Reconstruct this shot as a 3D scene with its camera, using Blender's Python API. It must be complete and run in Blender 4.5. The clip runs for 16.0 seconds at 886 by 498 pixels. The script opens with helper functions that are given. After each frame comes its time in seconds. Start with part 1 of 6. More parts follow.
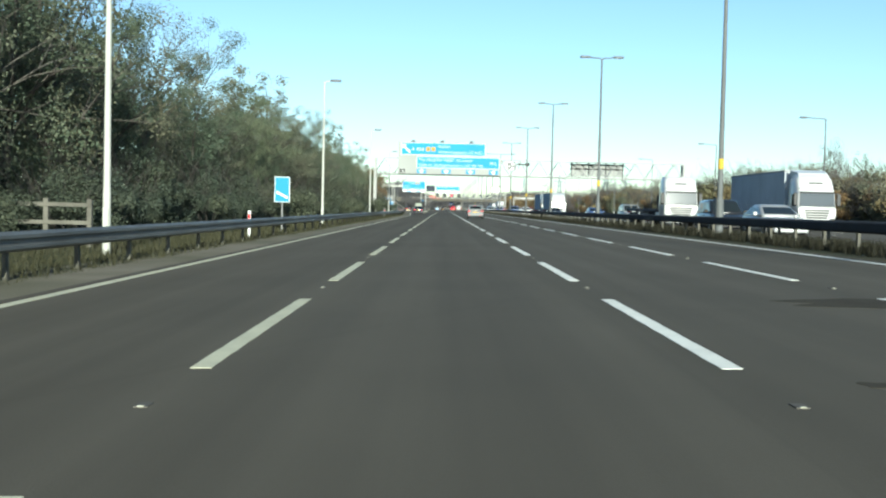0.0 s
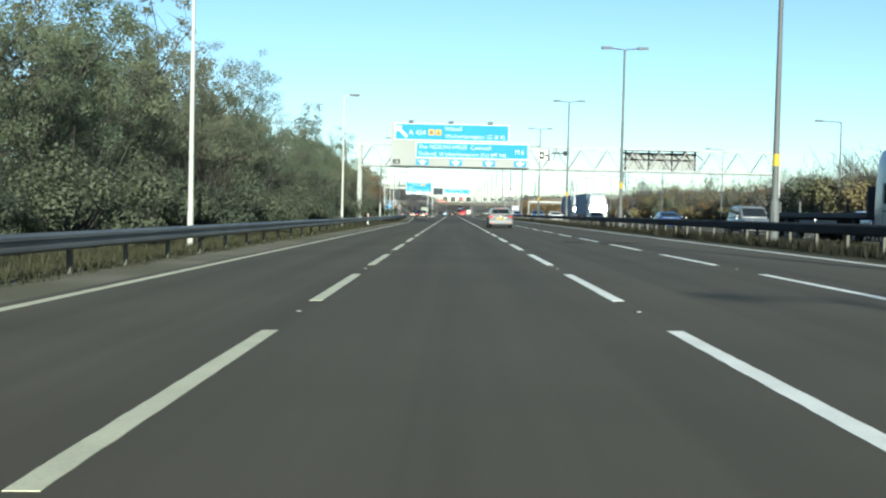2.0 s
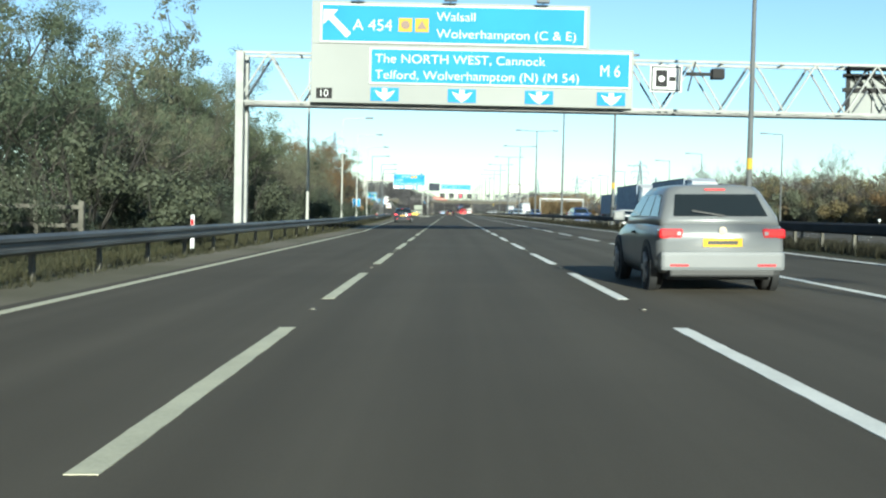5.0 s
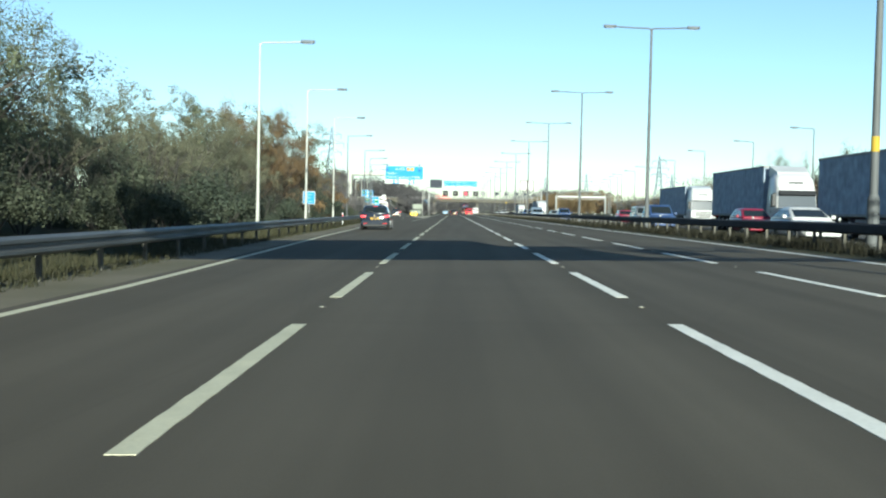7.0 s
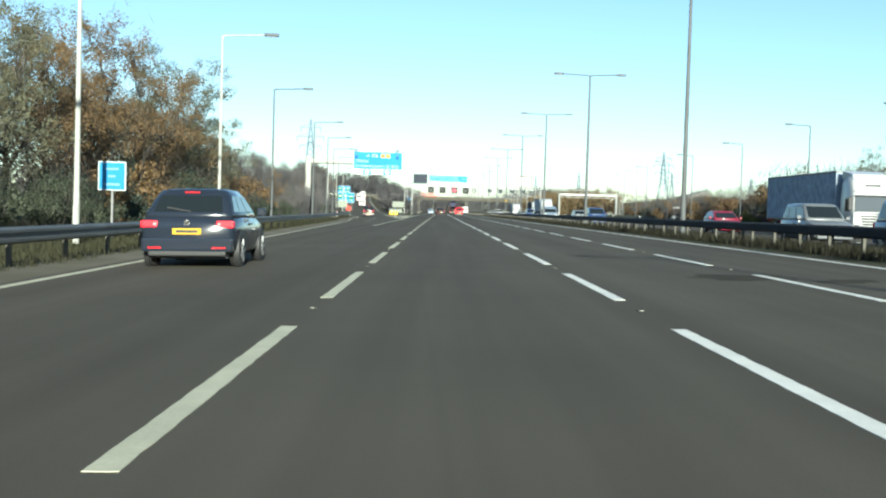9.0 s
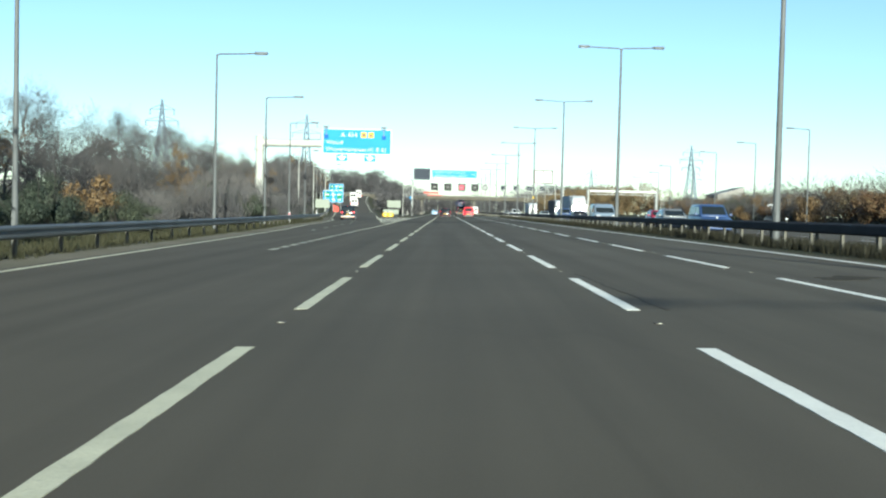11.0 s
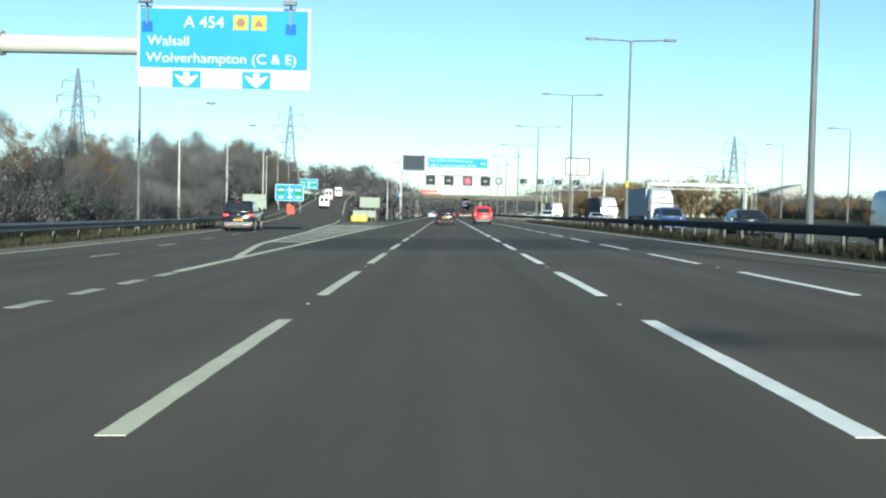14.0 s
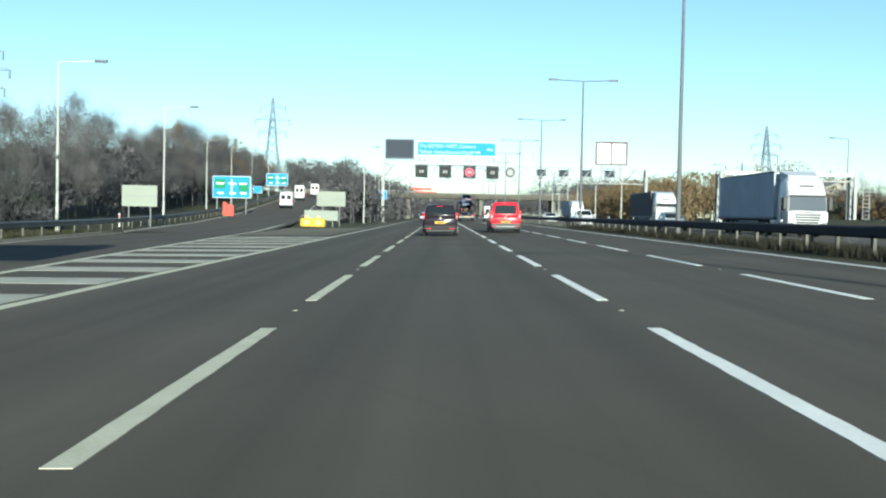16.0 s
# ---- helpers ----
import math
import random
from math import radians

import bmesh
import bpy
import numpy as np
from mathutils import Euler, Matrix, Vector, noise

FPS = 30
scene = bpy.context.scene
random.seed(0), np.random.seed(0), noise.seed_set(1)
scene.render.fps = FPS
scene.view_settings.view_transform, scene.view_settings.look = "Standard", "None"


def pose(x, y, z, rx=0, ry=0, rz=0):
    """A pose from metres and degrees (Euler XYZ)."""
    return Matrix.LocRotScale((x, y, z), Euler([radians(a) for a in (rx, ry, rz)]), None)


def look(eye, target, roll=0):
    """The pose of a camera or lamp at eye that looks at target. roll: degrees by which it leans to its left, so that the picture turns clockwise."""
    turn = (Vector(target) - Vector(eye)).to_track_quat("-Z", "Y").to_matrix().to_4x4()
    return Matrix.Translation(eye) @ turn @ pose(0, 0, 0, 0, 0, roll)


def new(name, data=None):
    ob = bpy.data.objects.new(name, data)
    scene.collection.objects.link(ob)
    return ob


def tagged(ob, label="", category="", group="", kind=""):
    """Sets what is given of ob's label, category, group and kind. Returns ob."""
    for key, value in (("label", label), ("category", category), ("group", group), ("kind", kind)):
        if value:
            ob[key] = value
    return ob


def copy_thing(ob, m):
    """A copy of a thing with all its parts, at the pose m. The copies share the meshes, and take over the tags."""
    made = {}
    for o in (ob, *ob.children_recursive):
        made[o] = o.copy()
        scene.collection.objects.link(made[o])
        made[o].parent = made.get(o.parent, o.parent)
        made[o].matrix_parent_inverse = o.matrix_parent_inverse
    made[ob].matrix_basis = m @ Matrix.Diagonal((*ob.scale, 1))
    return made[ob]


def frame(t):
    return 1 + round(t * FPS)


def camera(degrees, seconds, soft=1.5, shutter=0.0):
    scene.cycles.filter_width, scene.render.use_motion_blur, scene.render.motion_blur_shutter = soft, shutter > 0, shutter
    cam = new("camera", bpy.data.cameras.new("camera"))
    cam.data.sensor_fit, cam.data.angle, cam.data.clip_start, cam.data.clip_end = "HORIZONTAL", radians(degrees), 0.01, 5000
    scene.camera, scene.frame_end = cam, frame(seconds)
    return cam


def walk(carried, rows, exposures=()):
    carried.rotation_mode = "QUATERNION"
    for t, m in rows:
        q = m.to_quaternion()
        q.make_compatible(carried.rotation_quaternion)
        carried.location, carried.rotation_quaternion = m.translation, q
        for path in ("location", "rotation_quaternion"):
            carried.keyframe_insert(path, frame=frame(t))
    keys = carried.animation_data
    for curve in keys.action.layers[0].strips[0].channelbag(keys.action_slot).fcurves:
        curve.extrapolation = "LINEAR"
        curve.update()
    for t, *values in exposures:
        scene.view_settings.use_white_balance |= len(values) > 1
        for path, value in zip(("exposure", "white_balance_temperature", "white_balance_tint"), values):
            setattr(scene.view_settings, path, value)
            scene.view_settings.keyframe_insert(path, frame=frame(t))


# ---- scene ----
cam = camera(44.42, 16.0, soft=2.2)
PATH = [
    (0, pose(-0.183, 1.598, 1.096, 87.848, -1.316, 0.015)),
    (0.5, pose(-0.154, 10.867, 1.085, 87.958, -1.267, 0.006)),
    (1, pose(-0.120, 21.447, 1.081, 88.058, -1.202, 0.173)),
    (1.5, pose(-0.129, 31.074, 1.070, 87.926, -1.213, 0.477)),
    (2, pose(-0.208, 40.920, 1.058, 88.086, -1.324, 0.460)),
    (2.5, pose(-0.217, 51.069, 1.054, 88.213, -1.253, 0.341)),
    (3, pose(-0.253, 61.581, 1.052, 88.216, -1.239, 0.366)),
    (3.5, pose(-0.306, 71.790, 1.055, 88.169, -1.347, 0.450)),
    (4, pose(-0.351, 82.341, 1.058, 88.141, -1.296, 0.457)),
    (6.5, pose(-0.323, 136.652, 1.089, 87.889, -1.315, 0.219)),
    (7, pose(-0.345, 148.170, 1.089, 88.010, -1.213, 0.552)),
    (7.5, pose(-0.428, 159.369, 1.079, 88.071, -1.323, 0.438)),
    (8, pose(-0.485, 170.776, 1.079, 87.907, -1.519, 0.385)),
    (8.5, pose(-0.518, 182.092, 1.087, 88.060, -1.709, 0.079)),
    (9, pose(-0.451, 193.536, 1.086, 87.984, -1.727, -0.176)),
    (11.5, pose(-0.260, 251.883, 1.065, 88.045, -1.291, 0.218)),
    (12, pose(-0.265, 263.586, 1.058, 88.194, -1.180, 0.200)),
    (12.5, pose(-0.262, 274.942, 1.066, 87.834, -1.363, 0.174)),
    (13, pose(-0.245, 286.121, 1.067, 88.016, -1.289, 0.198)),
    (13.5, pose(-0.289, 297.797, 1.069, 88.188, -1.400, 0.151)),
    (14, pose(-0.237, 309.830, 1.066, 88.116, -1.343, 0.141)),
    (14.5, pose(-0.251, 320.990, 1.074, 88.220, -1.281, 0.078)),
    (15, pose(-0.184, 332.830, 1.079, 88.077, -1.203, -0.019)),
    (15.5, pose(-0.219, 343.340, 1.072, 88.107, -1.261, -0.032)),
    (16, pose(-0.214, 355.430, 1.075, 88.170, -1.186, -0.086)),
]
walk(cam, PATH, [(0, 1.27, 6250, -4), (8, 1.27, 6250, -4), (9, 1.38, 6350, -4), (11.5, 1.32, 6200, -4), (14.5, 1.26, 6050, -4), (15.5, 1.25, 6050, -4), (16, 1.28, 6050, -4)])

# ---- daylight: low autumn sun from behind and a little to the right ----
SUN_EL, SUN_AZ = radians(14.9), radians(172.0)
world = bpy.data.worlds.new("sky")
scene.world = world
world.use_nodes = True
wn = world.node_tree.nodes
sky = wn.new("ShaderNodeTexSky")
sky.sky_type = "NISHITA"
sky.sun_disc = False
sky.sun_elevation, sky.sun_rotation = SUN_EL, SUN_AZ
sky.altitude, sky.air_density, sky.dust_density, sky.ozone_density = 300, 0.85, 0.4, 2.3
wn["Background"].inputs[1].default_value = 0.0775
world.node_tree.links.new(sky.outputs[0], wn["Background"].inputs[0])
sun_dir = Vector((math.sin(SUN_AZ) * math.cos(SUN_EL), math.cos(SUN_AZ) * math.cos(SUN_EL), math.sin(SUN_EL)))
sun_data = bpy.data.lights.new("sun", "SUN")
sun_data.energy, sun_data.angle, sun_data.color = 5.0, radians(0.53), (1.0, 0.94, 0.84)
sun = new("sun", sun_data)
sun.matrix_basis = look(sun_dir * 300, (0, 0, 0))

# ---- materials ----
def material(name, color, rough=0.6, metal=0.0, var=0.15, scale=6.0, bump=0.0, bscale=80.0, spec=0.5, alpha=1.0, fine=0.0, coat=0.0, random_tint=0.0):
    m = bpy.data.materials.new(name)
    m.use_nodes = True
    n, l = m.node_tree.nodes, m.node_tree.links
    b = n["Principled BSDF"]
    b.inputs["Roughness"].default_value = rough
    b.inputs["Metallic"].default_value = metal
    b.inputs["Specular IOR Level"].default_value = spec
    b.inputs["Coat Weight"].default_value = coat
    b.inputs["Alpha"].default_value = alpha
    geo = n.new("ShaderNodeNewGeometry")
    t1 = n.new("ShaderNodeTexNoise")
    t1.inputs["Scale"].default_value = 1.0 / scale
    t1.inputs["Detail"].default_value = 6
    l.new(geo.outputs["Position"], t1.inputs["Vector"])
    t2 = n.new("ShaderNodeTexNoise")
    t2.inputs["Scale"].default_value = bscale
    t2.inputs["Detail"].default_value = 3
    l.new(geo.outputs["Position"], t2.inputs["Vector"])
    mix = n.new("ShaderNodeMath")
    mix.operation = "MULTIPLY_ADD"
    l.new(t2.outputs[0], mix.inputs[0])
    mix.inputs[1].default_value = fine
    l.new(t1.outputs[0], mix.inputs[2])
    rng = n.new("ShaderNodeMapRange")
    rng.inputs[1].default_value, rng.inputs[2].default_value = 0.3, 0.7 + fine
    rng.inputs[3].default_value, rng.inputs[4].default_value = 1 - var, 1 + var
    l.new(mix.outputs[0], rng.inputs[0])
    out = rng.outputs[0]
    if random_tint:
        info = n.new("ShaderNodeObjectInfo")
        r2 = n.new("ShaderNodeMapRange")
        r2.inputs[3].default_value, r2.inputs[4].default_value = 1 - random_tint, 1 + random_tint
        l.new(info.outputs["Random"], r2.inputs[0])
        mm = n.new("ShaderNodeMath")
        mm.operation = "MULTIPLY"
        l.new(out, mm.inputs[0])
        l.new(r2.outputs[0], mm.inputs[1])
        out = mm.outputs[0]
    vm = n.new("ShaderNodeVectorMath")
    vm.operation = "SCALE"
    vm.inputs[0].default_value = color[:3]
    l.new(out, vm.inputs["Scale"])
    l.new(vm.outputs[0], b.inputs["Base Color"])
    if bump:
        bp = n.new("ShaderNodeBump")
        bp.inputs["Strength"].default_value = bump
        bp.inputs["Distance"].default_value = 0.02
        l.new(t2.outputs[0], bp.inputs["Height"])
        l.new(bp.outputs[0], b.inputs["Normal"])
    return m


def asphalt_material(name, color):
    """Worn asphalt: fine aggregate, broad stains, and streaks of rubber and oil drawn out along the road."""
    m = material(name, color, rough=0.9, var=0.18, scale=4.0, bump=0.12, bscale=70.0, fine=0.5, spec=0.12)
    n, l = m.node_tree.nodes, m.node_tree.links
    geo = n.new("ShaderNodeNewGeometry")
    mp = n.new("ShaderNodeMapping")
    mp.inputs["Scale"].default_value = (1.3, 0.02, 1)
    l.new(geo.outputs["Position"], mp.inputs[0])
    st = n.new("ShaderNodeTexNoise")
    st.inputs["Scale"].default_value = 1.0
    st.inputs["Detail"].default_value = 5
    l.new(mp.outputs[0], st.inputs["Vector"])
    mr = n.new("ShaderNodeMapRange")
    mr.inputs[1].default_value, mr.inputs[2].default_value = 0.3, 0.7
    mr.inputs[3].default_value, mr.inputs[4].default_value = 0.82, 1.16
    l.new(st.outputs[0], mr.inputs[0])
    # dark seal cracks, thin and wandering
    vo = n.new("ShaderNodeTexVoronoi")
    vo.feature = "DISTANCE_TO_EDGE"
    mp2 = n.new("ShaderNodeMapping")
    mp2.inputs["Scale"].default_value = (0.16, 0.05, 1)
    l.new(geo.outputs["Position"], mp2.inputs[0])
    l.new(mp2.outputs[0], vo.inputs["Vector"])
    vo.inputs["Scale"].default_value = 1.0
    cr = n.new("ShaderNodeMapRange")
    cr.inputs[1].default_value, cr.inputs[2].default_value = 0.0, 0.006
    cr.inputs[3].default_value, cr.inputs[4].default_value = 0.95, 1.0
    l.new(vo.outputs["Distance"], cr.inputs[0])
    mu = n.new("ShaderNodeMath")
    mu.operation = "MULTIPLY"
    l.new(mr.outputs[0], mu.inputs[0])
    l.new(cr.outputs[0], mu.inputs[1])
    b = n["Principled BSDF"]
    old = b.inputs["Base Color"].links[0].from_socket
    vm = n.new("ShaderNodeVectorMath")
    vm.operation = "SCALE"
    l.new(old, vm.inputs[0])
    l.new(mu.outputs[0], vm.inputs["Scale"])
    l.new(vm.outputs[0], b.inputs["Base Color"])
    return m


def leaf_material(name, color, second):
    m = material(name, color, rough=0.65, var=0.3, scale=2.0, bump=0.0, spec=0.25)
    n, l = m.node_tree.nodes, m.node_tree.links
    b = n["Principled BSDF"]
    geo = n.new("ShaderNodeNewGeometry")
    info = n.new("ShaderNodeObjectInfo")
    add = n.new("ShaderNodeMath")
    add.operation = "MULTIPLY_ADD"
    l.new(geo.outputs["Random Per Island"], add.inputs[0])
    add.inputs[1].default_value = 0.55
    l.new(info.outputs["Random"], add.inputs[2])
    mr = n.new("ShaderNodeMapRange")
    mr.inputs[1].default_value, mr.inputs[2].default_value = 0.35, 1.25
    l.new(add.outputs[0], mr.inputs[0])
    mix = n.new("ShaderNodeMix")
    mix.data_type = "RGBA"
    l.new(mr.outputs[0], mix.inputs["Factor"])
    mix.inputs["A"].default_value = (*color, 1)
    mix.inputs["B"].default_value = (*second, 1)
    l.new(mix.outputs["Result"], b.inputs["Base Color"])
    tr = n.new("ShaderNodeBsdfTranslucent")
    l.new(mix.outputs["Result"], tr.inputs["Color"])
    both = n.new("ShaderNodeMixShader")
    both.inputs[0].default_value = 0.22
    l.new(b.outputs[0], both.inputs[1])
    l.new(tr.outputs[0], both.inputs[2])
    l.new(both.outputs[0], n["Material Output"].inputs["Surface"])
    return m


def grass_material(name, a, c):
    m = material(name, a, rough=0.9, var=0.25, scale=1.2, bump=0.9, bscale=18.0, fine=0.6, spec=0.15)
    n, l = m.node_tree.nodes, m.node_tree.links
    b = n["Principled BSDF"]
    old = b.inputs["Base Color"].links[0].from_socket
    geo = n.new("ShaderNodeNewGeometry")
    t = n.new("ShaderNodeTexNoise")
    t.inputs["Scale"].default_value = 0.22
    t.inputs["Detail"].default_value = 8
    l.new(geo.outputs["Position"], t.inputs["Vector"])
    mr = n.new("ShaderNodeMapRange")
    mr.inputs[1].default_value, mr.inputs[2].default_value = 0.4, 0.62
    l.new(t.outputs[0], mr.inputs[0])
    mix = n.new("ShaderNodeMix")
    mix.data_type = "RGBA"
    l.new(mr.outputs[0], mix.inputs["Factor"])
    l.new(old, mix.inputs["A"])
    mix.inputs["B"].default_value = (*c, 1)
    l.new(mix.outputs["Result"], b.inputs["Base Color"])
    return m


def glass_material(name, color, rough=0.04):
    m = material(name, color, rough=rough, var=0.05, spec=0.45)
    return m


def glow_material(name, color, strength):
    m = material(name, color, rough=0.3)
    b = m.node_tree.nodes["Principled BSDF"]
    b.inputs["Emission Color"].default_value = (*color, 1)
    b.inputs["Emission Strength"].default_value = strength
    return m


M_ASPHALT = asphalt_material("asphalt", (0.0745, 0.0675, 0.0540))
M_ASPHALTDARK = asphalt_material("newer_dark_asphalt", (0.0440, 0.0410, 0.0350))
M_TAR = material("tar_and_oil_stain", (0.0460, 0.0415, 0.0335), rough=0.95, spec=0.05, var=0.25, scale=0.3, bump=0.15, bscale=40, fine=0.4)
M_ASPHALT2 = asphalt_material("asphalt_older", (0.080, 0.0725, 0.0600))
M_LINE = material("white_thermoplastic", (0.6364, 0.6364, 0.5848), rough=0.7, var=0.22, scale=0.5, bump=0.3, bscale=30, fine=0.6)
# Worn white paint, its yellow standing for light tinted by the windscreen.
M_LINE_OLD = material("worn_tinted_line", (0.43, 0.4214, 0.3096), rough=0.75, var=0.28, scale=0.5, bump=0.3, bscale=30, fine=0.6)
M_HATCH = material("faded_hatching_paint", (0.2838, 0.2838, 0.2322), rough=0.8, var=0.35, scale=0.7, bump=0.3, bscale=30, fine=0.6)
M_GROUND = grass_material("verge_grass", (0.03825, 0.0442, 0.0204), (0.0595, 0.0544, 0.03145))
M_DIRT = grass_material("dusty_verge", (0.1596, 0.1445, 0.1134), (0.1092, 0.1025, 0.0714))
M_BLADE = leaf_material("grass_blades", (0.026, 0.0338, 0.0156), (0.0481, 0.0455, 0.0247))
M_WEED = leaf_material("brown_median_weeds", (0.0216, 0.0216, 0.0126), (0.045, 0.0378, 0.0234))
M_GALV = material("galvanised_steel", (0.1892, 0.1935, 0.1935), rough=0.65, metal=0.3, var=0.2, scale=0.6, bump=0.05)
M_RAIL = material("weathered_rail", (0.1032, 0.1075, 0.1075), rough=0.55, metal=0.45, var=0.25, scale=1.5, bump=0.1)
# Near-black tone puts the beam's shaded side into its colour.
M_RAILSHADE = material("shade_toned_beam", (0.022, 0.022, 0.025), rough=0.8, spec=0.2, var=0.25, scale=1.0)
M_POST = material("barrier_post", (0.086, 0.08342, 0.07052), spec=0.2, rough=0.8, metal=0.0, var=0.25, scale=0.4)
M_COLUMN = material("lamp_column_grey", (0.080, 0.087, 0.090), spec=0.3, rough=0.65, metal=0.0, var=0.12, scale=1.0)
M_COLPALE = material("lamp_column_pale", (0.3168, 0.3256, 0.2992), spec=0.3, rough=0.65, metal=0.0, var=0.1, scale=1.0)
M_HEAD = material("lamp_head_grey", (0.11, 0.125, 0.14), spec=0.2, rough=0.7, var=0.1)
M_YELLOW = material("yellow_band", (0.378, 0.261, 0.036), spec=0.2, rough=0.7)
M_DEEPBLUE = material("deep_blue_plate", (0.012, 0.075, 0.34), spec=0.15, rough=0.7, var=0.06, scale=2.0)
M_BLUE = material("motorway_blue", (0.0258, 0.1849, 0.3784), spec=0.15, rough=0.7, var=0.06, scale=2.0)
M_GREEN = material("sign_green", (0.02, 0.15, 0.07), spec=0.15, rough=0.7, var=0.06)
M_WHITE = material("sign_white", (0.484, 0.5016, 0.5016), spec=0.2, rough=0.65, var=0.05)
M_BOARD = material("sign_backing_grey", (0.2236, 0.2365, 0.2279), spec=0.2, rough=0.7, var=0.08)
M_BOARDPALE = material("pale_green_grey_board", (0.1849, 0.2064, 0.172), spec=0.2, rough=0.7, var=0.1)
M_PALEINK = material("pale_blue_lettering", (0.16, 0.30, 0.48), spec=0.15, rough=0.7)
M_CLADDING = material("off_white_cladding", (0.20, 0.195, 0.18), rough=0.7, var=0.08, scale=4.0)
M_BROWNDISC = material("symbol_brown", (0.09, 0.035, 0.01), rough=0.5)
M_BLACK = material("black_paint", (0.014, 0.014, 0.015), spec=0.2, rough=0.7)
M_SCREEN = material("dark_message_screen", (0.028, 0.034, 0.045), rough=0.75, spec=0.15)
M_GANTRY = material("gantry_white_steel", (0.2464, 0.2552, 0.2464), spec=0.25, rough=0.65, metal=0.0, var=0.14, scale=0.8)
M_GANTRYG = material("gantry_grey_steel", (0.172, 0.1763, 0.1763), rough=0.65, metal=0.2, var=0.15, scale=0.8)
M_CONC = material("pale_concrete", (0.1092, 0.1025, 0.084), rough=0.85, var=0.2, scale=2.0, bump=0.3)
M_BRIDGE = material("stained_bridge_concrete", (0.0714, 0.06552, 0.0504), rough=0.85, var=0.25, scale=3.0, bump=0.3)
M_TYRE = material("tyre_rubber", (0.012, 0.012, 0.012), rough=0.85, var=0.2)
M_RIM = material("alloy_rim", (0.45, 0.46, 0.47), rough=0.35, metal=0.8)
M_TRIM = material("black_plastic_trim", (0.018, 0.019, 0.02), rough=0.6)
M_GLASS = glass_material("tinted_vehicle_glass", (0.012, 0.016, 0.018))
# Paler base colour stands in for sky reflected in lorry windscreens.
M_LORRYGLASS = glass_material("windscreen_sky_tone", (0.06, 0.07, 0.08), 0.08)
M_CHROME = material("chrome", (0.75, 0.75, 0.75), rough=0.12, metal=1.0)
M_TAIL = material("red_lamp_lens", (0.55, 0.012, 0.018), rough=0.2, coat=0.5)
M_TAILLIT = glow_material("red_lamp_lit", (0.8, 0.015, 0.03), 0.28)
M_CLEAR = material("clear_lamp_lens", (0.24, 0.25, 0.265), rough=0.4, spec=0.3)
M_PLATEY = material("yellow_reflective_plate", (0.5456, 0.3344, 0.0264), spec=0.2, rough=0.65)
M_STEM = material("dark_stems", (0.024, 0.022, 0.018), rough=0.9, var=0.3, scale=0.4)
M_BARK = material("bark", (0.042, 0.036, 0.030), rough=0.9, var=0.3, scale=0.4, bump=0.6, bscale=25)
M_BIRCH = material("pale_bark", (0.06, 0.055, 0.047), rough=0.9, var=0.3, scale=0.3, bump=0.5, bscale=25)
# Leaf tones well below those of the belt trees, for low shrubs.
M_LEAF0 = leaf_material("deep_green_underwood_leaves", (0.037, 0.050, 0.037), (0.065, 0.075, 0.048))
M_LEAF1 = leaf_material("dark_green_leaves", (0.062, 0.085, 0.057), (0.107, 0.125, 0.075))
M_LEAF2 = leaf_material("olive_leaves", (0.081, 0.096, 0.065), (0.130, 0.127, 0.083))
M_LEAF3 = leaf_material("autumn_leaves", (0.115, 0.080, 0.044), (0.16, 0.105, 0.05))
M_TWIG = leaf_material("bare_twigs", (0.070, 0.069, 0.072), (0.100, 0.094, 0.090))
M_HEDGE = leaf_material("russet_hedge_leaves", (0.165, 0.090, 0.048), (0.116, 0.097, 0.051))
M_GOLD = leaf_material("olive_gold_hedge_leaves", (0.162, 0.127, 0.062), (0.115, 0.113, 0.062))
M_LIME = leaf_material("yellow_green_leaves", (0.12, 0.14, 0.035), (0.17, 0.16, 0.05))
M_REDFRAME = material("red_brown_frame_paint", (0.085, 0.05, 0.042), spec=0.2, rough=0.7)
M_REDSIGN = material("red_panel", (0.36, 0.06, 0.045), spec=0.2, rough=0.7)
M_SIGNAL = glow_material("lit_red_signal", (0.8, 0.04, 0.08), 0.35)
M_AMBER = glow_material("amber_light", (1.0, 0.55, 0.06), 1.5)
M_STUD = material("worn_iron_stud", (0.075, 0.07, 0.062), rough=0.8, spec=0.2)
# Blue-grey of distance haze mixed into the steel colour.
M_PYLON = material("hazed_pylon_steel", (0.1275, 0.17, 0.2125), spec=0.2, rough=0.8, metal=0.0)


def paint(name, color, rough=0.32, metal=0.0):
    return material(name, color, rough=rough, metal=metal, var=0.06, scale=0.8, coat=0.35, spec=0.3)


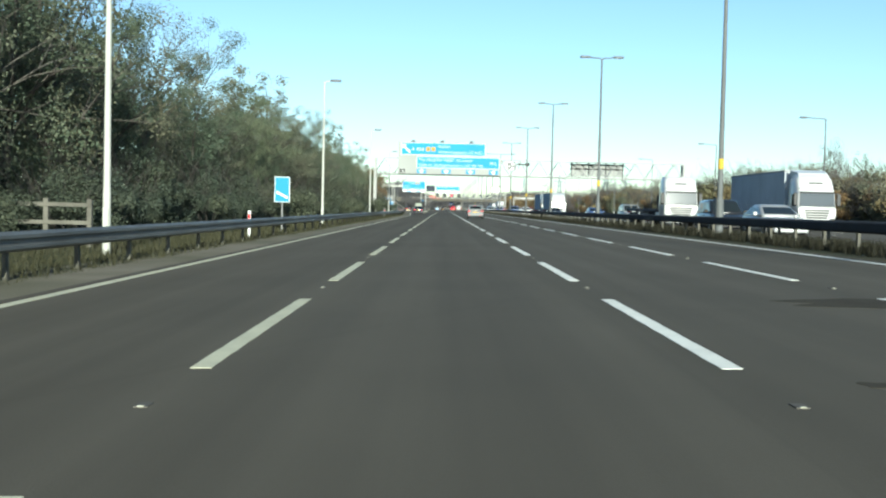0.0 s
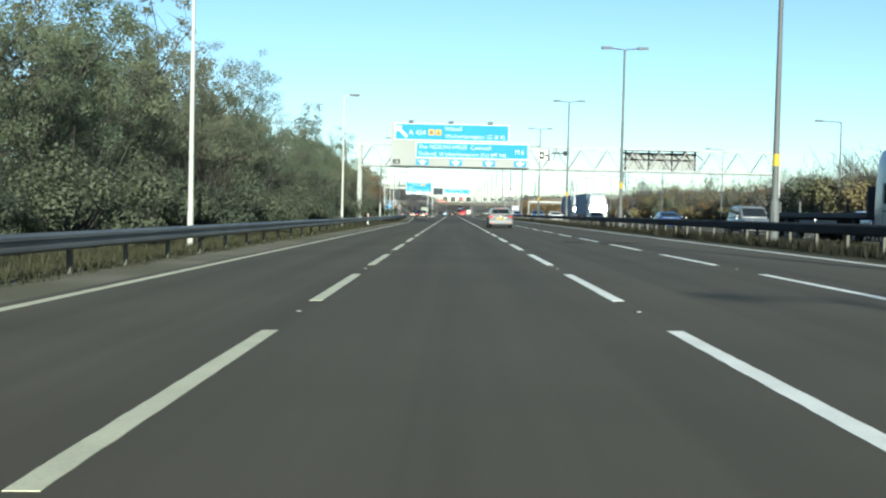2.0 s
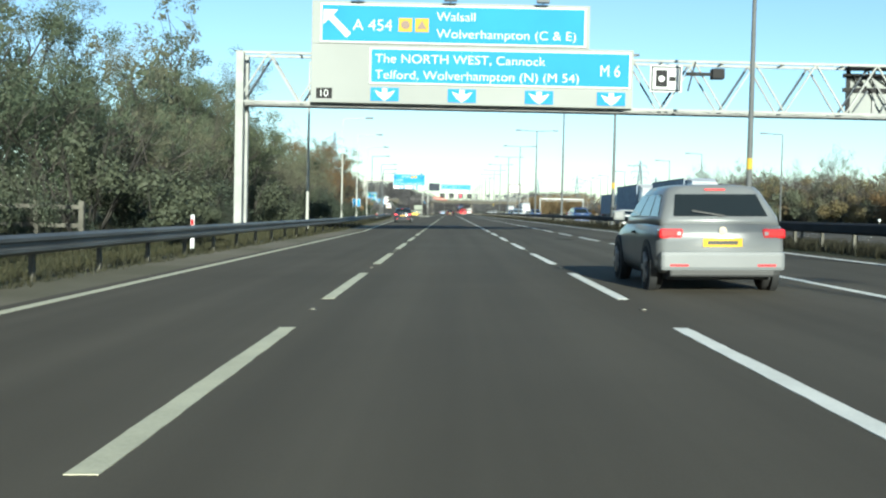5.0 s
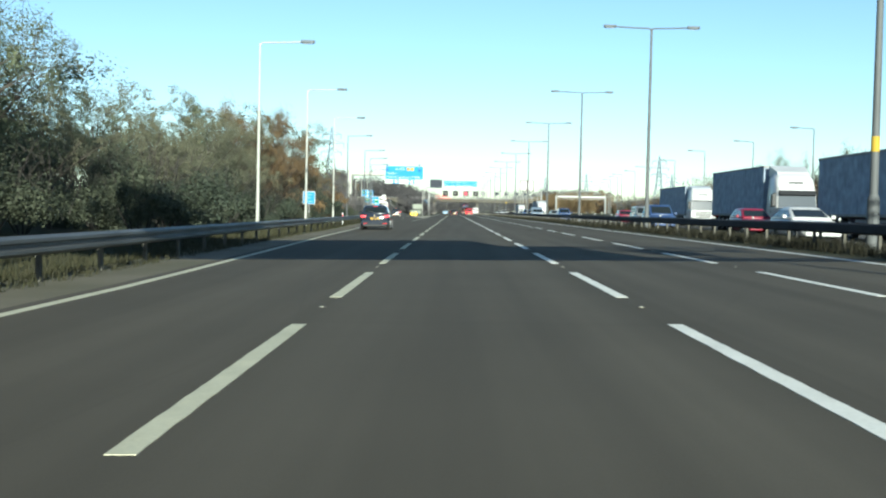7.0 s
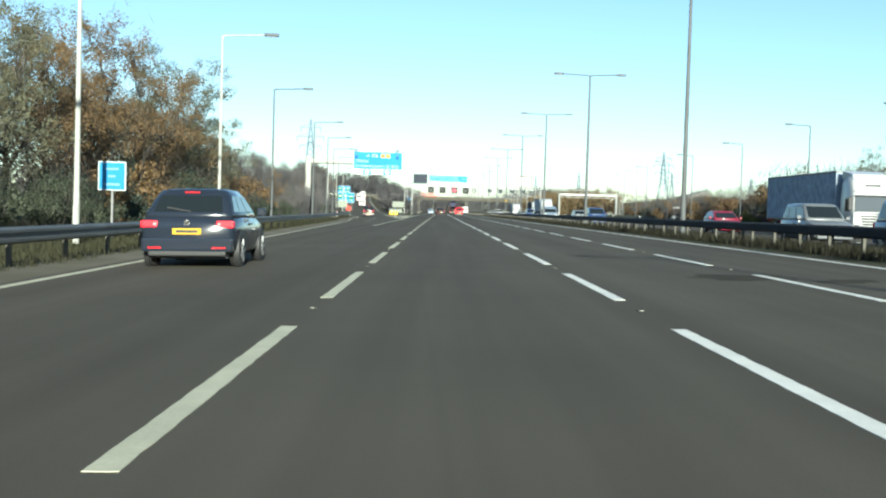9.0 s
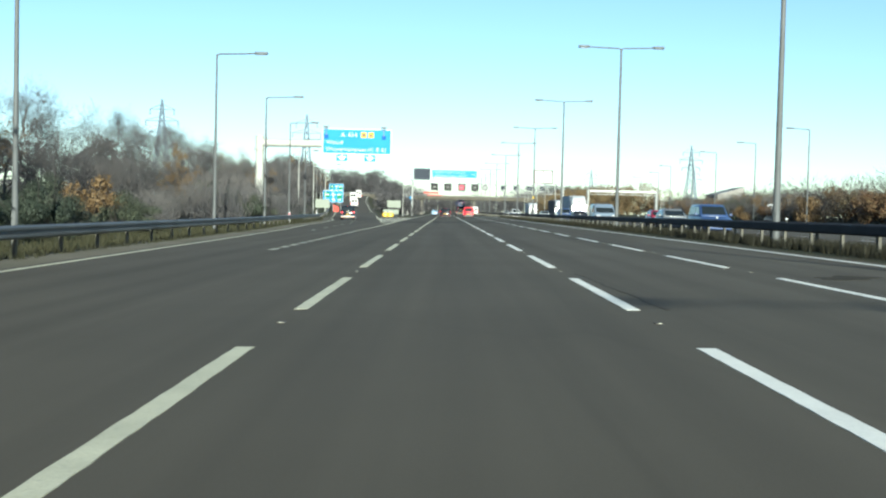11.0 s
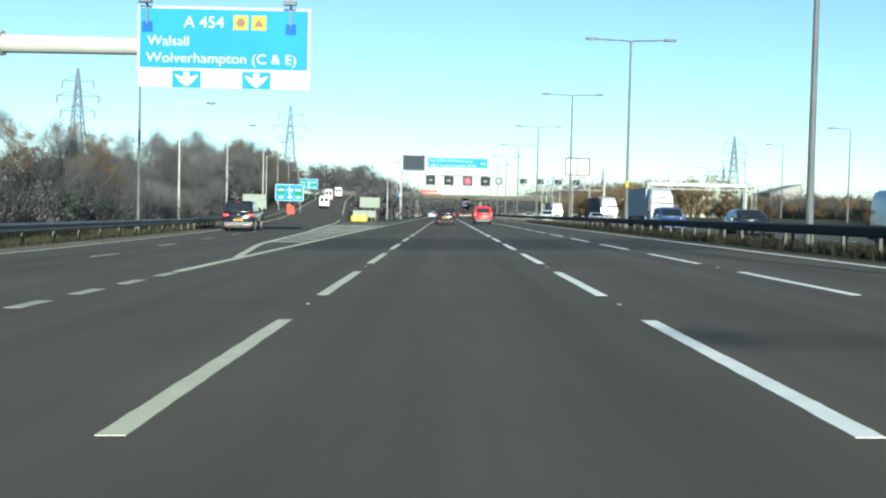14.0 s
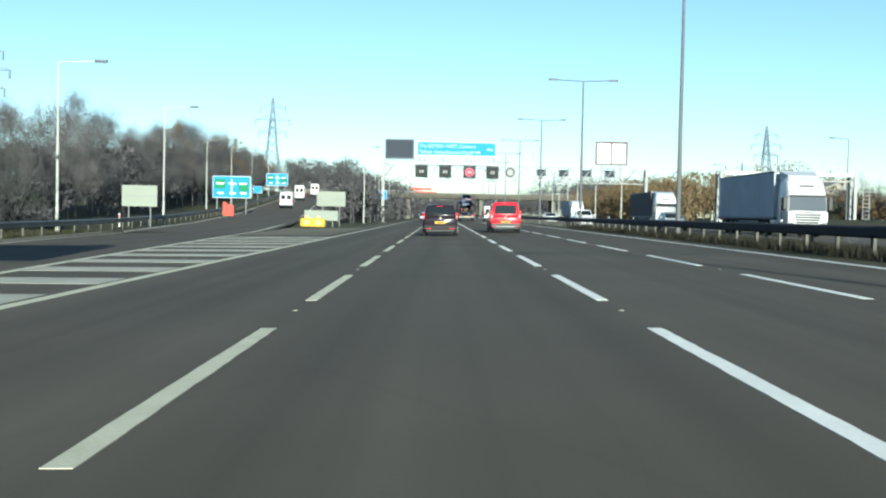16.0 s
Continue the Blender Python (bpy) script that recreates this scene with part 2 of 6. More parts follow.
# ---- mesh building ----
class MB:
    """Collects vertices and faces of one mesh."""

    def __init__(self):
        self.v, self.f, self.s = [], [], []

    def add(self, verts, faces, smooth=False):
        o = len(self.v)
        self.v += [tuple(p) for p in verts]
        self.f += [tuple(i + o for i in q) for q in faces]
        self.s += [smooth] * len(faces)
        return self

    def hexa(self, p):
        return self.add(p, [(0, 3, 2, 1), (4, 5, 6, 7), (0, 1, 5, 4), (1, 2, 6, 5), (2, 3, 7, 6), (3, 0, 4, 7)])

    def box(self, x0, x1, y0, y1, z0, z1, c=0.0):
        """A box; c > 0 chamfers its edges."""
        if c <= 0:
            return self.hexa([(x0, y0, z0), (x1, y0, z0), (x1, y1, z0), (x0, y1, z0), (x0, y0, z1), (x1, y0, z1), (x1, y1, z1), (x0, y1, z1)])
        bm = bmesh.new()
        bmesh.ops.create_cube(bm, size=1)
        for q in bm.verts:
            q.co = Vector((x0 + (q.co.x + 0.5) * (x1 - x0), y0 + (q.co.y + 0.5) * (y1 - y0), z0 + (q.co.z + 0.5) * (z1 - z0)))
        bmesh.ops.bevel(bm, geom=bm.edges[:], offset=c, segments=2, profile=0.6, affect="EDGES")
        bm.verts.index_update()
        self.add([q.co[:] for q in bm.verts], [[q.index for q in g.verts] for g in bm.faces])
        bm.free()
        return self

    def tube(self, a, b, r0, r1=None, n=8, caps=True):
        a, b = Vector(a), Vector(b)
        r1 = r0 if r1 is None else r1
        d = (b - a).normalized()
        u = d.orthogonal().normalized()
        w = d.cross(u)
        vs = []
        for p, r in ((a, r0), (b, r1)):
            vs += [p + (u * math.cos(k * math.tau / n) + w * math.sin(k * math.tau / n)) * r for k in range(n)]
        fs = [(k, (k + 1) % n, n + (k + 1) % n, n + k) for k in range(n)]
        self.add(vs, fs, True)
        if caps:
            self.add(vs, [tuple(range(n - 1, -1, -1)), tuple(range(n, 2 * n))])
        return self

    def bar(self, a, b, w, h=None):
        """A square bar from a to b."""
        a, b = Vector(a), Vector(b)
        h = h or w
        d = (b - a).normalized()
        u = d.cross(Vector((0, 0, 1)))
        u = Vector((1, 0, 0)) if u.length < 1e-3 else u.normalized()
        t = u.cross(d)
        q = [u * sx * w / 2 + t * sy * h / 2 for sx, sy in ((-1, -1), (1, -1), (1, 1), (-1, 1))]
        return self.hexa([a + k for k in q] + [b + k for k in q])

    def loft(self, rings, closed=True, caps=True, smooth=True):
        n = len(rings[0])
        vs = [p for r in rings for p in r]
        fs = []
        for i in range(len(rings) - 1):
            for k in range(n if closed else n - 1):
                fs.append((i * n + k, i * n + (k + 1) % n, (i + 1) * n + (k + 1) % n, (i + 1) * n + k))
        if caps:
            fs += [tuple(range(n - 1, -1, -1)), tuple(range((len(rings) - 1) * n, len(rings) * n))]
        return self.add(vs, fs, smooth)

    def mesh(self, name, mat):
        me = bpy.data.meshes.new(name)
        me.from_pydata(self.v, [], self.f)
        me.polygons.foreach_set("use_smooth", self.s)
        for k in mat if isinstance(mat, (list, tuple)) else [mat]:
            me.materials.append(k)
        me.update()
        return me


def part(name, mb, mat, parent=None, label="", m=None):
    ob = new(name, mb.mesh(name, mat) if isinstance(mb, MB) else mb)
    if parent is not None:
        ob.parent = parent
    if m is not None:
        ob.matrix_basis = m
    if label:
        ob["label"] = label
    return ob


def thing(name, label, category, group="", kind="", m=None):
    ob = new(name)
    ob.empty_display_size = 0.3
    if m is not None:
        ob.matrix_basis = m
    return tagged(ob, label, category, group, kind)


def recalc(me):
    bm = bmesh.new()
    bm.from_mesh(me)
    bmesh.ops.recalc_face_normals(bm, faces=bm.faces[:])
    bm.to_mesh(me)
    bm.free()


def lettering(body, size, mat, parent, x, y, z, align="LEFT", squeeze=1.0, name="lettering", thick=0.006):
    """Words on a sign that faces the oncoming camera (towards -y); x, z at the baseline, size is about the capital height."""
    cu = bpy.data.curves.new(name, "FONT")
    cu.body, cu.size, cu.align_x, cu.extrude = body, size * 1.4, align, thick
    cu.offset = -size * 0.012
    tmp = bpy.data.objects.new(name, cu)
    scene.collection.objects.link(tmp)
    bpy.context.view_layer.update()
    me = bpy.data.meshes.new_from_object(tmp.evaluated_get(bpy.context.evaluated_depsgraph_get()))
    bpy.data.objects.remove(tmp)
    me.name = name
    me.materials.clear()
    me.materials.append(mat)
    # one object for each character: loose pieces that overlap along the line belong together
    root = list(range(len(me.vertices)))

    def find(i):
        while root[i] != i:
            root[i] = root[root[i]]
            i = root[i]
        return i

    for e in me.edges:
        a, b = find(e.vertices[0]), find(e.vertices[1])
        root[a] = b
    isles = {}
    for v in me.vertices:
        isles.setdefault(find(v.index), []).append(v.index)
    spans = sorted((min(me.vertices[i].co.x for i in q), max(me.vertices[i].co.x for i in q), q) for q in isles.values())
    glyphs = []
    for a, b, q in spans:
        if glyphs and a < glyphs[-1][1] - 0.3 * min(b - a, glyphs[-1][1] - glyphs[-1][0]):
            g = glyphs[-1]
            glyphs[-1] = (g[0], max(g[1], b), g[2] + q)
        else:
            glyphs.append((a, b, list(q)))
    owner = {i: k for k, g in enumerate(glyphs) for i in g[2]}
    faces = [[] for g in glyphs]
    for p in me.polygons:
        faces[owner[p.vertices[0]]].append(p.vertices)
    m = Matrix.Translation((x, y, z)) @ Matrix.Rotation(radians(90), 4, "X") @ Matrix.Diagonal((squeeze, 1, 1, 1))
    for k, (a, b, q) in enumerate(glyphs):
        idx = {i: n for n, i in enumerate(q)}
        part("letter", MB().add([me.vertices[i].co for i in q], [tuple(idx[i] for i in f) for f in faces[k]]), mat, parent).matrix_basis = m
    bpy.data.meshes.remove(me)


def lerp_table(table, y):
    if y <= table[0][0]:
        return table[0][1]
    for (a, p), (b, q) in zip(table, table[1:]):
        if y <= b:
            return p + (q - p) * (y - a) / (b - a)
    return table[-1][1]


# ---- the plan: the road runs along +y, its crown falls 2.1 per cent to the left ----
FALL = 0.021
LINE_L, LINE_R, LINE_R2, EDGE_R = -1.825, 1.825, 5.23, 8.6
LEFT_EDGE = [(-100, -5.05), (165, -5.1), (196, -6.1), (215, -6.55), (280, -8.7), (303, -9.6), (325, -11.2), (345, -12.0), (370, -13.6),
             (404, -17.6), (429, -19.8), (470, -23.5), (520, -28.5), (590, -34.0), (655, -38.0)]
NOSE_EDGE = [(336, -5.25), (347, -6.6), (357, -7.2), (373, -8.1), (382, -8.9), (404, -10.5), (429, -12.1), (470, -15.5), (520, -20.0), (590, -26.0), (655, -30.0)]
RISE = [(420, 0.0), (450, 0.25), (490, 0.95), (520, 1.8), (590, 4.2), (655, 6.6)]
MEDIAN_Z = FALL * 9.3


def left_edge(y):
    return lerp_table(LEFT_EDGE, y)


def slip_z(x, y):
    return FALL * max(x, -16) + lerp_table(RISE, y)


def road_z(x, y=0.0):
    return FALL * x if x < 9.3 else MEDIAN_Z


def ground_z(x, y):
    le = left_edge(y)
    if x > 9.0:
        z = MEDIAN_Z - 0.02
        if 11.9 < x < 32:
            z = MEDIAN_Z - 0.12
        if x > 33:
            z = MEDIAN_Z + min(1.2, (x - 33) * 0.12)
        return z
    if y <= 420 or x > -6:
        if x < le - 0.5:
            d = le - 0.5 - x
            return FALL * max(le, -16) - 0.05 + (0.0 if d < 3 else min(1.0, (d - 3) * 0.08))
        return FALL * x - 0.10
    r = lerp_table(RISE, y)
    ne = lerp_table(NOSE_EDGE, y)
    if x > ne + 0.8:
        return max(FALL * x - 0.10, FALL * x - 0.10 + r - (x - ne - 0.8) * 0.45)
    if x >= le - 0.8:
        return slip_z(x, y) - 0.12
    return slip_z(le, y) - 0.08 + min(1.0, max(0, (le - 4 - x)) * 0.08)

# ---- ground, roads, markings ----
def span(a, b, step):
    return [a + (b - a) * i / max(1, round((b - a) / step)) for i in range(round((b - a) / step) + 1)]


def sheet(mb, xs_of_y, ys, zf):
    n = len(xs_of_y(ys[0]))
    rings = [[(x, y, zf(x, y)) for x in xs_of_y(y)] for y in ys]
    vs = [p for r in rings for p in r]
    fs = [(i * n + k, i * n + k + 1, (i + 1) * n + k + 1, (i + 1) * n + k) for i in range(len(ys) - 1) for k in range(n - 1)]
    return mb.add(vs, fs, True)


gx = [-2600, -900, -300, -140, -80, -60] + span(-50, -6, 2) + span(-5, 8.5, 1.5) + [9.0, 9.3, 10.5, 11.8, 12.2, 20, 29.6, 32, 33, 36, 40, 44, 50, 60, 90, 160, 320, 900, 2600]
gy = [-1500, -400, -150, -80] + span(-60, 700, 10) + [740, 800, 1000, 1500, 3000, 4800]
tagged(part("ground", sheet(MB(), lambda y: gx, gy, ground_z), M_GROUND), "rough green and straw-coloured verge grass", "ground", kind="structure")

ry = [-120, -90] + span(-80, 420, 4)


def road_xs(y):
    le = left_edge(y) - 0.32
    return [le + (9.15 - le) * k / 8 for k in range(9)]


tagged(part("road", sheet(MB(), road_xs, ry, lambda x, y: FALL * x), M_ASPHALT), "dark grey worn asphalt motorway carriageway", "road", kind="structure")
ry2 = span(420, 720, 5) + [900, 1300]
tagged(part("road_beyond", sheet(MB(), lambda y: [-7.4, -4, 0, 4, 9.15], ry2, lambda x, y: FALL * x), M_ASPHALT), "dark grey asphalt carriageway beyond the exit", "road", kind="structure")
sy = span(420, 655, 5) + [700, 760]
tagged(part("slip_road", sheet(MB(), lambda y: [left_edge(y) - 0.75, (left_edge(y) + lerp_table(NOSE_EDGE, y)) / 2, lerp_table(NOSE_EDGE, y) + 0.7], sy, slip_z), M_ASPHALT2),
       "grey asphalt exit slip road climbing away", "road", kind="structure")
tagged(part("road_opposite", sheet(MB(), lambda y: [12.3, 16, 20, 24, 29.7], [-120] + span(-100, 720, 20) + [900, 1300], lambda x, y: MEDIAN_Z - 0.04), M_ASPHALT2),
       "grey asphalt carriageway of the oncoming traffic", "road", kind="structure")
# a newer, darker stretch of surfacing across all lanes
def patch_xs(y):
    return [-5.25 + (9.1 + 5.25) * k / 6 for k in range(7)]


tagged(part("road_patch", sheet(MB(), patch_xs, span(341.9, 355.6, 1.1), lambda x, y: FALL * x + 0.0015), M_ASPHALTDARK), "newer darker asphalt laid across the lanes", "road", kind="structure")
stain_rng = random.Random(31)
stains = thing("road_stain", "dark oil and tar stains on the asphalt", "road stain", kind="structure")
for sx, sy_, sw, sl in ((4.6, 14.2, 0.9, 0.55), (4.2, 80.4, 0.45, 0.8), (5.3, 78.6, 0.4, 0.7), (6.2, 79.6, 0.8, 0.6), (4.25, 146.6, 0.45, 0.7), (6.0, 145.5, 0.5, 0.5), (4.7, 212.0, 1.0, 0.7), (6.3, 211.2, 0.5, 0.5),
                        (3.4, 346.6, 0.55, 1.0), (6.4, 258.0, 0.5, 0.6), (-3.6, 6.0, 0.35, 0.3), (2.6, 8.3, 0.12, 0.15)):
    n = 22
    ring = []
    for k in range(n):
        a = math.tau * k / n
        q = 1 + 0.28 * math.sin(2 * a + sx) + 0.2 * math.sin(5 * a + sy_) + stain_rng.uniform(-0.1, 0.1)
        px, py = sx + sw * q * math.cos(a), sy_ + sl * q * math.sin(a)
        ring.append((px, py, FALL * px))
    part("stain", MB().loft([[(x, y, z - 0.002) for x, y, z in ring], [(x, y, z + 0.0025) for x, y, z in ring]], smooth=False), M_TAR, stains)
for cx, ya, yb in ((2.25, 38, 43), (2.3, 138, 147), (2.2, 252, 259), (2.25, 345, 351), (5.7, 184, 197)):
    path, wob = [], cx
    for y in span(ya, yb, 0.35):
        wob += stain_rng.uniform(-0.035, 0.035) + (cx - wob) * 0.05
        path.append((wob, y))
    rings = []
    for x, y in path:
        w = 0.008 + stain_rng.uniform(0, 0.014)
        rings.append([(x - w, y, FALL * x - 0.002), (x + w, y, FALL * x - 0.002), (x + w, y, FALL * x + 0.003), (x - w, y, FALL * x + 0.003)])
    part("sealed_crack", MB().loft(rings, smooth=False), M_ASPHALTDARK, stains)
# dusty strip between the edge line and the grass
tagged(part("verge_strip", sheet(MB(), lambda y: [left_edge(y) - 2.1, left_edge(y) - 1.2, left_edge(y) - 0.28], span(-100, 420, 5), lambda x, y: FALL * max(left_edge(y), -16) - 0.02 if x > left_edge(y) - 1.0 else FALL * max(left_edge(y), -16) - 0.03), M_DIRT),
       "dusty earth and gravel beside the edge line", "verge", kind="structure")
tagged(part("median_verge", sheet(MB(), lambda y: [9.05, 9.6, 10.6, 11.6, 12.35], [-120] + span(-100, 720, 10), lambda x, y: MEDIAN_Z + (0.0 if x < 9.1 or x > 12.3 else 0.05)), M_GROUND),
       "weedy grass strip between the carriageways", "verge", kind="structure")

line_seed = random.Random(5)


def line_strip(mb, path, w, lift=0.004, zf=None):
    """A painted line along path = [(x, y)]: a thin slab with slightly uneven edges."""
    zf = zf or road_z
    rings = []
    for x, y in path:
        a, b = x - w / 2 + line_seed.uniform(-0.005, 0.005), x + w / 2 + line_seed.uniform(-0.005, 0.005)
        rings.append([(a, y, zf(a, y) - 0.002), (b, y, zf(b, y) - 0.002), (b, y, zf(b, y) + lift), (a, y, zf(a, y) + lift)])
    return mb.loft(rings, smooth=False)


DASH = 5.68
lane_marks = thing("lane_line", "broken white thermoplastic lane lines on asphalt", "road marking", kind="structure")
for lx, mat, off in ((LINE_L, M_LINE_OLD, 0.0), (LINE_R, M_LINE, 0.0), (LINE_R2, M_LINE, 0.2)):
    variants = []
    for j in range(4):
        variants.append(line_strip(MB(), [(0, DASH * k / 30) for k in range(31)], 0.15, zf=lambda x, y: FALL * x).mesh("dash", mat))
    for k in range(-3, 62):
        part("dash", variants[(k * 7 + 3) % 4], mat, lane_marks, m=Matrix.Translation((lx, 9 * k + off, FALL * lx)))
for j, lx in enumerate((16.2, 19.9, 23.5)):
    me = line_strip(MB(), [(0, 0), (0, 2.0)], 0.12, zf=lambda x, y: 0).mesh("dash", M_LINE)
    for k in range(0, 60):
        part("dash", me, M_LINE, lane_marks, m=Matrix.Translation((lx, 9 * k + 3, MEDIAN_Z - 0.04)))
edge = thing("edge_line", "solid white edge lines of the carriageway", "road marking", kind="structure")
part("left_line", line_strip(MB(), [(left_edge(y), y) for y in span(-100, 420, 4)], 0.17), M_LINE_OLD, edge)
part("right_line", line_strip(MB(), [(EDGE_R, y) for y in span(-100, 700, 6)], 0.17), M_LINE, edge)
part("exit_line", line_strip(MB(), [(lerp_table([(329.6, -5.1), (380, -5.35), (700, -5.3)], y), y) for y in span(329.6, 640, 4)], 0.2), M_LINE_OLD, edge)
part("nose_line", line_strip(MB(), [(lerp_table(NOSE_EDGE, y), y) for y in span(336, 420, 3)], 0.2), M_LINE_OLD, edge)
part("slip_line", line_strip(MB(), [(lerp_table(NOSE_EDGE, y), y) for y in span(420, 650, 5)], 0.2, zf=slip_z), M_LINE_OLD, edge)
part("slip_left_line", line_strip(MB(), [(left_edge(y), y) for y in span(420, 650, 5)], 0.2, zf=slip_z), M_LINE_OLD, edge)
for ox in (12.9, 28.4):
    part("opposite_line", line_strip(MB(), [(ox, y) for y in (-100, 200, 450, 700)], 0.17, zf=lambda x, y: MEDIAN_Z - 0.04), M_LINE, edge)
exit_marks = thing("exit_lane_line", "short closely spaced worn white dashes before the exit", "road marking", kind="structure")
me = line_strip(MB(), [(0, 0), (0, 0.5), (0, 1.0)], 0.2, zf=lambda x, y: FALL * x).mesh("dash", M_HATCH)
for k in range(0, 29):
    part("dash", me, M_LINE_OLD, exit_marks, m=Matrix.Translation((-5.07, 270.2 + 2.07 * k, FALL * -5.07)))
for k in range(0, 9):
    yy = 300 + 9 * k
    part("dash", me, M_LINE_OLD, exit_marks, m=Matrix.Translation(((left_edge(yy) + lerp_table(NOSE_EDGE, yy)) / 2 - 0.3, yy, FALL * (left_edge(yy) + lerp_table(NOSE_EDGE, yy)) / 2)) @ Matrix.Diagonal((0.7, 2.0, 1, 1)))
hatch = thing("gore_hatching", "faded white chevron stripes in the exit gore", "road marking", kind="structure")
for k in range(16):
    y0 = 350 + 3.7 * k
    xl, xr = lerp_table(NOSE_EDGE, y0 + 2.5) + 0.15, -5.5
    if xr - xl < 0.5:
        continue
    q = MB()
    sk = (xr - xl) * 0.15
    pts = [(xl, y0 + sk), (xr, y0), (xr, y0 + 1.5), (xl, y0 + sk + 1.5)]
    q.hexa([(x, y, FALL * x - 0.002) for x, y in pts] + [(x, y, FALL * x + 0.005) for x, y in pts])
    part("stripe", q, M_HATCH, hatch)
gore = sheet(MB(), lambda y: [lerp_table(NOSE_EDGE, y) + 0.5, -7.0, -6.0], span(412, 440, 4), lambda x, y: FALL * x + 0.01)
tagged(part("gore_verge", gore, M_DIRT), "dusty gravel in the gore behind the chevrons", "verge", kind="structure")

# reflecting studs between the dashes
stud = thing("road_stud", "small white reflecting road stud between lane dashes", "road stud", "studs along the lanes")
part("housing", MB().box(-0.04, 0.04, -0.07, 0.07, -0.004, 0.007, 0.003), M_STUD, stud)
part("reflector", MB().box(-0.018, 0.018, -0.072, -0.045, 0.003, 0.011, 0.003), M_HATCH, stud)
first = True
for lx in (LINE_L, LINE_R, LINE_R2):
    for k in range(-1, 47):
        m = Matrix.Translation((lx, 9 * k + 7.6, FALL * lx))
        if first:
            stud.matrix_basis = m
            first = False
        else:
            copy_thing(stud, m)

# ---- safety barriers ----
def barrier(name, label, path, face, base_z, top, w_profile, rail_mat, y_post, spacing=3.2):
    """A beam on posts along path = [(x, y)]; face is +1 where the beam bulges towards +x."""
    b = thing(name, label, "safety barrier", kind="structure")
    prof = w_profile
    rings = [[(x + face * dx, y, base_z(x, y) + top + dz) for dx, dz in prof] for x, y in path]
    part("beam", MB().loft(rings, smooth=False), rail_mat, b)
    pm = MB().box(-0.038, 0.038, -0.05, 0.05, -0.3, top - 0.03, 0.0).mesh("post", M_POST)
    y = y_post
    while y < path[-1][1]:
        x = lerp_table([(q, p) for p, q in path], y)
        part("post", pm, M_POST, b, m=Matrix.Translation((x - face * 0.14, y, base_z(x, y))))
        y += spacing
    return b


CORR = [(0, 0), (0.03, -0.02), (0.08, -0.05), (0.08, -0.10), (0.02, -0.135), (0.02, -0.175), (0.08, -0.21), (0.08, -0.26), (0.03, -0.29), (0, -0.31), (-0.012, -0.31), (-0.012, 0)]
BOX = [(-0.02, 0), (-0.06, -0.015), (-0.09, -0.05), (-0.09, -0.11), (-0.03, -0.135), (-0.03, -0.15), (-0.09, -0.175), (-0.09, -0.235), (-0.06, -0.27), (-0.02, -0.285), (0.02, -0.285), (0.06, -0.27), (0.09, -0.235), (0.09, -0.05), (0.06, -0.015), (0.02, 0)]


def left_base(x, y):
    return FALL * max(left_edge(y), -16) - 0.03 + lerp_table(RISE, y)


barrier("barrier_left", "weathered grey corrugated steel crash barrier on posts", [(left_edge(y) - 1.5, y) for y in span(-60, 640, 8)], 1, left_base, 0.74, CORR, M_RAIL, -59)
barrier("barrier_median", "box-beam crash barrier toned dark as in shade, on pale posts in the median", [(9.95, y) for y in span(-60, 700, 20)], -1, lambda x, y: MEDIAN_Z + 0.05, 0.76, BOX, M_RAILSHADE, -58, 2.4)
barrier("barrier_median_far", "box-beam crash barrier toned dark as in shade, facing the oncoming carriageway", [(11.55, y) for y in span(-60, 700, 20)], 1, lambda x, y: MEDIAN_Z + 0.05, 0.76, BOX, M_RAILSHADE, -57, 4.8)
barrier("barrier_right", "grey corrugated crash barrier along the far edge", [(30.6, y) for y in span(-60, 460, 20)], -1, lambda x, y: MEDIAN_Z - 0.1, 0.74, CORR, M_RAIL, -57, 6.4)
# reflectors standing on the median beam
delin = thing("barrier_reflector", "small pale reflector post on the median barrier", "reflector", "reflectors on the median barrier")
part("stalk", MB().box(-0.012, 0.012, -0.03, 0.03, 0, 0.12), M_POST, delin)
part("lens", MB().box(-0.03, 0.03, -0.045, 0.045, 0.06, 0.13, 0.008), M_WHITE, delin)
delin.matrix_basis = Matrix.Translation((11.5, -20, MEDIAN_Z + 0.81))
for k in range(1, 55):
    copy_thing(delin, Matrix.Translation((11.5, -20 + 9.6 * k, MEDIAN_Z + 0.81)))

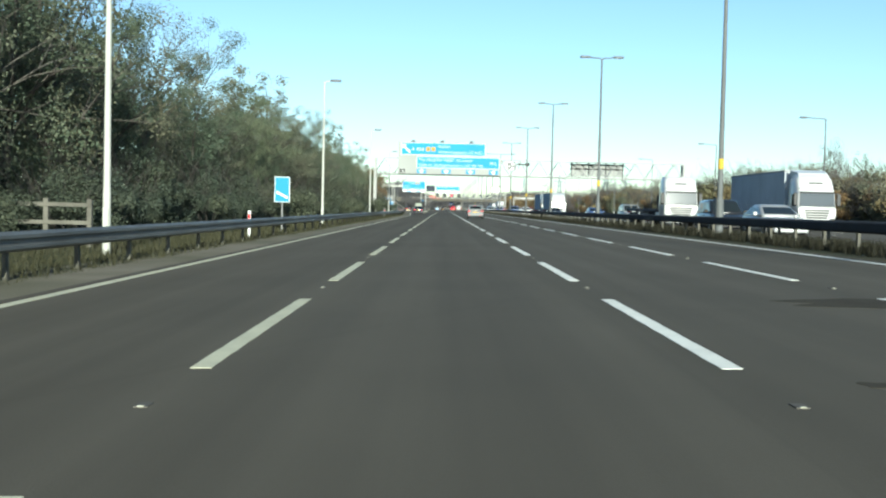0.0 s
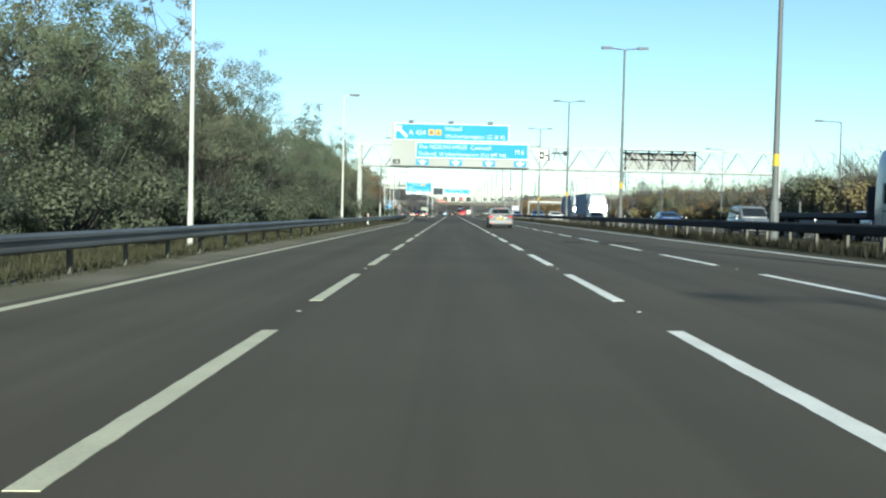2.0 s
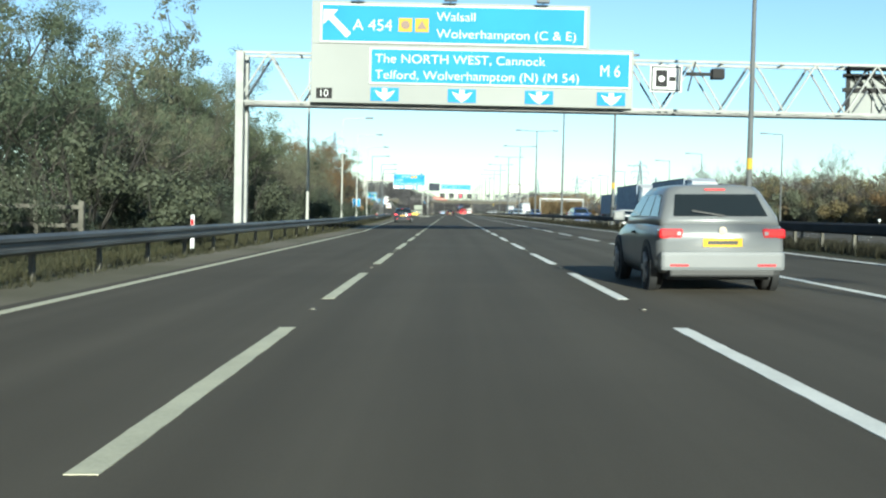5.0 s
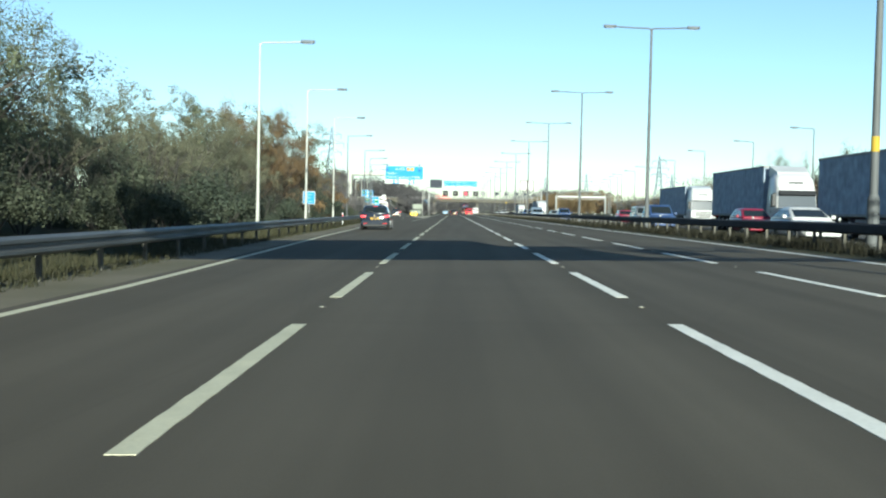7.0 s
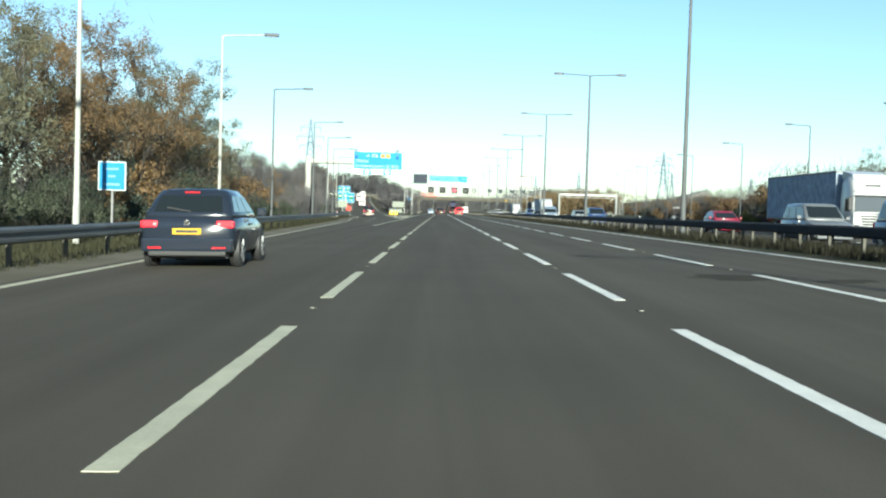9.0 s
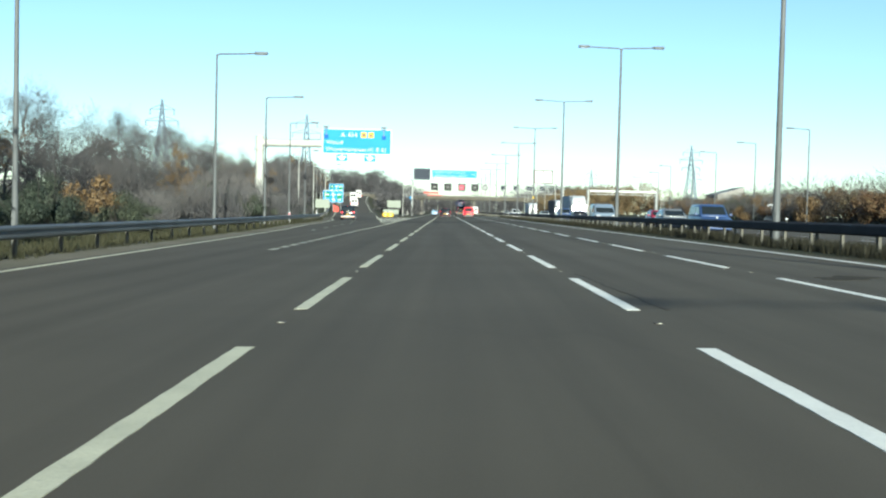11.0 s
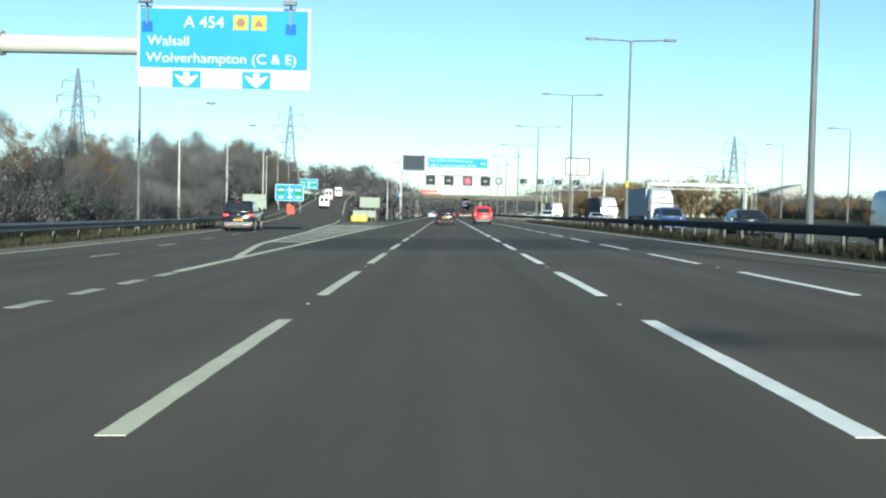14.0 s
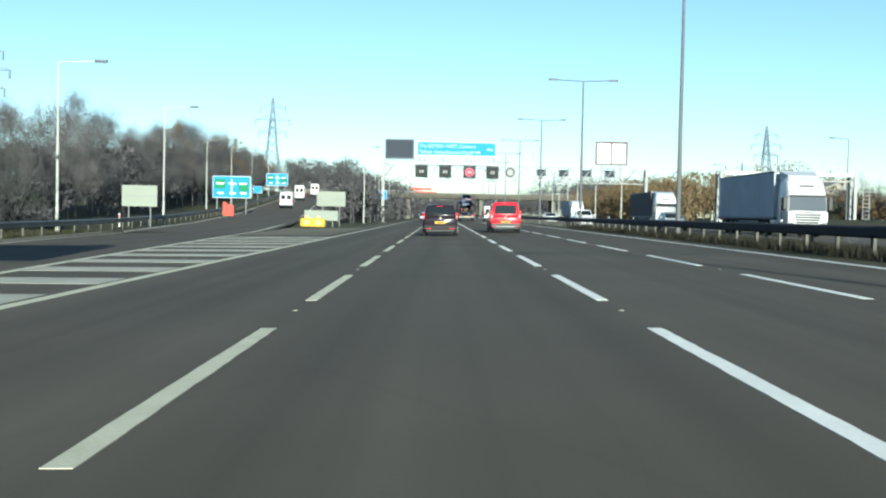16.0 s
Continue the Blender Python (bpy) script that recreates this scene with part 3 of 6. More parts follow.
# ---- lighting columns ----
def lamp(name, label, group, height, arms, column_mat, r=0.10, band=True, pale=False):
    """arms: list of reaches along x; the column stands at the origin."""
    o = thing(name, label, "street lamp", group)
    c = MB()
    k = 1.5 if band else 1.12
    c.tube((0, 0, -0.3), (0, 0, 1.4), r * k, r * k * 0.97, 10)
    c.tube((0, 0, 1.4), (0, 0, 1.55), r * k * 0.97, r, 10, False)
    c.tube((0, 0, 1.55), (0, 0, height), r, r * 0.55, 10)
    part("column", c, column_mat, o)
    part("door", MB().box(-0.06, 0.06, -r * k - 0.012, -r * k * 0.85, 0.45, 1.1, 0.01), column_mat, o)
    if band:
        part("band", MB().tube((0, 0, 2.65), (0, 0, 3.05), r * 1.02, r * 1.0, 10), M_YELLOW, o, "yellow number band")
    for reach in arms:
        s = 1 if reach > 0 else -1
        a = MB()
        pts = [(0, height - 0.12), (s * 0.12, height + 0.02), (reach * 0.5, height + 0.05), (reach - s * 0.3, height + 0.09)]
        for p, q in zip(pts, pts[1:]):
            a.tube((p[0], 0, p[1]), (q[0], 0, q[1]), 0.042, 0.038, 8)
        ob = part("arm", a, column_mat, o)
        x0, x1 = sorted((reach - s * 0.35, reach + s * 0.35))
        h = MB()
        z = height + 0.09
        ring = [[(x, yy * w, z + zz) for yy, zz in ((-0.14, 0), (-0.09, 0.09), (0.09, 0.09), (0.14, 0), (0.08, -0.06), (-0.08, -0.06))] for x, w in ((x0, 0.6), (x0 + 0.15, 1), (x1 - 0.15, 1), (x1, 0.6))]
        h.loft(ring)
        recalc_me = h.mesh("head", M_HEAD)
        recalc(recalc_me)
        part("head", recalc_me, M_HEAD, ob)
        part("lens", MB().box(x0 + 0.12, x1 - 0.12, -0.07, 0.07, z - 0.085, z - 0.055, 0.01), M_CLEAR, ob)
    return o


short_double = lamp("median_lamp", "tall grey twin-arm lighting column in the median", "median lamps", 11.5, (-1.15, 1.15), M_COLUMN, r=0.11)
long_double = lamp("median_lamp", "tall grey lighting column with two long arms in the median", "median lamps", 11.38, (-2.35, 2.35), M_COLUMN, r=0.112, band=False)
banded_double = lamp("median_lamp", "tall grey two-armed lighting column with a yellow band", "median lamps", 11.38, (-2.35, 2.35), M_COLUMN)
med_y = [11, 44, 77.4, 110.7, 143.5, 176.6, 209.8, 242.8, 275.8, 309.1, 342.2, 375.1, 405, 440, 475, 508, 541, 574, 607, 640]
used = {}
for y in med_y:
    src = short_double if y < 190 else (banded_double if 370 < y < 380 else long_double)
    m = pose(10.6, y, MEDIAN_Z + 0.03, 0, 0, (y * 7.3) % 3 - 1.5)
    if src in used:
        copy_thing(src, m)
    else:
        used[src] = True
        src.matrix_basis = m
left_short = lamp("verge_lamp", "pale single-arm lighting column behind the barrier", "left verge lamps", 9.5, (0.75,), M_COLPALE, r=0.085, band=False)
left_long = lamp("verge_lamp", "pale lighting column with one long arm over the slip lane", "left verge lamps", 9.5, (2.4,), M_COLPALE, r=0.085, band=False)
# Shaded copies of the pale columns, the shade given as grey.
left_shaded = lamp("verge_lamp", "lighting column with one long arm, shade put into its grey", "left verge lamps", 9.5, (2.4,), M_COLUMN, r=0.085, band=False)
for i, (x, y, src) in enumerate([(-7.9, 26.5, left_short), (-8.3, 74.5, left_short), (-8.2, 120, left_short), (-8.4, 165, left_short), (-10.25, 203, left_long), (-10.7, 224.2, left_long),
                                 (-11.3, 246.9, left_long), (-12.4, 270.7, left_shaded), (-12.8, 299, left_shaded), (-13.8, 321.3, left_shaded), (-15.4, 345, left_shaded), (-17.0, 369, left_shaded),
                                 (-21.4, 395.8, left_long), (-21.75, 416.3, left_long), (-22.9, 444.1, left_long), (-32.6, 505, left_long), (-36.0, 540, left_long), (-39.5, 580, left_long), (-42.5, 620, left_long)]):
    m = Matrix.Translation((x, y, ground_z(x, y)))
    if src in used:
        copy_thing(src, m)
    else:
        used[src] = True
        src.matrix_basis = m
right_lamp = lamp("verge_lamp", "slim grey lighting column beside the oncoming carriageway", "right verge lamps", 9.4, (-1.9,), M_COLUMN, r=0.085, band=False)
for i, (x, y) in enumerate([(32.8, 58), (32.8, 96), (33.0, 134.5), (33, 175), (33.2, 214), (34, 252.7), (33.4, 271.5), (32.2, 290), (34, 318), (34.6, 345), (36.4, 369.4), (37, 390.6), (40.5, 420),
                            (43, 450), (47, 482), (49, 515), (50, 548), (51, 585), (52, 625)]):
    m = Matrix.Translation((x, y, ground_z(x, y)))
    if i:
        copy_thing(right_lamp, m)
    else:
        right_lamp.matrix_basis = m


gore_lamp = lamp("verge_lamp", "slim pale lighting column on the bank before the bridge", "bank lamps", 9.6, (1.6,), M_COLPALE, r=0.085, band=False)
for i, (x, y) in enumerate([(-10.4, 498), (-11.6, 541), (-11.5, 550), (-11.4, 558.5), (-13.0, 620)]):
    m = Matrix.Translation((x, y, max(0.0, min(ground_z(x, y), 0.4))))
    if i:
        copy_thing(gore_lamp, m)
    else:
        gore_lamp.matrix_basis = m
far_lamp = lamp("verge_lamp", "pale lighting column at the far edge near the bridge", "bank lamps", 9.0, (-1.9,), M_COLPALE, r=0.11, band=False)
for i, (x, y) in enumerate([(29.35, 534), (29.2, 563), (29.1, 590), (29.0, 607), (28.9, 625), (28.9, 641)]):
    m = Matrix.Translation((x, y, ground_z(x, y)))
    if i:
        copy_thing(far_lamp, m)
    else:
        far_lamp.matrix_basis = m


# ---- gantries and overhead signs ----
def truss(o, x0, x1, y0, y1, z0, z1, bay, mat, chord=0.11):
    ch = MB()
    for y in (y0, y1):
        for z in (z0, z1):
            ch = MB().bar((x0, y, z), (x1, y, z), chord)
            part("chord", ch, mat, o)
    n = max(2, round((x1 - x0) / bay))
    for i in range(n):
        a, b = x0 + (x1 - x0) * i / n, x0 + (x1 - x0) * (i + 1) / n
        mid = (a + b) / 2
        for y in (y0, y1):
            # Back-plane braces take darker greys: shade put into the white steel.
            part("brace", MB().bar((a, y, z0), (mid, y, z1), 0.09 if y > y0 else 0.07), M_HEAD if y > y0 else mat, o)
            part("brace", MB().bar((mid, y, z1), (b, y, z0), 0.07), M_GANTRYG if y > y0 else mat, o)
        part("crossbar", MB().bar((a, y0, z1), (a, y1, z1), 0.06).bar((a, y0, z0), (a, y1, z0), 0.06).bar((a, y0, z0), (mid, y1, z0), 0.05), mat, o)


def leg(o, x, y0, y1, z0, z1, mat, w=0.34):
    for y in (y0, y1):
        part("leg", MB().box(x - w / 2, x + w / 2, y - w / 2, y + w / 2, z0, z1, 0.02), mat, o)
    r = MB()
    n = 5
    for i in range(n):
        a, b = z0 + 0.4 + (z1 - z0 - 0.6) * i / n, z0 + 0.4 + (z1 - z0 - 0.6) * (i + 1) / n
        r.bar((x, y0, a), (x, y1, b), 0.07)
    part("lacing", r, mat, o)
    part("base_plate", MB().box(x - 0.5, x + 0.5, y0 - 0.5, y1 + 0.5, z0 - 0.4, z0 + 0.12, 0.03), M_CONC, o)


def blue_panel(o, x0, x1, z0, z1, y, name="sign_panel", mat=None, border=0.07):
    """A sign plate facing -y with a white border strip."""
    p = part(name, MB().box(x0, x1, y, y + 0.05, z0, z1, 0.012), M_WHITE, o)
    part("face", MB().box(x0 + border, x1 - border, y - 0.012, y, z0 + border, z1 - border), mat or M_BLUE, p)
    return p


def down_arrow(o, x, z, y, s, plate=True, w=0.62, h=0.36):
    p = part("arrow_plate", MB().box(x - w, x + w, y, y + 0.03, z - h, z + h), M_BLUE, o) if plate else o
    a = MB()
    pts = [(-0.13 * s, 0.30 * s), (0.13 * s, 0.30 * s), (0.13 * s, 0.06 * s), (0.54 * s, 0.20 * s), (0.28 * s, -0.14 * s), (0, -0.34 * s), (-0.28 * s, -0.14 * s), (-0.54 * s, 0.20 * s), (-0.13 * s, 0.06 * s)]
    n = len(pts)
    a.add([(x + u, y - 0.012, z + v) for u, v in pts] + [(x + u, y - 0.002, z + v) for u, v in pts], [tuple(range(n)), tuple(range(2 * n - 1, n - 1, -1))] + [(k, n + k, n + (k + 1) % n, (k + 1) % n) for k in range(n)])
    me = a.mesh("arrow", M_WHITE)
    recalc(me)
    part("arrow", me, M_WHITE, p)


def sign_lamp(o, x, y, z):
    l = part("sign_lamp", MB().box(x - 0.28, x + 0.28, y - 0.55, y - 0.25, z + 0.02, z + 0.20, 0.03), M_HEAD, o)
    part("bracket", MB().bar((x, y + 0.2, z - 0.1), (x, y - 0.4, z + 0.05), 0.05).bar((x - 0.15, y - 0.4, z + 0.1), (x + 0.15, y - 0.4, z + 0.42), 0.04), M_GALV, l)


def symbol(o, x, z, y, s, shape):
    p = part("symbol", MB().box(x - s, x + s, y - 0.02, y - 0.006, z - s, z + s, 0.005), M_WHITE if shape == "x" else M_YELLOW, o, "yellow square diversion symbol")
    if shape == "disc":
        part("mark", MB().tube((x, y - 0.03, z), (x, y - 0.018, z), s * 0.62, n=16), M_BROWNDISC, p)
    else:
        t = MB()
        q = [(-0.7, -0.55), (0.7, -0.55), (0, 0.65)]
        t.add([(x + u * s, y - 0.03, z + v * s) for u, v in q] + [(x + u * s, y - 0.018, z + v * s) for u, v in q], [(0, 1, 2), (5, 4, 3), (0, 3, 4, 1), (1, 4, 5, 2), (2, 5, 3, 0)])
        part("mark", t, M_BROWNDISC, p)


def diagonal_arrow(o, x, z, y, s):
    a = MB()
    pts = [(-0.5, 0.5), (0.05, 0.5), (-0.14, 0.31), (0.55, -0.38), (0.38, -0.55), (-0.31, 0.14), (-0.5, -0.05)]
    n = len(pts)
    a.add([(x + u * s, y - 0.02, z + v * s) for u, v in pts] + [(x + u * s, y - 0.006, z + v * s) for u, v in pts], [tuple(range(n)), tuple(range(2 * n - 1, n - 1, -1))] + [(k, n + k, n + (k + 1) % n, (k + 1) % n) for k in range(n)])
    me = a.mesh("arrow", M_WHITE)
    recalc(me)
    part("arrow", me, M_WHITE, o)


# gantry over all lanes with the junction sign
GY = 151.3
g1 = thing("sign_gantry", "white steel lattice gantry carrying large blue direction signs", "gantry", "overhead gantries")
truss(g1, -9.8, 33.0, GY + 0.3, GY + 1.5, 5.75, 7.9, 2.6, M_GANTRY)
leg(g1, -9.7, GY + 0.3, GY + 1.5, -0.2, 7.95, M_GANTRY)
leg(g1, 32.9, GY + 0.3, GY + 1.5, 0.2, 7.95, M_GANTRY)
part("walkway", MB().box(-9.6, 32.8, GY + 0.45, GY + 1.35, 5.60, 5.66), M_GANTRYG, g1)
d1 = thing("direction_sign", "blue motorway direction sign boards on grey backing", "road sign", "overhead direction signs")
part("backing", MB().box(-6.55, 7.55, GY - 0.02, GY + 0.06, 5.75, 8.3, 0.02), M_BOARD, d1)
part("backing", MB().box(-6.55, 5.6, GY - 0.02, GY + 0.06, 8.304, 10.18, 0.02), M_BOARD, d1)
for k in range(5):
    part("stiffener", MB().box(-6.0 + k * 3.1, -5.88 + k * 3.1, GY + 0.07, GY + 0.28, 5.8, 8.2), M_GALV, d1)
top = blue_panel(d1, -6.15, 5.42, 8.36, 10.05, GY - 0.09)
low = blue_panel(d1, -3.98, 7.42, 6.6, 8.17, GY - 0.09)
diagonal_arrow(top, -5.45, 9.2, GY - 0.10, 1.15)
lettering("A 454", 0.50, M_WHITE, top, -4.75, GY - 0.108, 8.90, squeeze=1.02)
symbol(top, -2.45, 9.17, GY - 0.10, 0.30, "disc")
symbol(top, -1.73, 9.17, GY - 0.10, 0.30, "tri")
lettering("Walsall", 0.39, M_WHITE, top, -1.1, GY - 0.108, 9.38, squeeze=1.08)
lettering("Wolverhampton (C & E)", 0.39, M_WHITE, top, -1.1, GY - 0.108, 8.64, squeeze=1.12)
lettering("The NORTH WEST, Cannock", 0.39, M_WHITE, low, -3.75, GY - 0.108, 7.52, squeeze=1.10)
lettering("Telford, Wolverhampton (N) (M 54)", 0.39, M_WHITE, low, -3.75, GY - 0.108, 6.82, squeeze=1.10)
lettering("M 6", 0.50, M_WHITE, low, 6.05, GY - 0.108, 7.12, squeeze=0.85)
for ax in (-3.3, 0.08, 3.45, 6.6):
    down_arrow(d1, ax, 6.15, GY - 0.06, 0.85, h=0.29)
jn = part("junction_number", MB().box(-6.3, -5.6, GY - 0.05, GY - 0.03, 5.92, 6.38, 0.01), M_BLACK, d1)
lettering("10", 0.32, M_WHITE, jn, -6.2, GY - 0.066, 6.0)
for lx in (-4.5, -0.5, 3.5):
    sign_lamp(d1, lx, GY, 10.16)
cs = thing("camera_sign", "white sign with a black speed camera symbol", "road sign")
p = part("plate", MB().box(8.3, 9.7, GY + 0.1, GY + 0.15, 6.52, 7.7, 0.02), M_WHITE, cs)
part("border", MB().box(8.36, 9.64, GY + 0.086, GY + 0.1, 6.58, 7.64), M_BLACK, p)
part("field", MB().box(8.42, 9.58, GY + 0.074, GY + 0.086, 6.64, 7.58), M_WHITE, p)
part("camera_symbol", MB().box(8.55, 9.05, GY + 0.06, GY + 0.074, 6.75, 7.48, 0.003), M_BLACK, p)
part("camera_symbol", MB().box(9.12, 9.42, GY + 0.06, GY + 0.074, 7.0, 7.2, 0.003), M_BLACK, p)
part("lens_symbol", MB().tube((8.8, GY + 0.05, 7.1), (8.8, GY + 0.062, 7.1), 0.14, n=14), M_WHITE, p)
cctv = thing("camera_mount", "dark camera bracket on the gantry truss", "camera")
part("arm", MB().bar((9.9, GY + 0.2, 7.35), (11.4, GY + 0.2, 7.35), 0.14), M_BLACK, cctv)
part("body", MB().box(11.0, 11.55, GY, GY + 0.5, 7.15, 7.6, 0.05), M_BLACK, cctv)
part("bracket", MB().bar((10.3, GY + 0.25, 7.9), (10.0, GY + 0.25, 6.6), 0.06), M_BLACK, cctv)
bk = thing("oncoming_sign", "pale backs of sign boards on dark rails, facing oncoming traffic", "road sign", "backs of overhead signs")
for k in range(3):
    part("board", MB().box(17.5 + 2.4 * k, 19.8 + 2.4 * k, GY + 1.75, GY + 1.83, 5.95, 7.7, 0.02), M_BOARD, bk)
for z in (6.98, 7.62):
    part("rail", MB().box(17.3, 24.8, GY + 1.6, GY + 1.74, z - 0.09, z + 0.09), M_BLACK, bk)
for k in range(7):
    x = 17.45 + 1.19 * k
    part("stiffener", MB().box(x, x + (0.11 if k % 2 else 0.18), GY + 1.66, GY + 1.75, 5.9, 7.85), M_GALV if k % 2 else M_BLACK, bk)
    part("stay", MB().bar((x + 0.2, GY + 1.5, 7.6), (x + 0.9, GY + 1.62, 7.05), 0.08), M_BLACK, bk)
    part("strut", MB().bar((x + 0.95, GY + 1.62, 6.95), (x + 0.35, GY + 1.62, 6.0), 0.06), M_HEAD, bk)
part("hood", MB().box(17.3, 24.8, GY + 0.9, GY + 1.8, 7.86, 7.98, 0.02), M_BLACK, bk)

# cantilever over the exit lanes
CY = 356.65
c1 = thing("cantilever_mast", "thick pale tubular steel cantilever mast", "gantry", "overhead gantries")
m_ = MB()
m_.tube((-20.4, CY + 0.5, -0.4), (-20.4, CY + 0.5, 7.3), 0.46, 0.44, 18)
part("mast", m_, M_COLPALE, c1)
part("collar", MB().tube((-20.4, CY + 0.5, 7.2), (-20.4, CY + 0.5, 7.36), 0.58, n=18), M_COLPALE, c1)
part("head", MB().tube((-20.4, CY + 0.5, 7.36), (-20.4, CY + 0.5, 8.75), 0.46, n=18), M_COLPALE, c1)
part("arm", MB().tube((-20.1, CY + 0.5, 8.0), (-6.6, CY + 0.5, 8.0), 0.42, 0.34, 18), M_COLPALE, c1)
part("flange", MB().tube((-19.75, CY + 0.5, 8.0), (-19.6, CY + 0.5, 8.0), 0.54, n=18), M_COLPALE, c1)
part("foundation", MB().box(-21.3, -19.5, CY - 0.4, CY + 1.4, -0.7, -0.05, 0.05), M_CONC, c1)
d2 = thing("direction_sign", "blue overhead exit sign with white arrows below", "road sign", "overhead direction signs")
part("backing", MB().box(-13.58, -6.2, CY - 0.02, CY + 0.06, 6.22, 6.93, 0.02), M_WHITE, d2)
pn = blue_panel(d2, -13.62, -6.22, 6.94, 9.66, CY - 0.05, border=0.09)
lettering("A 454", 0.50, M_WHITE, pn, -11.65, CY - 0.068, 8.78, squeeze=1.02)
symbol(pn, -9.2, 9.02, CY - 0.06, 0.31, "disc")
symbol(pn, -8.42, 9.02, CY - 0.06, 0.31, "tri")
lettering("Walsall", 0.42, M_WHITE, pn, -13.2, CY - 0.068, 8.0, squeeze=1.05)
lettering("Wolverhampton (C & E)", 0.42, M_WHITE, pn, -13.25, CY - 0.068, 7.28, squeeze=1.10)
down_arrow(d2, -11.5, 6.58, CY - 0.06, 0.95)
down_arrow(d2, -8.5, 6.58, CY - 0.06, 0.95)
for lx in (-13.2, -7.05):
    sign_lamp(d2, lx, CY - 0.05, 9.7)
    part("lamp_shield", MB().box(lx - 0.22, lx + 0.22, CY - 0.09, CY - 0.066, 8.55, 9.0, 0.01), M_DEEPBLUE, d2, "deep blue plate")
    part("lamp_post", MB().bar((lx, CY - 0.12, 8.9), (lx, CY - 0.12, 9.75), 0.08), M_HEAD, d2)
for lx in (-12.4, -9.9, -7.4):
    part("strut", MB().box(lx - 0.06, lx + 0.06, CY + 0.06, CY + 0.2, 6.4, 9.5), M_GALV, d2)

# signal gantry further on
SY = 509.5
g3 = thing("signal_gantry", "white lattice gantry with lane signals and a message sign", "gantry", "overhead gantries")
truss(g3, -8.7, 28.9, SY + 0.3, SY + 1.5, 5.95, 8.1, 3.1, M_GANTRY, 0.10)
for lx, ly in ((-8.6, 0.2), (28.8, 0.2)):
    leg(g3, lx, SY + 0.3, SY + 1.5, road_z(lx) - 0.1, 8.1, M_GANTRY)
part("handrail", MB().bar((-8.6, SY + 1.5, 8.75), (28.8, SY + 1.5, 8.75), 0.05), M_GANTRY, g3)
ms = thing("message_sign", "large dark variable message screen, switched off", "message sign")
part("cabinet", MB().box(-8.35, -4.25, SY - 0.25, SY + 0.3, 8.8, 11.62, 0.06), M_HEAD, ms)
part("screen", MB().box(-8.2, -4.4, SY - 0.27, SY - 0.25, 8.95, 11.47), M_SCREEN, ms)
d3 = thing("direction_sign", "blue direction sign above a white arrow board", "road sign", "overhead direction signs")
pn = blue_panel(d3, -3.85, 7.35, 9.36, 11.35, SY - 0.06, border=0.08)
lettering("The NORTH WEST, Cannock", 0.46, M_WHITE, pn, -3.5, SY - 0.08, 10.5)
lettering("Telford, Wolverhampton (N) (M 54)", 0.46, M_WHITE, pn, -3.5, SY - 0.08, 9.65, squeeze=0.9)
lettering("M 6", 0.5, M_WHITE, pn, 6.0, SY - 0.08, 10.1, squeeze=0.8)
part("backing", MB().box(-3.85, 7.4, SY - 0.04, SY + 0.04, 8.15, 9.34, 0.02), M_WHITE, d3)
for ax in (-3.1, 0.2, 3.5, 6.9):
    down_arrow(d3, ax - 0.2 if ax > 6 else ax, 8.85, SY - 0.08, 0.85, w=0.5, h=0.34)
signal = thing("lane_signal", "square dark lane control signal, unlit ring", "signal", "lane signals")
part("housing", MB().box(-0.88, 0.88, -0.2, 0.2, -0.86, 0.86, 0.05), M_SCREEN, signal)
part("border", MB().box(-0.80, 0.80, -0.22, -0.2, -0.78, 0.78), M_BLACK, signal)
ringm = MB()
for k in range(12):
    a0, a1 = math.tau * k / 12, math.tau * (k + 1) / 12
    ringm.bar((0.55 * math.cos(a0), -0.24, 0.55 * math.sin(a0)), (0.55 * math.cos(a1), -0.24, 0.55 * math.sin(a1)), 0.09)
part("ring", ringm, M_GLASS, signal, "unlit ring")
part("numeral", MB().box(-0.28, -0.08, -0.25, -0.23, -0.2, 0.2).box(0.05, 0.28, -0.25, -0.23, -0.2, 0.2), M_BOARD, signal)
sig_x = (-3.15, 0.2, 3.65, 6.9)
red_signal = thing("lane_signal", "square lane control signal showing a lit red ring", "signal", "lane signals", m=Matrix.Translation((sig_x[2], SY - 0.1, 7.1)))
part("housing", MB().box(-0.88, 0.88, -0.2, 0.2, -0.86, 0.86, 0.05), M_SCREEN, red_signal)
part("ring", ringm, M_SIGNAL, red_signal, "lit red ring")
part("numeral", MB().box(-0.28, 0.28, -0.25, -0.23, -0.2, 0.2), M_SIGNAL, red_signal)
for i, sx in enumerate((sig_x[0], sig_x[1], sig_x[3])):
    m = Matrix.Translation((sx, SY - 0.1, 7.1))
    if i:
        copy_thing(signal, m)
    else:
        signal.matrix_basis = m
back_sig = thing("lane_signal", "dark back of a lane signal for oncoming traffic", "signal", "oncoming lane signals")
part("housing", MB().box(-0.62, 0.62, -0.2, 0.2, -0.35, 0.62, 0.05), M_SCREEN, back_sig)
part("lower_box", MB().box(-0.45, 0.3, -0.15, 0.2, -0.85, -0.4, 0.04), M_BOARD, back_sig)
part("hood", MB().box(-0.95, 0.95, -0.3, 0.3, 0.9, 1.0, 0.02), M_BLACK, back_sig)
for bx in (-0.75, 0.75):
    part("bracket", MB().bar((bx, 0, -1.0), (bx, 0, 1.05), 0.1), M_GANTRYG, back_sig)
for i, sx in enumerate((14.0, 17.2, 20.5, 23.8)):
    m = Matrix.Translation((sx, SY + 1.9, 7.2))
    if i:
        copy_thing(back_sig, m)
    else:
        back_sig.matrix_basis = m
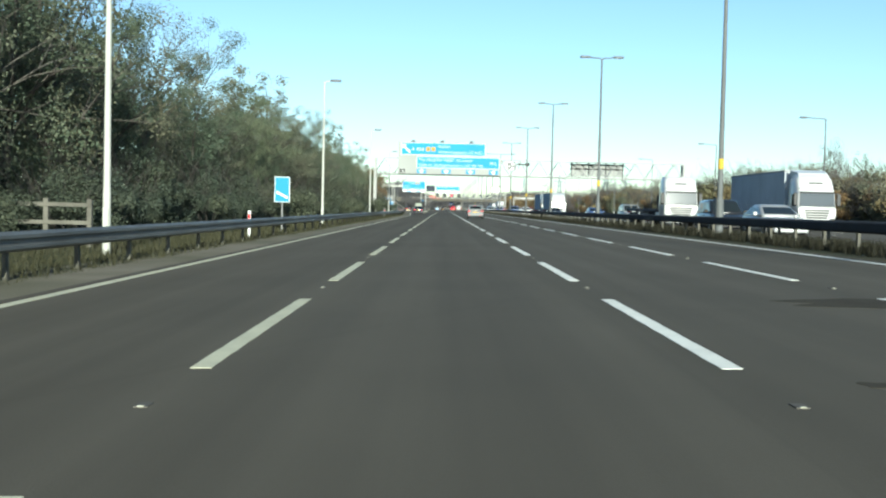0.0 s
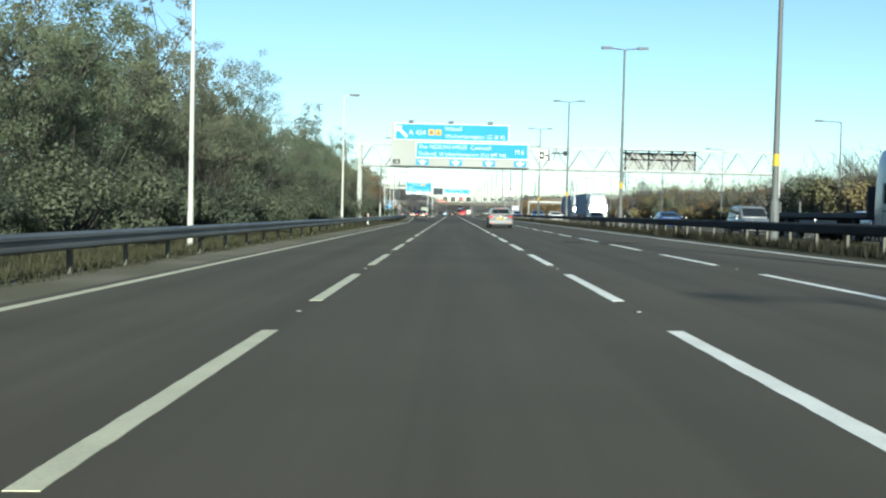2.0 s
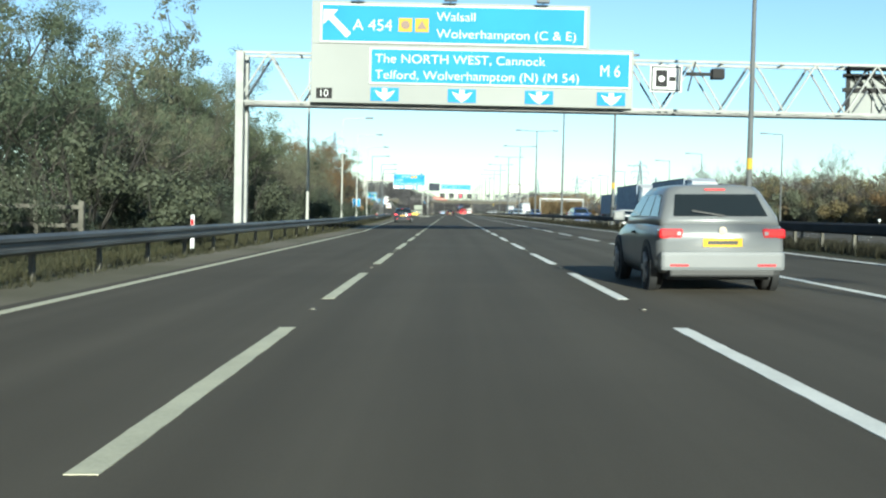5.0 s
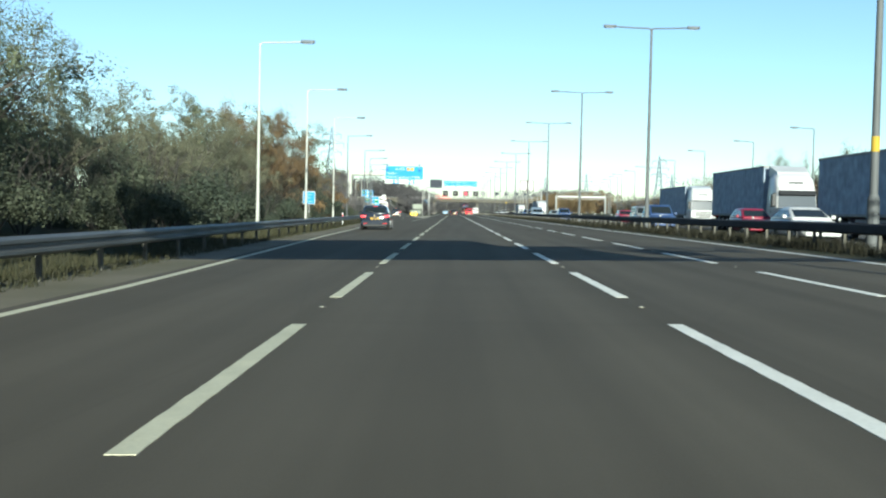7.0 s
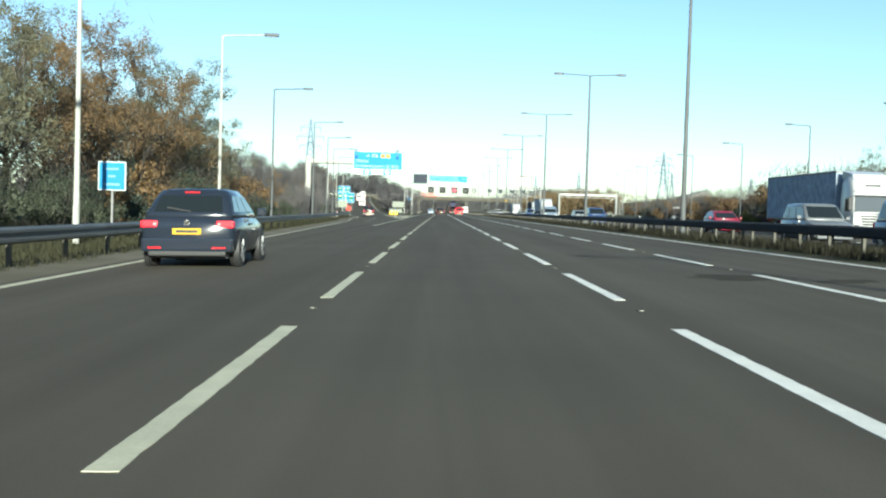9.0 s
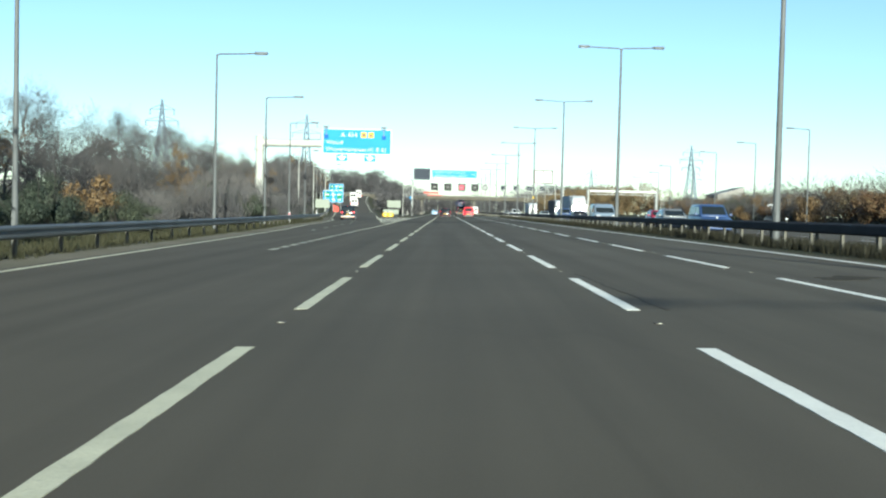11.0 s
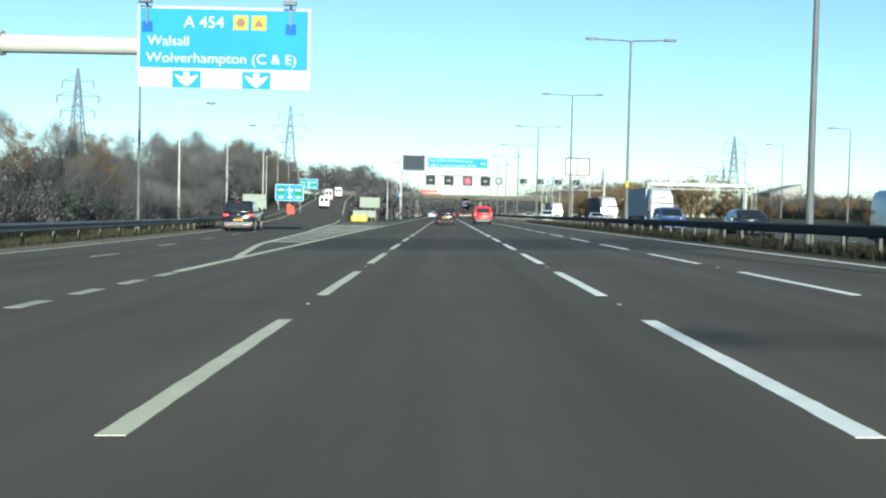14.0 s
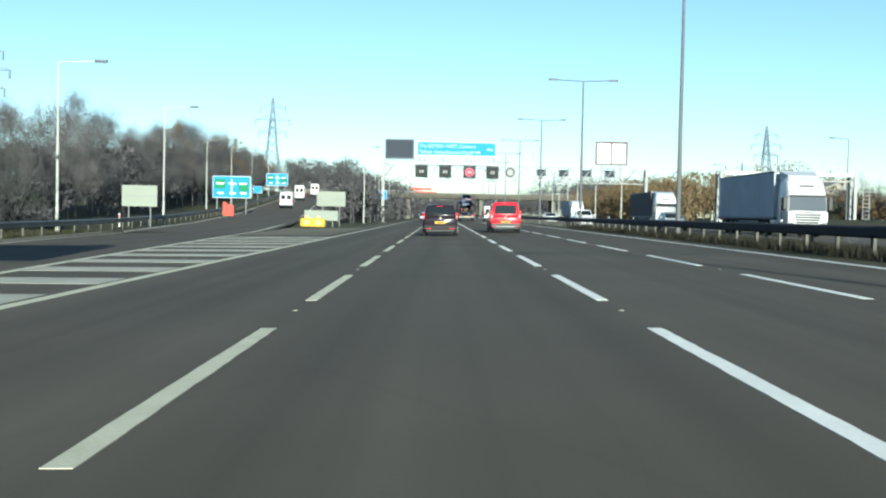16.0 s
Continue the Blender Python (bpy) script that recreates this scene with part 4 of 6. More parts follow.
wb = thing("oncoming_sign", "white back of a framed overhead sign", "road sign", "backs of overhead signs")
part("board", MB().box(21.9, 26.0, SY + 1.6, SY + 1.68, 8.8, 11.75, 0.03), M_WHITE, wb)
for bar in ((21.65, 26.25, 8.6, 8.85), (21.65, 26.25, 11.7, 11.95), (21.65, 21.9, 8.85, 11.7), (26.0, 26.25, 8.85, 11.7), (23.85, 24.05, 8.85, 11.7)):
    part("frame", MB().box(bar[0], bar[1], SY + 1.52, SY + 1.6, bar[2], bar[3], 0.02), M_REDFRAME, wb)
for px in (22.6, 25.3):
    part("post", MB().box(px - 0.08, px + 0.08, SY + 1.7, SY + 1.86, 6.0, 11.6), M_GALV, wb)
pole = thing("speed_sign", "round white sign high on the gantry", "road sign")
part("disc", MB().tube((9.4, SY - 0.1, 7.2), (9.4, SY - 0.02, 7.2), 0.8, n=20), M_BOARD, pole)
part("ring", MB().tube((9.4, SY - 0.13, 7.2), (9.4, SY - 0.10, 7.2), 0.66, n=20), M_BLACK, pole)
part("centre", MB().tube((9.4, SY - 0.16, 7.2), (9.4, SY - 0.13, 7.2), 0.48, n=20), M_BOARD, pole)

# portal over the entry road on the far side
py = 475
gp = thing("portal_gantry", "white steel portal frame beside the oncoming carriageway", "gantry", "overhead gantries")
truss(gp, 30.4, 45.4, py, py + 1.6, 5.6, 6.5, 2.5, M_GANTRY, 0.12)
leg(gp, 30.5, py, py + 1.6, 0.2, 6.5, M_GANTRY, 0.34)
leg(gp, 45.3, py, py + 1.6, 0.6, 6.5, M_GANTRY, 0.34)
part("cladding", MB().box(30.9, 45.2, py - 0.06, py, 6.1, 6.4, 0.02), M_WHITE, gp)
for z in (7.05, 7.5):
    part("handrail", MB().bar((30.4, py, z), (45.4, py, z), 0.05), M_GANTRY, gp)
for k in range(9):
    part("rail_post", MB().bar((30.5 + 1.85 * k, py, 6.5), (30.5 + 1.85 * k, py, 7.5), 0.05), M_GANTRY, gp)
lad = MB()
for k in range(14):
    lad.bar((46.2, py, 0.7 + 0.42 * k), (46.9, py, 0.7 + 0.42 * k), 0.05)
lad.bar((46.2, py, 0.3), (46.2, py, 6.9), 0.06).bar((46.9, py, 0.3), (46.9, py, 6.9), 0.06)
part("ladder", lad, M_GANTRY, gp)

# ---- roadside signs ----
def post_sign(name, label, x, y, w, z0, z1, face_mat, posts, group="", back=False):
    s = thing(name, label, "road sign", group)
    g = ground_z(x, y)
    for px in posts:
        part("post", MB().tube((x + px, y + 0.07, g - 0.3), (x + px, y + 0.07, z1 - 0.1), 0.045, n=8), M_GALV, s)
    if back:
        p = part("plate", MB().box(x - w / 2, x + w / 2, y, y + 0.04, z0, z1, 0.012), face_mat, s)
        part("channel", MB().box(x - w / 2, x + w / 2, y - 0.04, y, (z0 + z1) / 2 - 0.03, (z0 + z1) / 2 + 0.03), M_GALV, s)
    else:
        p = blue_panel(s, x - w / 2, x + w / 2, z0, z1, y, "plate", face_mat, 0.035)
    return s, p


s, p = post_sign("countdown_marker", "blue countdown marker with one white diagonal bar", -7.75, 52.5, 0.72, 1.2, 2.4, M_BLUE, (0,))
part("bar", MB().hexa([(-8.02, 52.47, 1.62), (-7.48, 52.47, 1.36), (-7.48, 52.487, 1.36), (-8.02, 52.487, 1.62), (-8.02, 52.47, 1.74), (-7.48, 52.47, 1.48), (-7.48, 52.487, 1.48), (-8.02, 52.487, 1.74)]), M_WHITE, p)
s, p = post_sign("location_sign", "small square blue location sign on a post", -11.1, 228.8, 0.9, 1.42, 2.36, M_BLUE, (0,))
for z, ww in ((2.12, 0.22), (1.88, 0.12), (1.62, 0.26)):
    part("writing_bar", MB().box(-11.1 - ww, -11.1 + ww, 228.775, 228.787, z - 0.035, z + 0.035), M_PALEINK, p)
mp_ = thing("marker_post", "white marker post with a red reflector", "marker post", "marker posts")
part("post", MB().box(-0.05, 0.05, -0.04, 0.04, -0.1, 1.0, 0.015), M_WHITE, mp_)
part("reflector", MB().box(-0.035, 0.035, -0.052, -0.04, 0.72, 0.88), M_TAIL, mp_)
for i, (mx, my) in enumerate([(-7.3, 41.5), (-7.3, 133), (-9.0, 233), (-13.6, 333), (-23.2, 433)]):
    m = Matrix.Translation((mx, my, ground_z(mx, my)))
    if i:
        copy_thing(mp_, m)
    else:
        mp_.matrix_basis = m
post_sign("exit_sign", "pale back of a rectangular sign on two posts", -22.4, 435.2, 2.6, 1.2, 2.75, M_BOARDPALE, (-0.8, 0.8), "sign backs", True)
post_sign("exit_sign", "pale grey back of a sign in the gore", -10.6, 457.5, 2.7, 1.6, 3.0, M_BOARDPALE, (-0.8, 0.8), "sign backs", True)
post_sign("exit_sign", "low pale sign board leaning in the gore", -10.9, 452, 3.0, 0.3, 1.2, M_BOARDPALE, (-1.0, 1.0), "sign backs", True)


def slip_sign(x, y, z0, z1, w):
    s = thing("exit_direction_sign", "blue and green direction sign on posts beside the slip road", "road sign", "slip road signs")
    g = ground_z(x, y)
    for px in (-0.38, 0.0, 0.38):
        part("post", MB().tube((x + px * w, y + 0.1, g - 0.3), (x + px * w, y + 0.1, z1), 0.08, n=8), M_GALV, s)
    p = blue_panel(s, x - w / 2, x + w / 2, z0, z1, y, "plate", M_BLUE, 0.06)
    h = z1 - z0
    part("green_patch", MB().box(x - w * 0.45, x - w * 0.16, y - 0.02, y - 0.013, z0 + h * 0.42, z0 + h * 0.86), M_GREEN, p)
    part("amber_patch", MB().box(x + w * 0.18, x + w * 0.44, y - 0.02, y - 0.013, z0 + h * 0.30, z0 + h * 0.74), M_GREEN, p)
    for u in (-0.3, 0.02, 0.3):
        part("writing_bar", MB().box(x + (u - 0.1) * w, x + (u + 0.1) * w, y - 0.028, y - 0.021, z0 + h * 0.62, z0 + h * 0.70), M_WHITE, p)
        part("writing_bar", MB().box(x + (u - 0.07) * w, x + (u + 0.09) * w, y - 0.028, y - 0.021, z0 + h * 0.18, z0 + h * 0.26), M_WHITE, p)
    part("route_arrow", MB().bar((x, y - 0.03, z0 + h * 0.1), (x, y - 0.03, z0 + h * 0.85), 0.12, 0.02).bar((x, y - 0.03, z0 + h * 0.5), (x + w * 0.12, y - 0.03, z0 + h * 0.6), 0.1, 0.02), M_WHITE, p)


slip_sign(-26.15, 489.5, 2.55, 5.25, 4.7)
slip_sign(-35.2, 586, 6.4, 9.0, 4.6)
s, p = post_sign("route_sign", "small blue sign beside the slip road", -31.5, 540, 1.5, 4.0, 5.2, M_BLUE, (0,))
ts = thing("triangular_notice", "white triangular notice with a small lamp board on a post", "road sign")
tg = ground_z(36.3, 362)
part("post", MB().tube((36.3, 362.1, tg - 0.3), (36.3, 362.1, 2.7), 0.05, n=8), M_GALV, ts)
q = [(-0.85, 1.0), (0.85, 1.0), (0.0, 2.45)]
part("plate", MB().add([(36.3 + u, 362.0, v) for u, v in q] + [(36.3 + u, 362.04, v) for u, v in q], [(0, 1, 2), (5, 4, 3), (0, 3, 4, 1), (1, 4, 5, 2), (2, 5, 3, 0)]), M_WHITE, ts)
part("lamp_board", MB().box(35.8, 36.8, 361.9, 362.06, 2.55, 2.78, 0.03), M_WHITE, ts)
s, p = post_sign("route_sign", "small blue sign high on a post before the bridge", -11.0, 553, 1.6, 3.6, 5.2, M_BLUE, (0,))
s, p = post_sign("verge_notice", "small white notice on a post beside the far verge", 33.0, 150.2, 0.6, 1.35, 2.0, M_WHITE, (0,))
ob_ = thing("oncoming_sign", "large pale back of a verge sign with steel stiffeners", "road sign", "sign backs")
og = ground_z(37.5, 280)
part("plate", MB().box(35.7, 39.6, 280.0, 280.05, 0.95, 4.25, 0.02), M_BOARDPALE, ob_)
for k in range(4):
    part("channel", MB().box(35.7, 39.6, 279.93, 280.0, 1.25 + 0.85 * k, 1.33 + 0.85 * k), M_GALV, ob_)
for px in (36.3, 37.65, 39.0):
    part("post", MB().box(px - 0.07, px + 0.07, 279.8, 279.93, og - 0.3, 4.2), M_GALV, ob_)
rb = thing("red_hoarding", "red plastic road-works barrier boards beside the slip road", "barrier board")
for k in range(3):
    part("board", MB().box(-24.9 + k * 0.42, -24.5 + k * 0.42, 478, 478.2, ground_z(-25, 478) - 0.1, ground_z(-25, 478) + 1.7 - 0.2 * k, 0.04), M_REDSIGN, rb)
cu = thing("crash_cushion", "yellow-nosed crash cushion standing in the gore", "crash cushion")
CX, CY0 = -11.3, 449.0
gz0 = ground_z(CX, CY0) + 0.1
nose = MB()
ringc = [[(CX + 1.05 * math.sin(a) * s, CY0 - 0.35 * math.cos(a) * s * 0.5, gz0 + z) for a in [math.pi * (k / 10 - 0.5) for k in range(11)]] for s, z in ((1.0, 0.0), (1.05, 0.1), (1.05, 0.66), (0.95, 0.76))]
nose.loft(ringc, closed=True)
nm = nose.mesh("nose", M_YELLOW)
recalc(nm)
part("nose", nm, M_YELLOW, cu, "bright yellow rounded nose")
for k in range(4):
    part("bay", MB().box(CX - 0.9, CX + 0.9, CY0 + 0.2 + k * 0.72, CY0 + 0.9 + k * 0.72, gz0 - 0.05, gz0 + 0.62, 0.05), M_GALV, cu)
for bx in (-0.5, 0.5):
    part("beacon", MB().tube((CX + bx, CY0 - 0.02, gz0 + 0.76), (CX + bx, CY0 - 0.02, gz0 + 0.9), 0.1, n=10), M_AMBER, cu)
    # The panels emit amber themselves to stand in for reflected light.
    part("chevron", MB().box(CX + bx - 0.22, CX + bx + 0.22, CY0 - 0.22, CY0 - 0.17, gz0 + 0.2, gz0 + 0.56, 0.01), M_AMBER, cu, "amber panel glowing in place of a reflection")
for fx, fy, n in ((-10.2, 122, 2), (-10.4, 130, 2), (-10.2, 29, 2)):
    fe = thing("timber_fence", "low weathered timber rail fence round a cabinet", "fence", "verge fences")
    g = ground_z(fx, fy)
    for k in range(n + 1):
        part("post", MB().box(fx - 0.06 + k * 1.1 - 1.1, fx + 0.06 + k * 1.1 - 1.1, fy - 0.06, fy + 0.06, g - 0.2, g + 1.15), M_POST, fe)
    for z in (0.55, 1.0):
        part("rail", MB().box(fx - 1.15, fx + 1.15 * (n - 1), fy - 0.09, fy - 0.06, g + z - 0.05, g + z + 0.05), M_POST, fe)

# ---- trees and shrubs ----
def leaf_cloud(mb, rng, centres, count, size, flat=0.0):
    """Small bent leaves and leaf clumps scattered in clusters round the given centres (x, y, z, r)."""
    vs, fs = [], []
    wts = [c[3] ** 2 for c in centres]
    picks = rng.choices(centres, weights=wts, k=count)
    for cx, cy, cz, r in picks:
        while True:
            p = Vector((rng.uniform(-1, 1), rng.uniform(-1, 1), rng.uniform(-1, 1)))
            if 0.15 < p.length < 1:
                break
        out = p.normalized()
        p = p * (0.55 + 0.45 * p.length) * r
        p = Vector((cx + p.x, cy + p.y, cz + p.z * 0.85))
        s = size * rng.uniform(0.5, 1.35)
        # leaves turn their faces outwards and a little up
        n = out + Vector((rng.gauss(0, 0.5), rng.gauss(0, 0.5), 0.3 + rng.gauss(0, 0.5)))
        u = n.cross(Vector((rng.gauss(0, 1), rng.gauss(0, 1), rng.gauss(0, 1)))).normalized()
        w = n.cross(u).normalized()
        o = len(vs)
        vs += [p - u * s, p + u * s * 0.8 + w * s * 0.62, p + u * s * 0.6 - w * s * 0.62]
        fs += [(o, o + 1, o + 2)]
    return mb.add(vs, fs)


def branch(mb, rng, a, d, length, r, depth, tips, spread=0.75, up=0.15, most=3):
    """A limb in three bending pieces that forks; tips collects its ends."""
    p, v = Vector(a), Vector(d).normalized()
    for k in range(3):
        v = (v + Vector((rng.gauss(0, 0.14), rng.gauss(0, 0.14), rng.gauss(0.03, 0.08)))).normalized()
        q = p + v * length / 3
        mb.tube(p, q, r * (1 - 0.18 * k), r * (1 - 0.18 * (k + 1)), 4 if depth < 2 else 3, False)
        p = q
        if depth < most and k > 0:
            for j in range(2 if depth < 2 else 1):
                w = (v + Vector((rng.gauss(0, spread), rng.gauss(0, spread), rng.gauss(up, spread * 0.6)))).normalized()
                branch(mb, rng, p, w, length * rng.uniform(0.5, 0.72), r * 0.45, depth + 1, tips, spread, up, most)
    tips.append((p.x, p.y, p.z))


def tree(label, seed, height, leaf_mat, count, size, bark, width=0.33, low=0.12, group="roadside trees", lumps=16, twigs=0, most=3):
    rng = random.Random(seed)
    t = thing("tree", label, "tree", group)
    tr, tips = MB(), []
    h0 = height * 0.42
    tr.tube((0, 0, -0.4), (0.06, 0.03, h0 * 0.5), height * 0.022, height * 0.017, 8, False)
    tr.tube((0.06, 0.03, h0 * 0.5), (-0.05, 0.08, h0), height * 0.017, height * 0.013, 8, False)
    n_limb = 7
    for k in range(n_limb):
        a = math.tau * k / n_limb + rng.uniform(-0.3, 0.3)
        z = h0 * rng.uniform(0.45, 1.0)
        branch(tr, rng, (0, 0.05, z), (math.cos(a), math.sin(a), rng.uniform(0.6, 1.5)), height * rng.uniform(0.32, 0.46), height * 0.008, 1, tips, most=most)
    branch(tr, rng, (-0.05, 0.08, h0), (0.05, 0, 1), height * 0.5, height * 0.012, 0, tips, up=0.5, most=most)
    if twigs:
        for k in range(twigs):
            p = Vector(rng.choice(tips)) + Vector((rng.gauss(0, 0.5), rng.gauss(0, 0.5), rng.gauss(-0.2, 0.6)))
            d = Vector((rng.gauss(0, 0.5), rng.gauss(0, 0.5), rng.uniform(0.3, 1.2))).normalized()
            q = p + d * rng.uniform(0.5, 1.3)
            s = d.orthogonal().normalized() * 0.012
            tr.add([p - s, p + s, q], [(0, 1, 2)])
    part("trunk", tr, bark, t)
    centres = []
    for k in range(lumps):
        f = (k + 0.5) / lumps
        z = height * (low + (0.97 - low) * f)
        env = width * height * math.sin(math.pi * min(1, 0.12 + 0.86 * f)) ** 0.6
        a = k * 2.4 + rng.uniform(-0.5, 0.5)
        d = env * rng.uniform(0.25, 0.85)
        centres.append((math.cos(a) * d, math.sin(a) * d, z, height * rng.uniform(0.09, 0.17)))
    for k, tip in enumerate(tips):
        if k % 2 == 0:
            centres.append((*tip, height * rng.uniform(0.055, 0.095)))
    if count:
        part("crown", leaf_cloud(MB(), rng, centres, count, size), leaf_mat, t)["kind"] = "stuff"
    return t


def shrub(label, seed, height, leaf_mat, count, size, width=1.0, group="verge shrubs", twigs=120):
    rng = random.Random(seed)
    t = thing("shrub", label, "shrub", group)
    st = MB()
    for k in range(9):
        a = math.tau * k / 9
        st.tube((0.12 * math.cos(a), 0.12 * math.sin(a), -0.2), (width * 0.5 * math.cos(a) * height * 0.6, width * 0.5 * math.sin(a) * height * 0.6, height * rng.uniform(0.6, 0.95)), 0.035, 0.012, 4, False)
    for k in range(twigs):
        a, rr = rng.uniform(0, math.tau), height * width * 0.5 * math.sqrt(rng.random())
        p = Vector((math.cos(a) * rr, math.sin(a) * rr, height * rng.uniform(0.15, 0.9)))
        d = Vector((rng.gauss(0, 0.4), rng.gauss(0, 0.4), rng.uniform(0.4, 1))).normalized()
        q = p + d * rng.uniform(0.3, 0.8)
        s = d.orthogonal().normalized() * 0.012
        st.add([p - s, p + s, q], [(0, 1, 2)])
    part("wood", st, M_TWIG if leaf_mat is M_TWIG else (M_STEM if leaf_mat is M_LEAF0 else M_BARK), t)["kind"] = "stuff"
    centres = []
    for k in range(14):
        a, rr = rng.uniform(0, math.tau), height * width * 0.5 * math.sqrt(rng.random())
        f = 1 - (rr / (height * width * 0.5)) ** 2 * 0.55
        centres.append((math.cos(a) * rr, math.sin(a) * rr, height * rng.uniform(0.12, 0.85) * f, height * rng.uniform(0.14, 0.26)))
    part("crown", leaf_cloud(MB(), rng, centres, count, size), leaf_mat, t)["kind"] = "stuff"
    return t


GREEN = [tree("dense dark green broadleaf tree behind the barrier", 11, 10.0, M_LEAF1, 21000, 0.072, M_BARK, lumps=26),
         tree("dense dark green broadleaf tree behind the barrier", 12, 10.0, M_LEAF1, 21000, 0.072, M_BARK, 0.34, lumps=26),
         tree("olive green tree with thinning leaves behind the barrier", 13, 10.0, M_LEAF2, 18000, 0.070, M_BARK, 0.3, lumps=26),
         tree("slender grey-green birch with an open crown", 14, 10.0, M_LEAF2, 13000, 0.064, M_BIRCH, 0.26, 0.12, lumps=30)]
DEEP = [tree("dark green tree in the second row of the belt", 15, 10.0, M_LEAF1, 6500, 0.15, M_BARK, 0.36, lumps=26, most=2),
        tree("olive green tree in the second row of the belt", 16, 10.0, M_LEAF2, 6000, 0.14, M_BARK, 0.34, lumps=28, most=2)]
FAR = [tree("olive and brown tree beyond the oncoming carriageway", 51, 10.0, M_LEAF2, 4600, 0.15, M_BARK, 0.42, 0.06, lumps=34, twigs=300, most=2),
       tree("grey-brown half-bare tree beyond the oncoming carriageway", 52, 10.0, M_TWIG, 2000, 0.13, M_TWIG, 0.40, 0.08, lumps=34, twigs=1800, most=2)]
AUTUMN = [tree("brown autumn tree with half its leaves fallen", 21, 10.0, M_LEAF3, 9000, 0.09, M_BARK, 0.3, 0.2, twigs=500),
          tree("olive and brown autumn tree on the verge", 22, 10.0, M_LEAF2, 12000, 0.09, M_BARK, 0.32, 0.12)]
BARE = [tree("bare winter-brown tree with fine twigs", 31, 10.0, M_TWIG, 1400, 0.09, M_TWIG, 0.3, 0.3, twigs=3800, most=2),
        tree("bare winter-brown tree with fine twigs", 32, 10.0, M_TWIG, 1800, 0.09, M_TWIG, 0.33, 0.3, twigs=3800, most=2)]
HEDGE = [shrub("russet autumn hedge of hawthorn and bramble", 61, 3.0, M_HEDGE, 3800, 0.085, 2.3, twigs=420), shrub("orange-brown autumn hedge full of twigs", 62, 3.0, M_LEAF3, 3400, 0.085, 2.3, twigs=500),
         shrub("grey-brown bare hedge full of twigs", 63, 3.0, M_TWIG, 2200, 0.08, 2.3, twigs=800)]
GOLD = [shrub("olive and golden-brown autumn hedge", 65, 3.0, M_GOLD, 3800, 0.085, 2.3, twigs=300), shrub("thick green-brown hedge beyond the oncoming lanes", 66, 3.0, M_LEAF2, 3800, 0.085, 2.2, twigs=300)]
YELLOW = [shrub("yellow-green leafy bush beside the far verge", 64, 3.0, M_LIME, 2600, 0.09, 1.4)]
SH_GREEN = [shrub("dense dark green bramble and hawthorn shrub", 41, 3.0, M_LEAF0, 9000, 0.050, 1.4), shrub("deep green shrub on the verge", 42, 3.0, M_LEAF0, 9000, 0.050, 1.5)]
SH_RED = [shrub("russet autumn hawthorn bush", 43, 3.0, M_HEDGE, 3600, 0.08, 1.3), shrub("brown autumn scrub bush", 44, 3.0, M_LEAF3, 2600, 0.09, 1.3)]
SH_BARE = [shrub("bare brown scrub bush full of twigs", 45, 3.0, M_TWIG, 1000, 0.07, 1.3, twigs=1100), shrub("bare brown scrub bush full of twigs", 46, 3.0, M_TWIG, 1300, 0.07, 1.4, twigs=1100)]
planted = set()
plant_rng = random.Random(77)


def plant(kinds, x, y, height, base=10.0):
    src = plant_rng.choice(kinds)
    s = height / base
    m = Matrix.LocRotScale((x, y, ground_z(x, y)), Euler((plant_rng.uniform(-0.05, 0.05), plant_rng.uniform(-0.05, 0.05), plant_rng.uniform(0, math.tau))), None)
    sx = s * plant_rng.uniform(0.9, 1.15)
    if src not in planted:
        planted.add(src)
        ob = src
        ob.matrix_basis = m
    else:
        ob = copy_thing(src, m)
    ob.scale = (sx, sx, s)


# profile of the left belt: stations of (y, tree height)
LEFT_TOP = [(0, 11.2), (45, 10.3), (58, 8.9), (64, 7.2), (78, 7.6), (90, 8.8), (102, 9.8), (116, 9.7), (126, 8.0), (132, 7.2), (145, 7.5), (160, 7.2), (168, 9.6), (177, 11.0), (183, 8.4), (189, 5.4), (203, 5.3), (217, 6.0),
            (228, 6.9), (236, 7.9), (250, 8.6), (262, 8.1), (270, 6.3), (284, 5.6), (300, 5.2), (316, 5.3), (326, 6.3), (342, 6.3), (362, 5.2), (392, 5.6), (410, 5.9), (430, 7.4), (460, 8.9), (490, 8.2), (520, 10.0), (560, 10.9), (600, 8.6)]
y = 14.0
while y < 640:
    le = left_edge(y)
    top_h = lerp_table(LEFT_TOP, y)
    kinds = GREEN if y < 186 else ([GREEN[2], AUTUMN[1]] if y < 236 else (AUTUMN if y < 284 else BARE + BARE + BARE + BARE + AUTUMN[:1]))
    for dx, hs in ((9.0, 0.78), (12.6, 0.90)):
        x = le - dx - plant_rng.uniform(-0.8, 1.0)
        plant(DEEP if dx > 12 and y < 236 else kinds, x, y + plant_rng.uniform(-1.4, 1.4), top_h * hs * plant_rng.uniform(0.82, 1.05))
    y += 4.3 if y < 284 else 5.2
y = 12.0
while y < 420:
    le = left_edge(y)
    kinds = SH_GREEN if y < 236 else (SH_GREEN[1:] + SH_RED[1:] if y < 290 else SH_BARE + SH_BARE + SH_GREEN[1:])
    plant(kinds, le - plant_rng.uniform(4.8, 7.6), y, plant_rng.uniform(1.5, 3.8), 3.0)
    y += 3.3
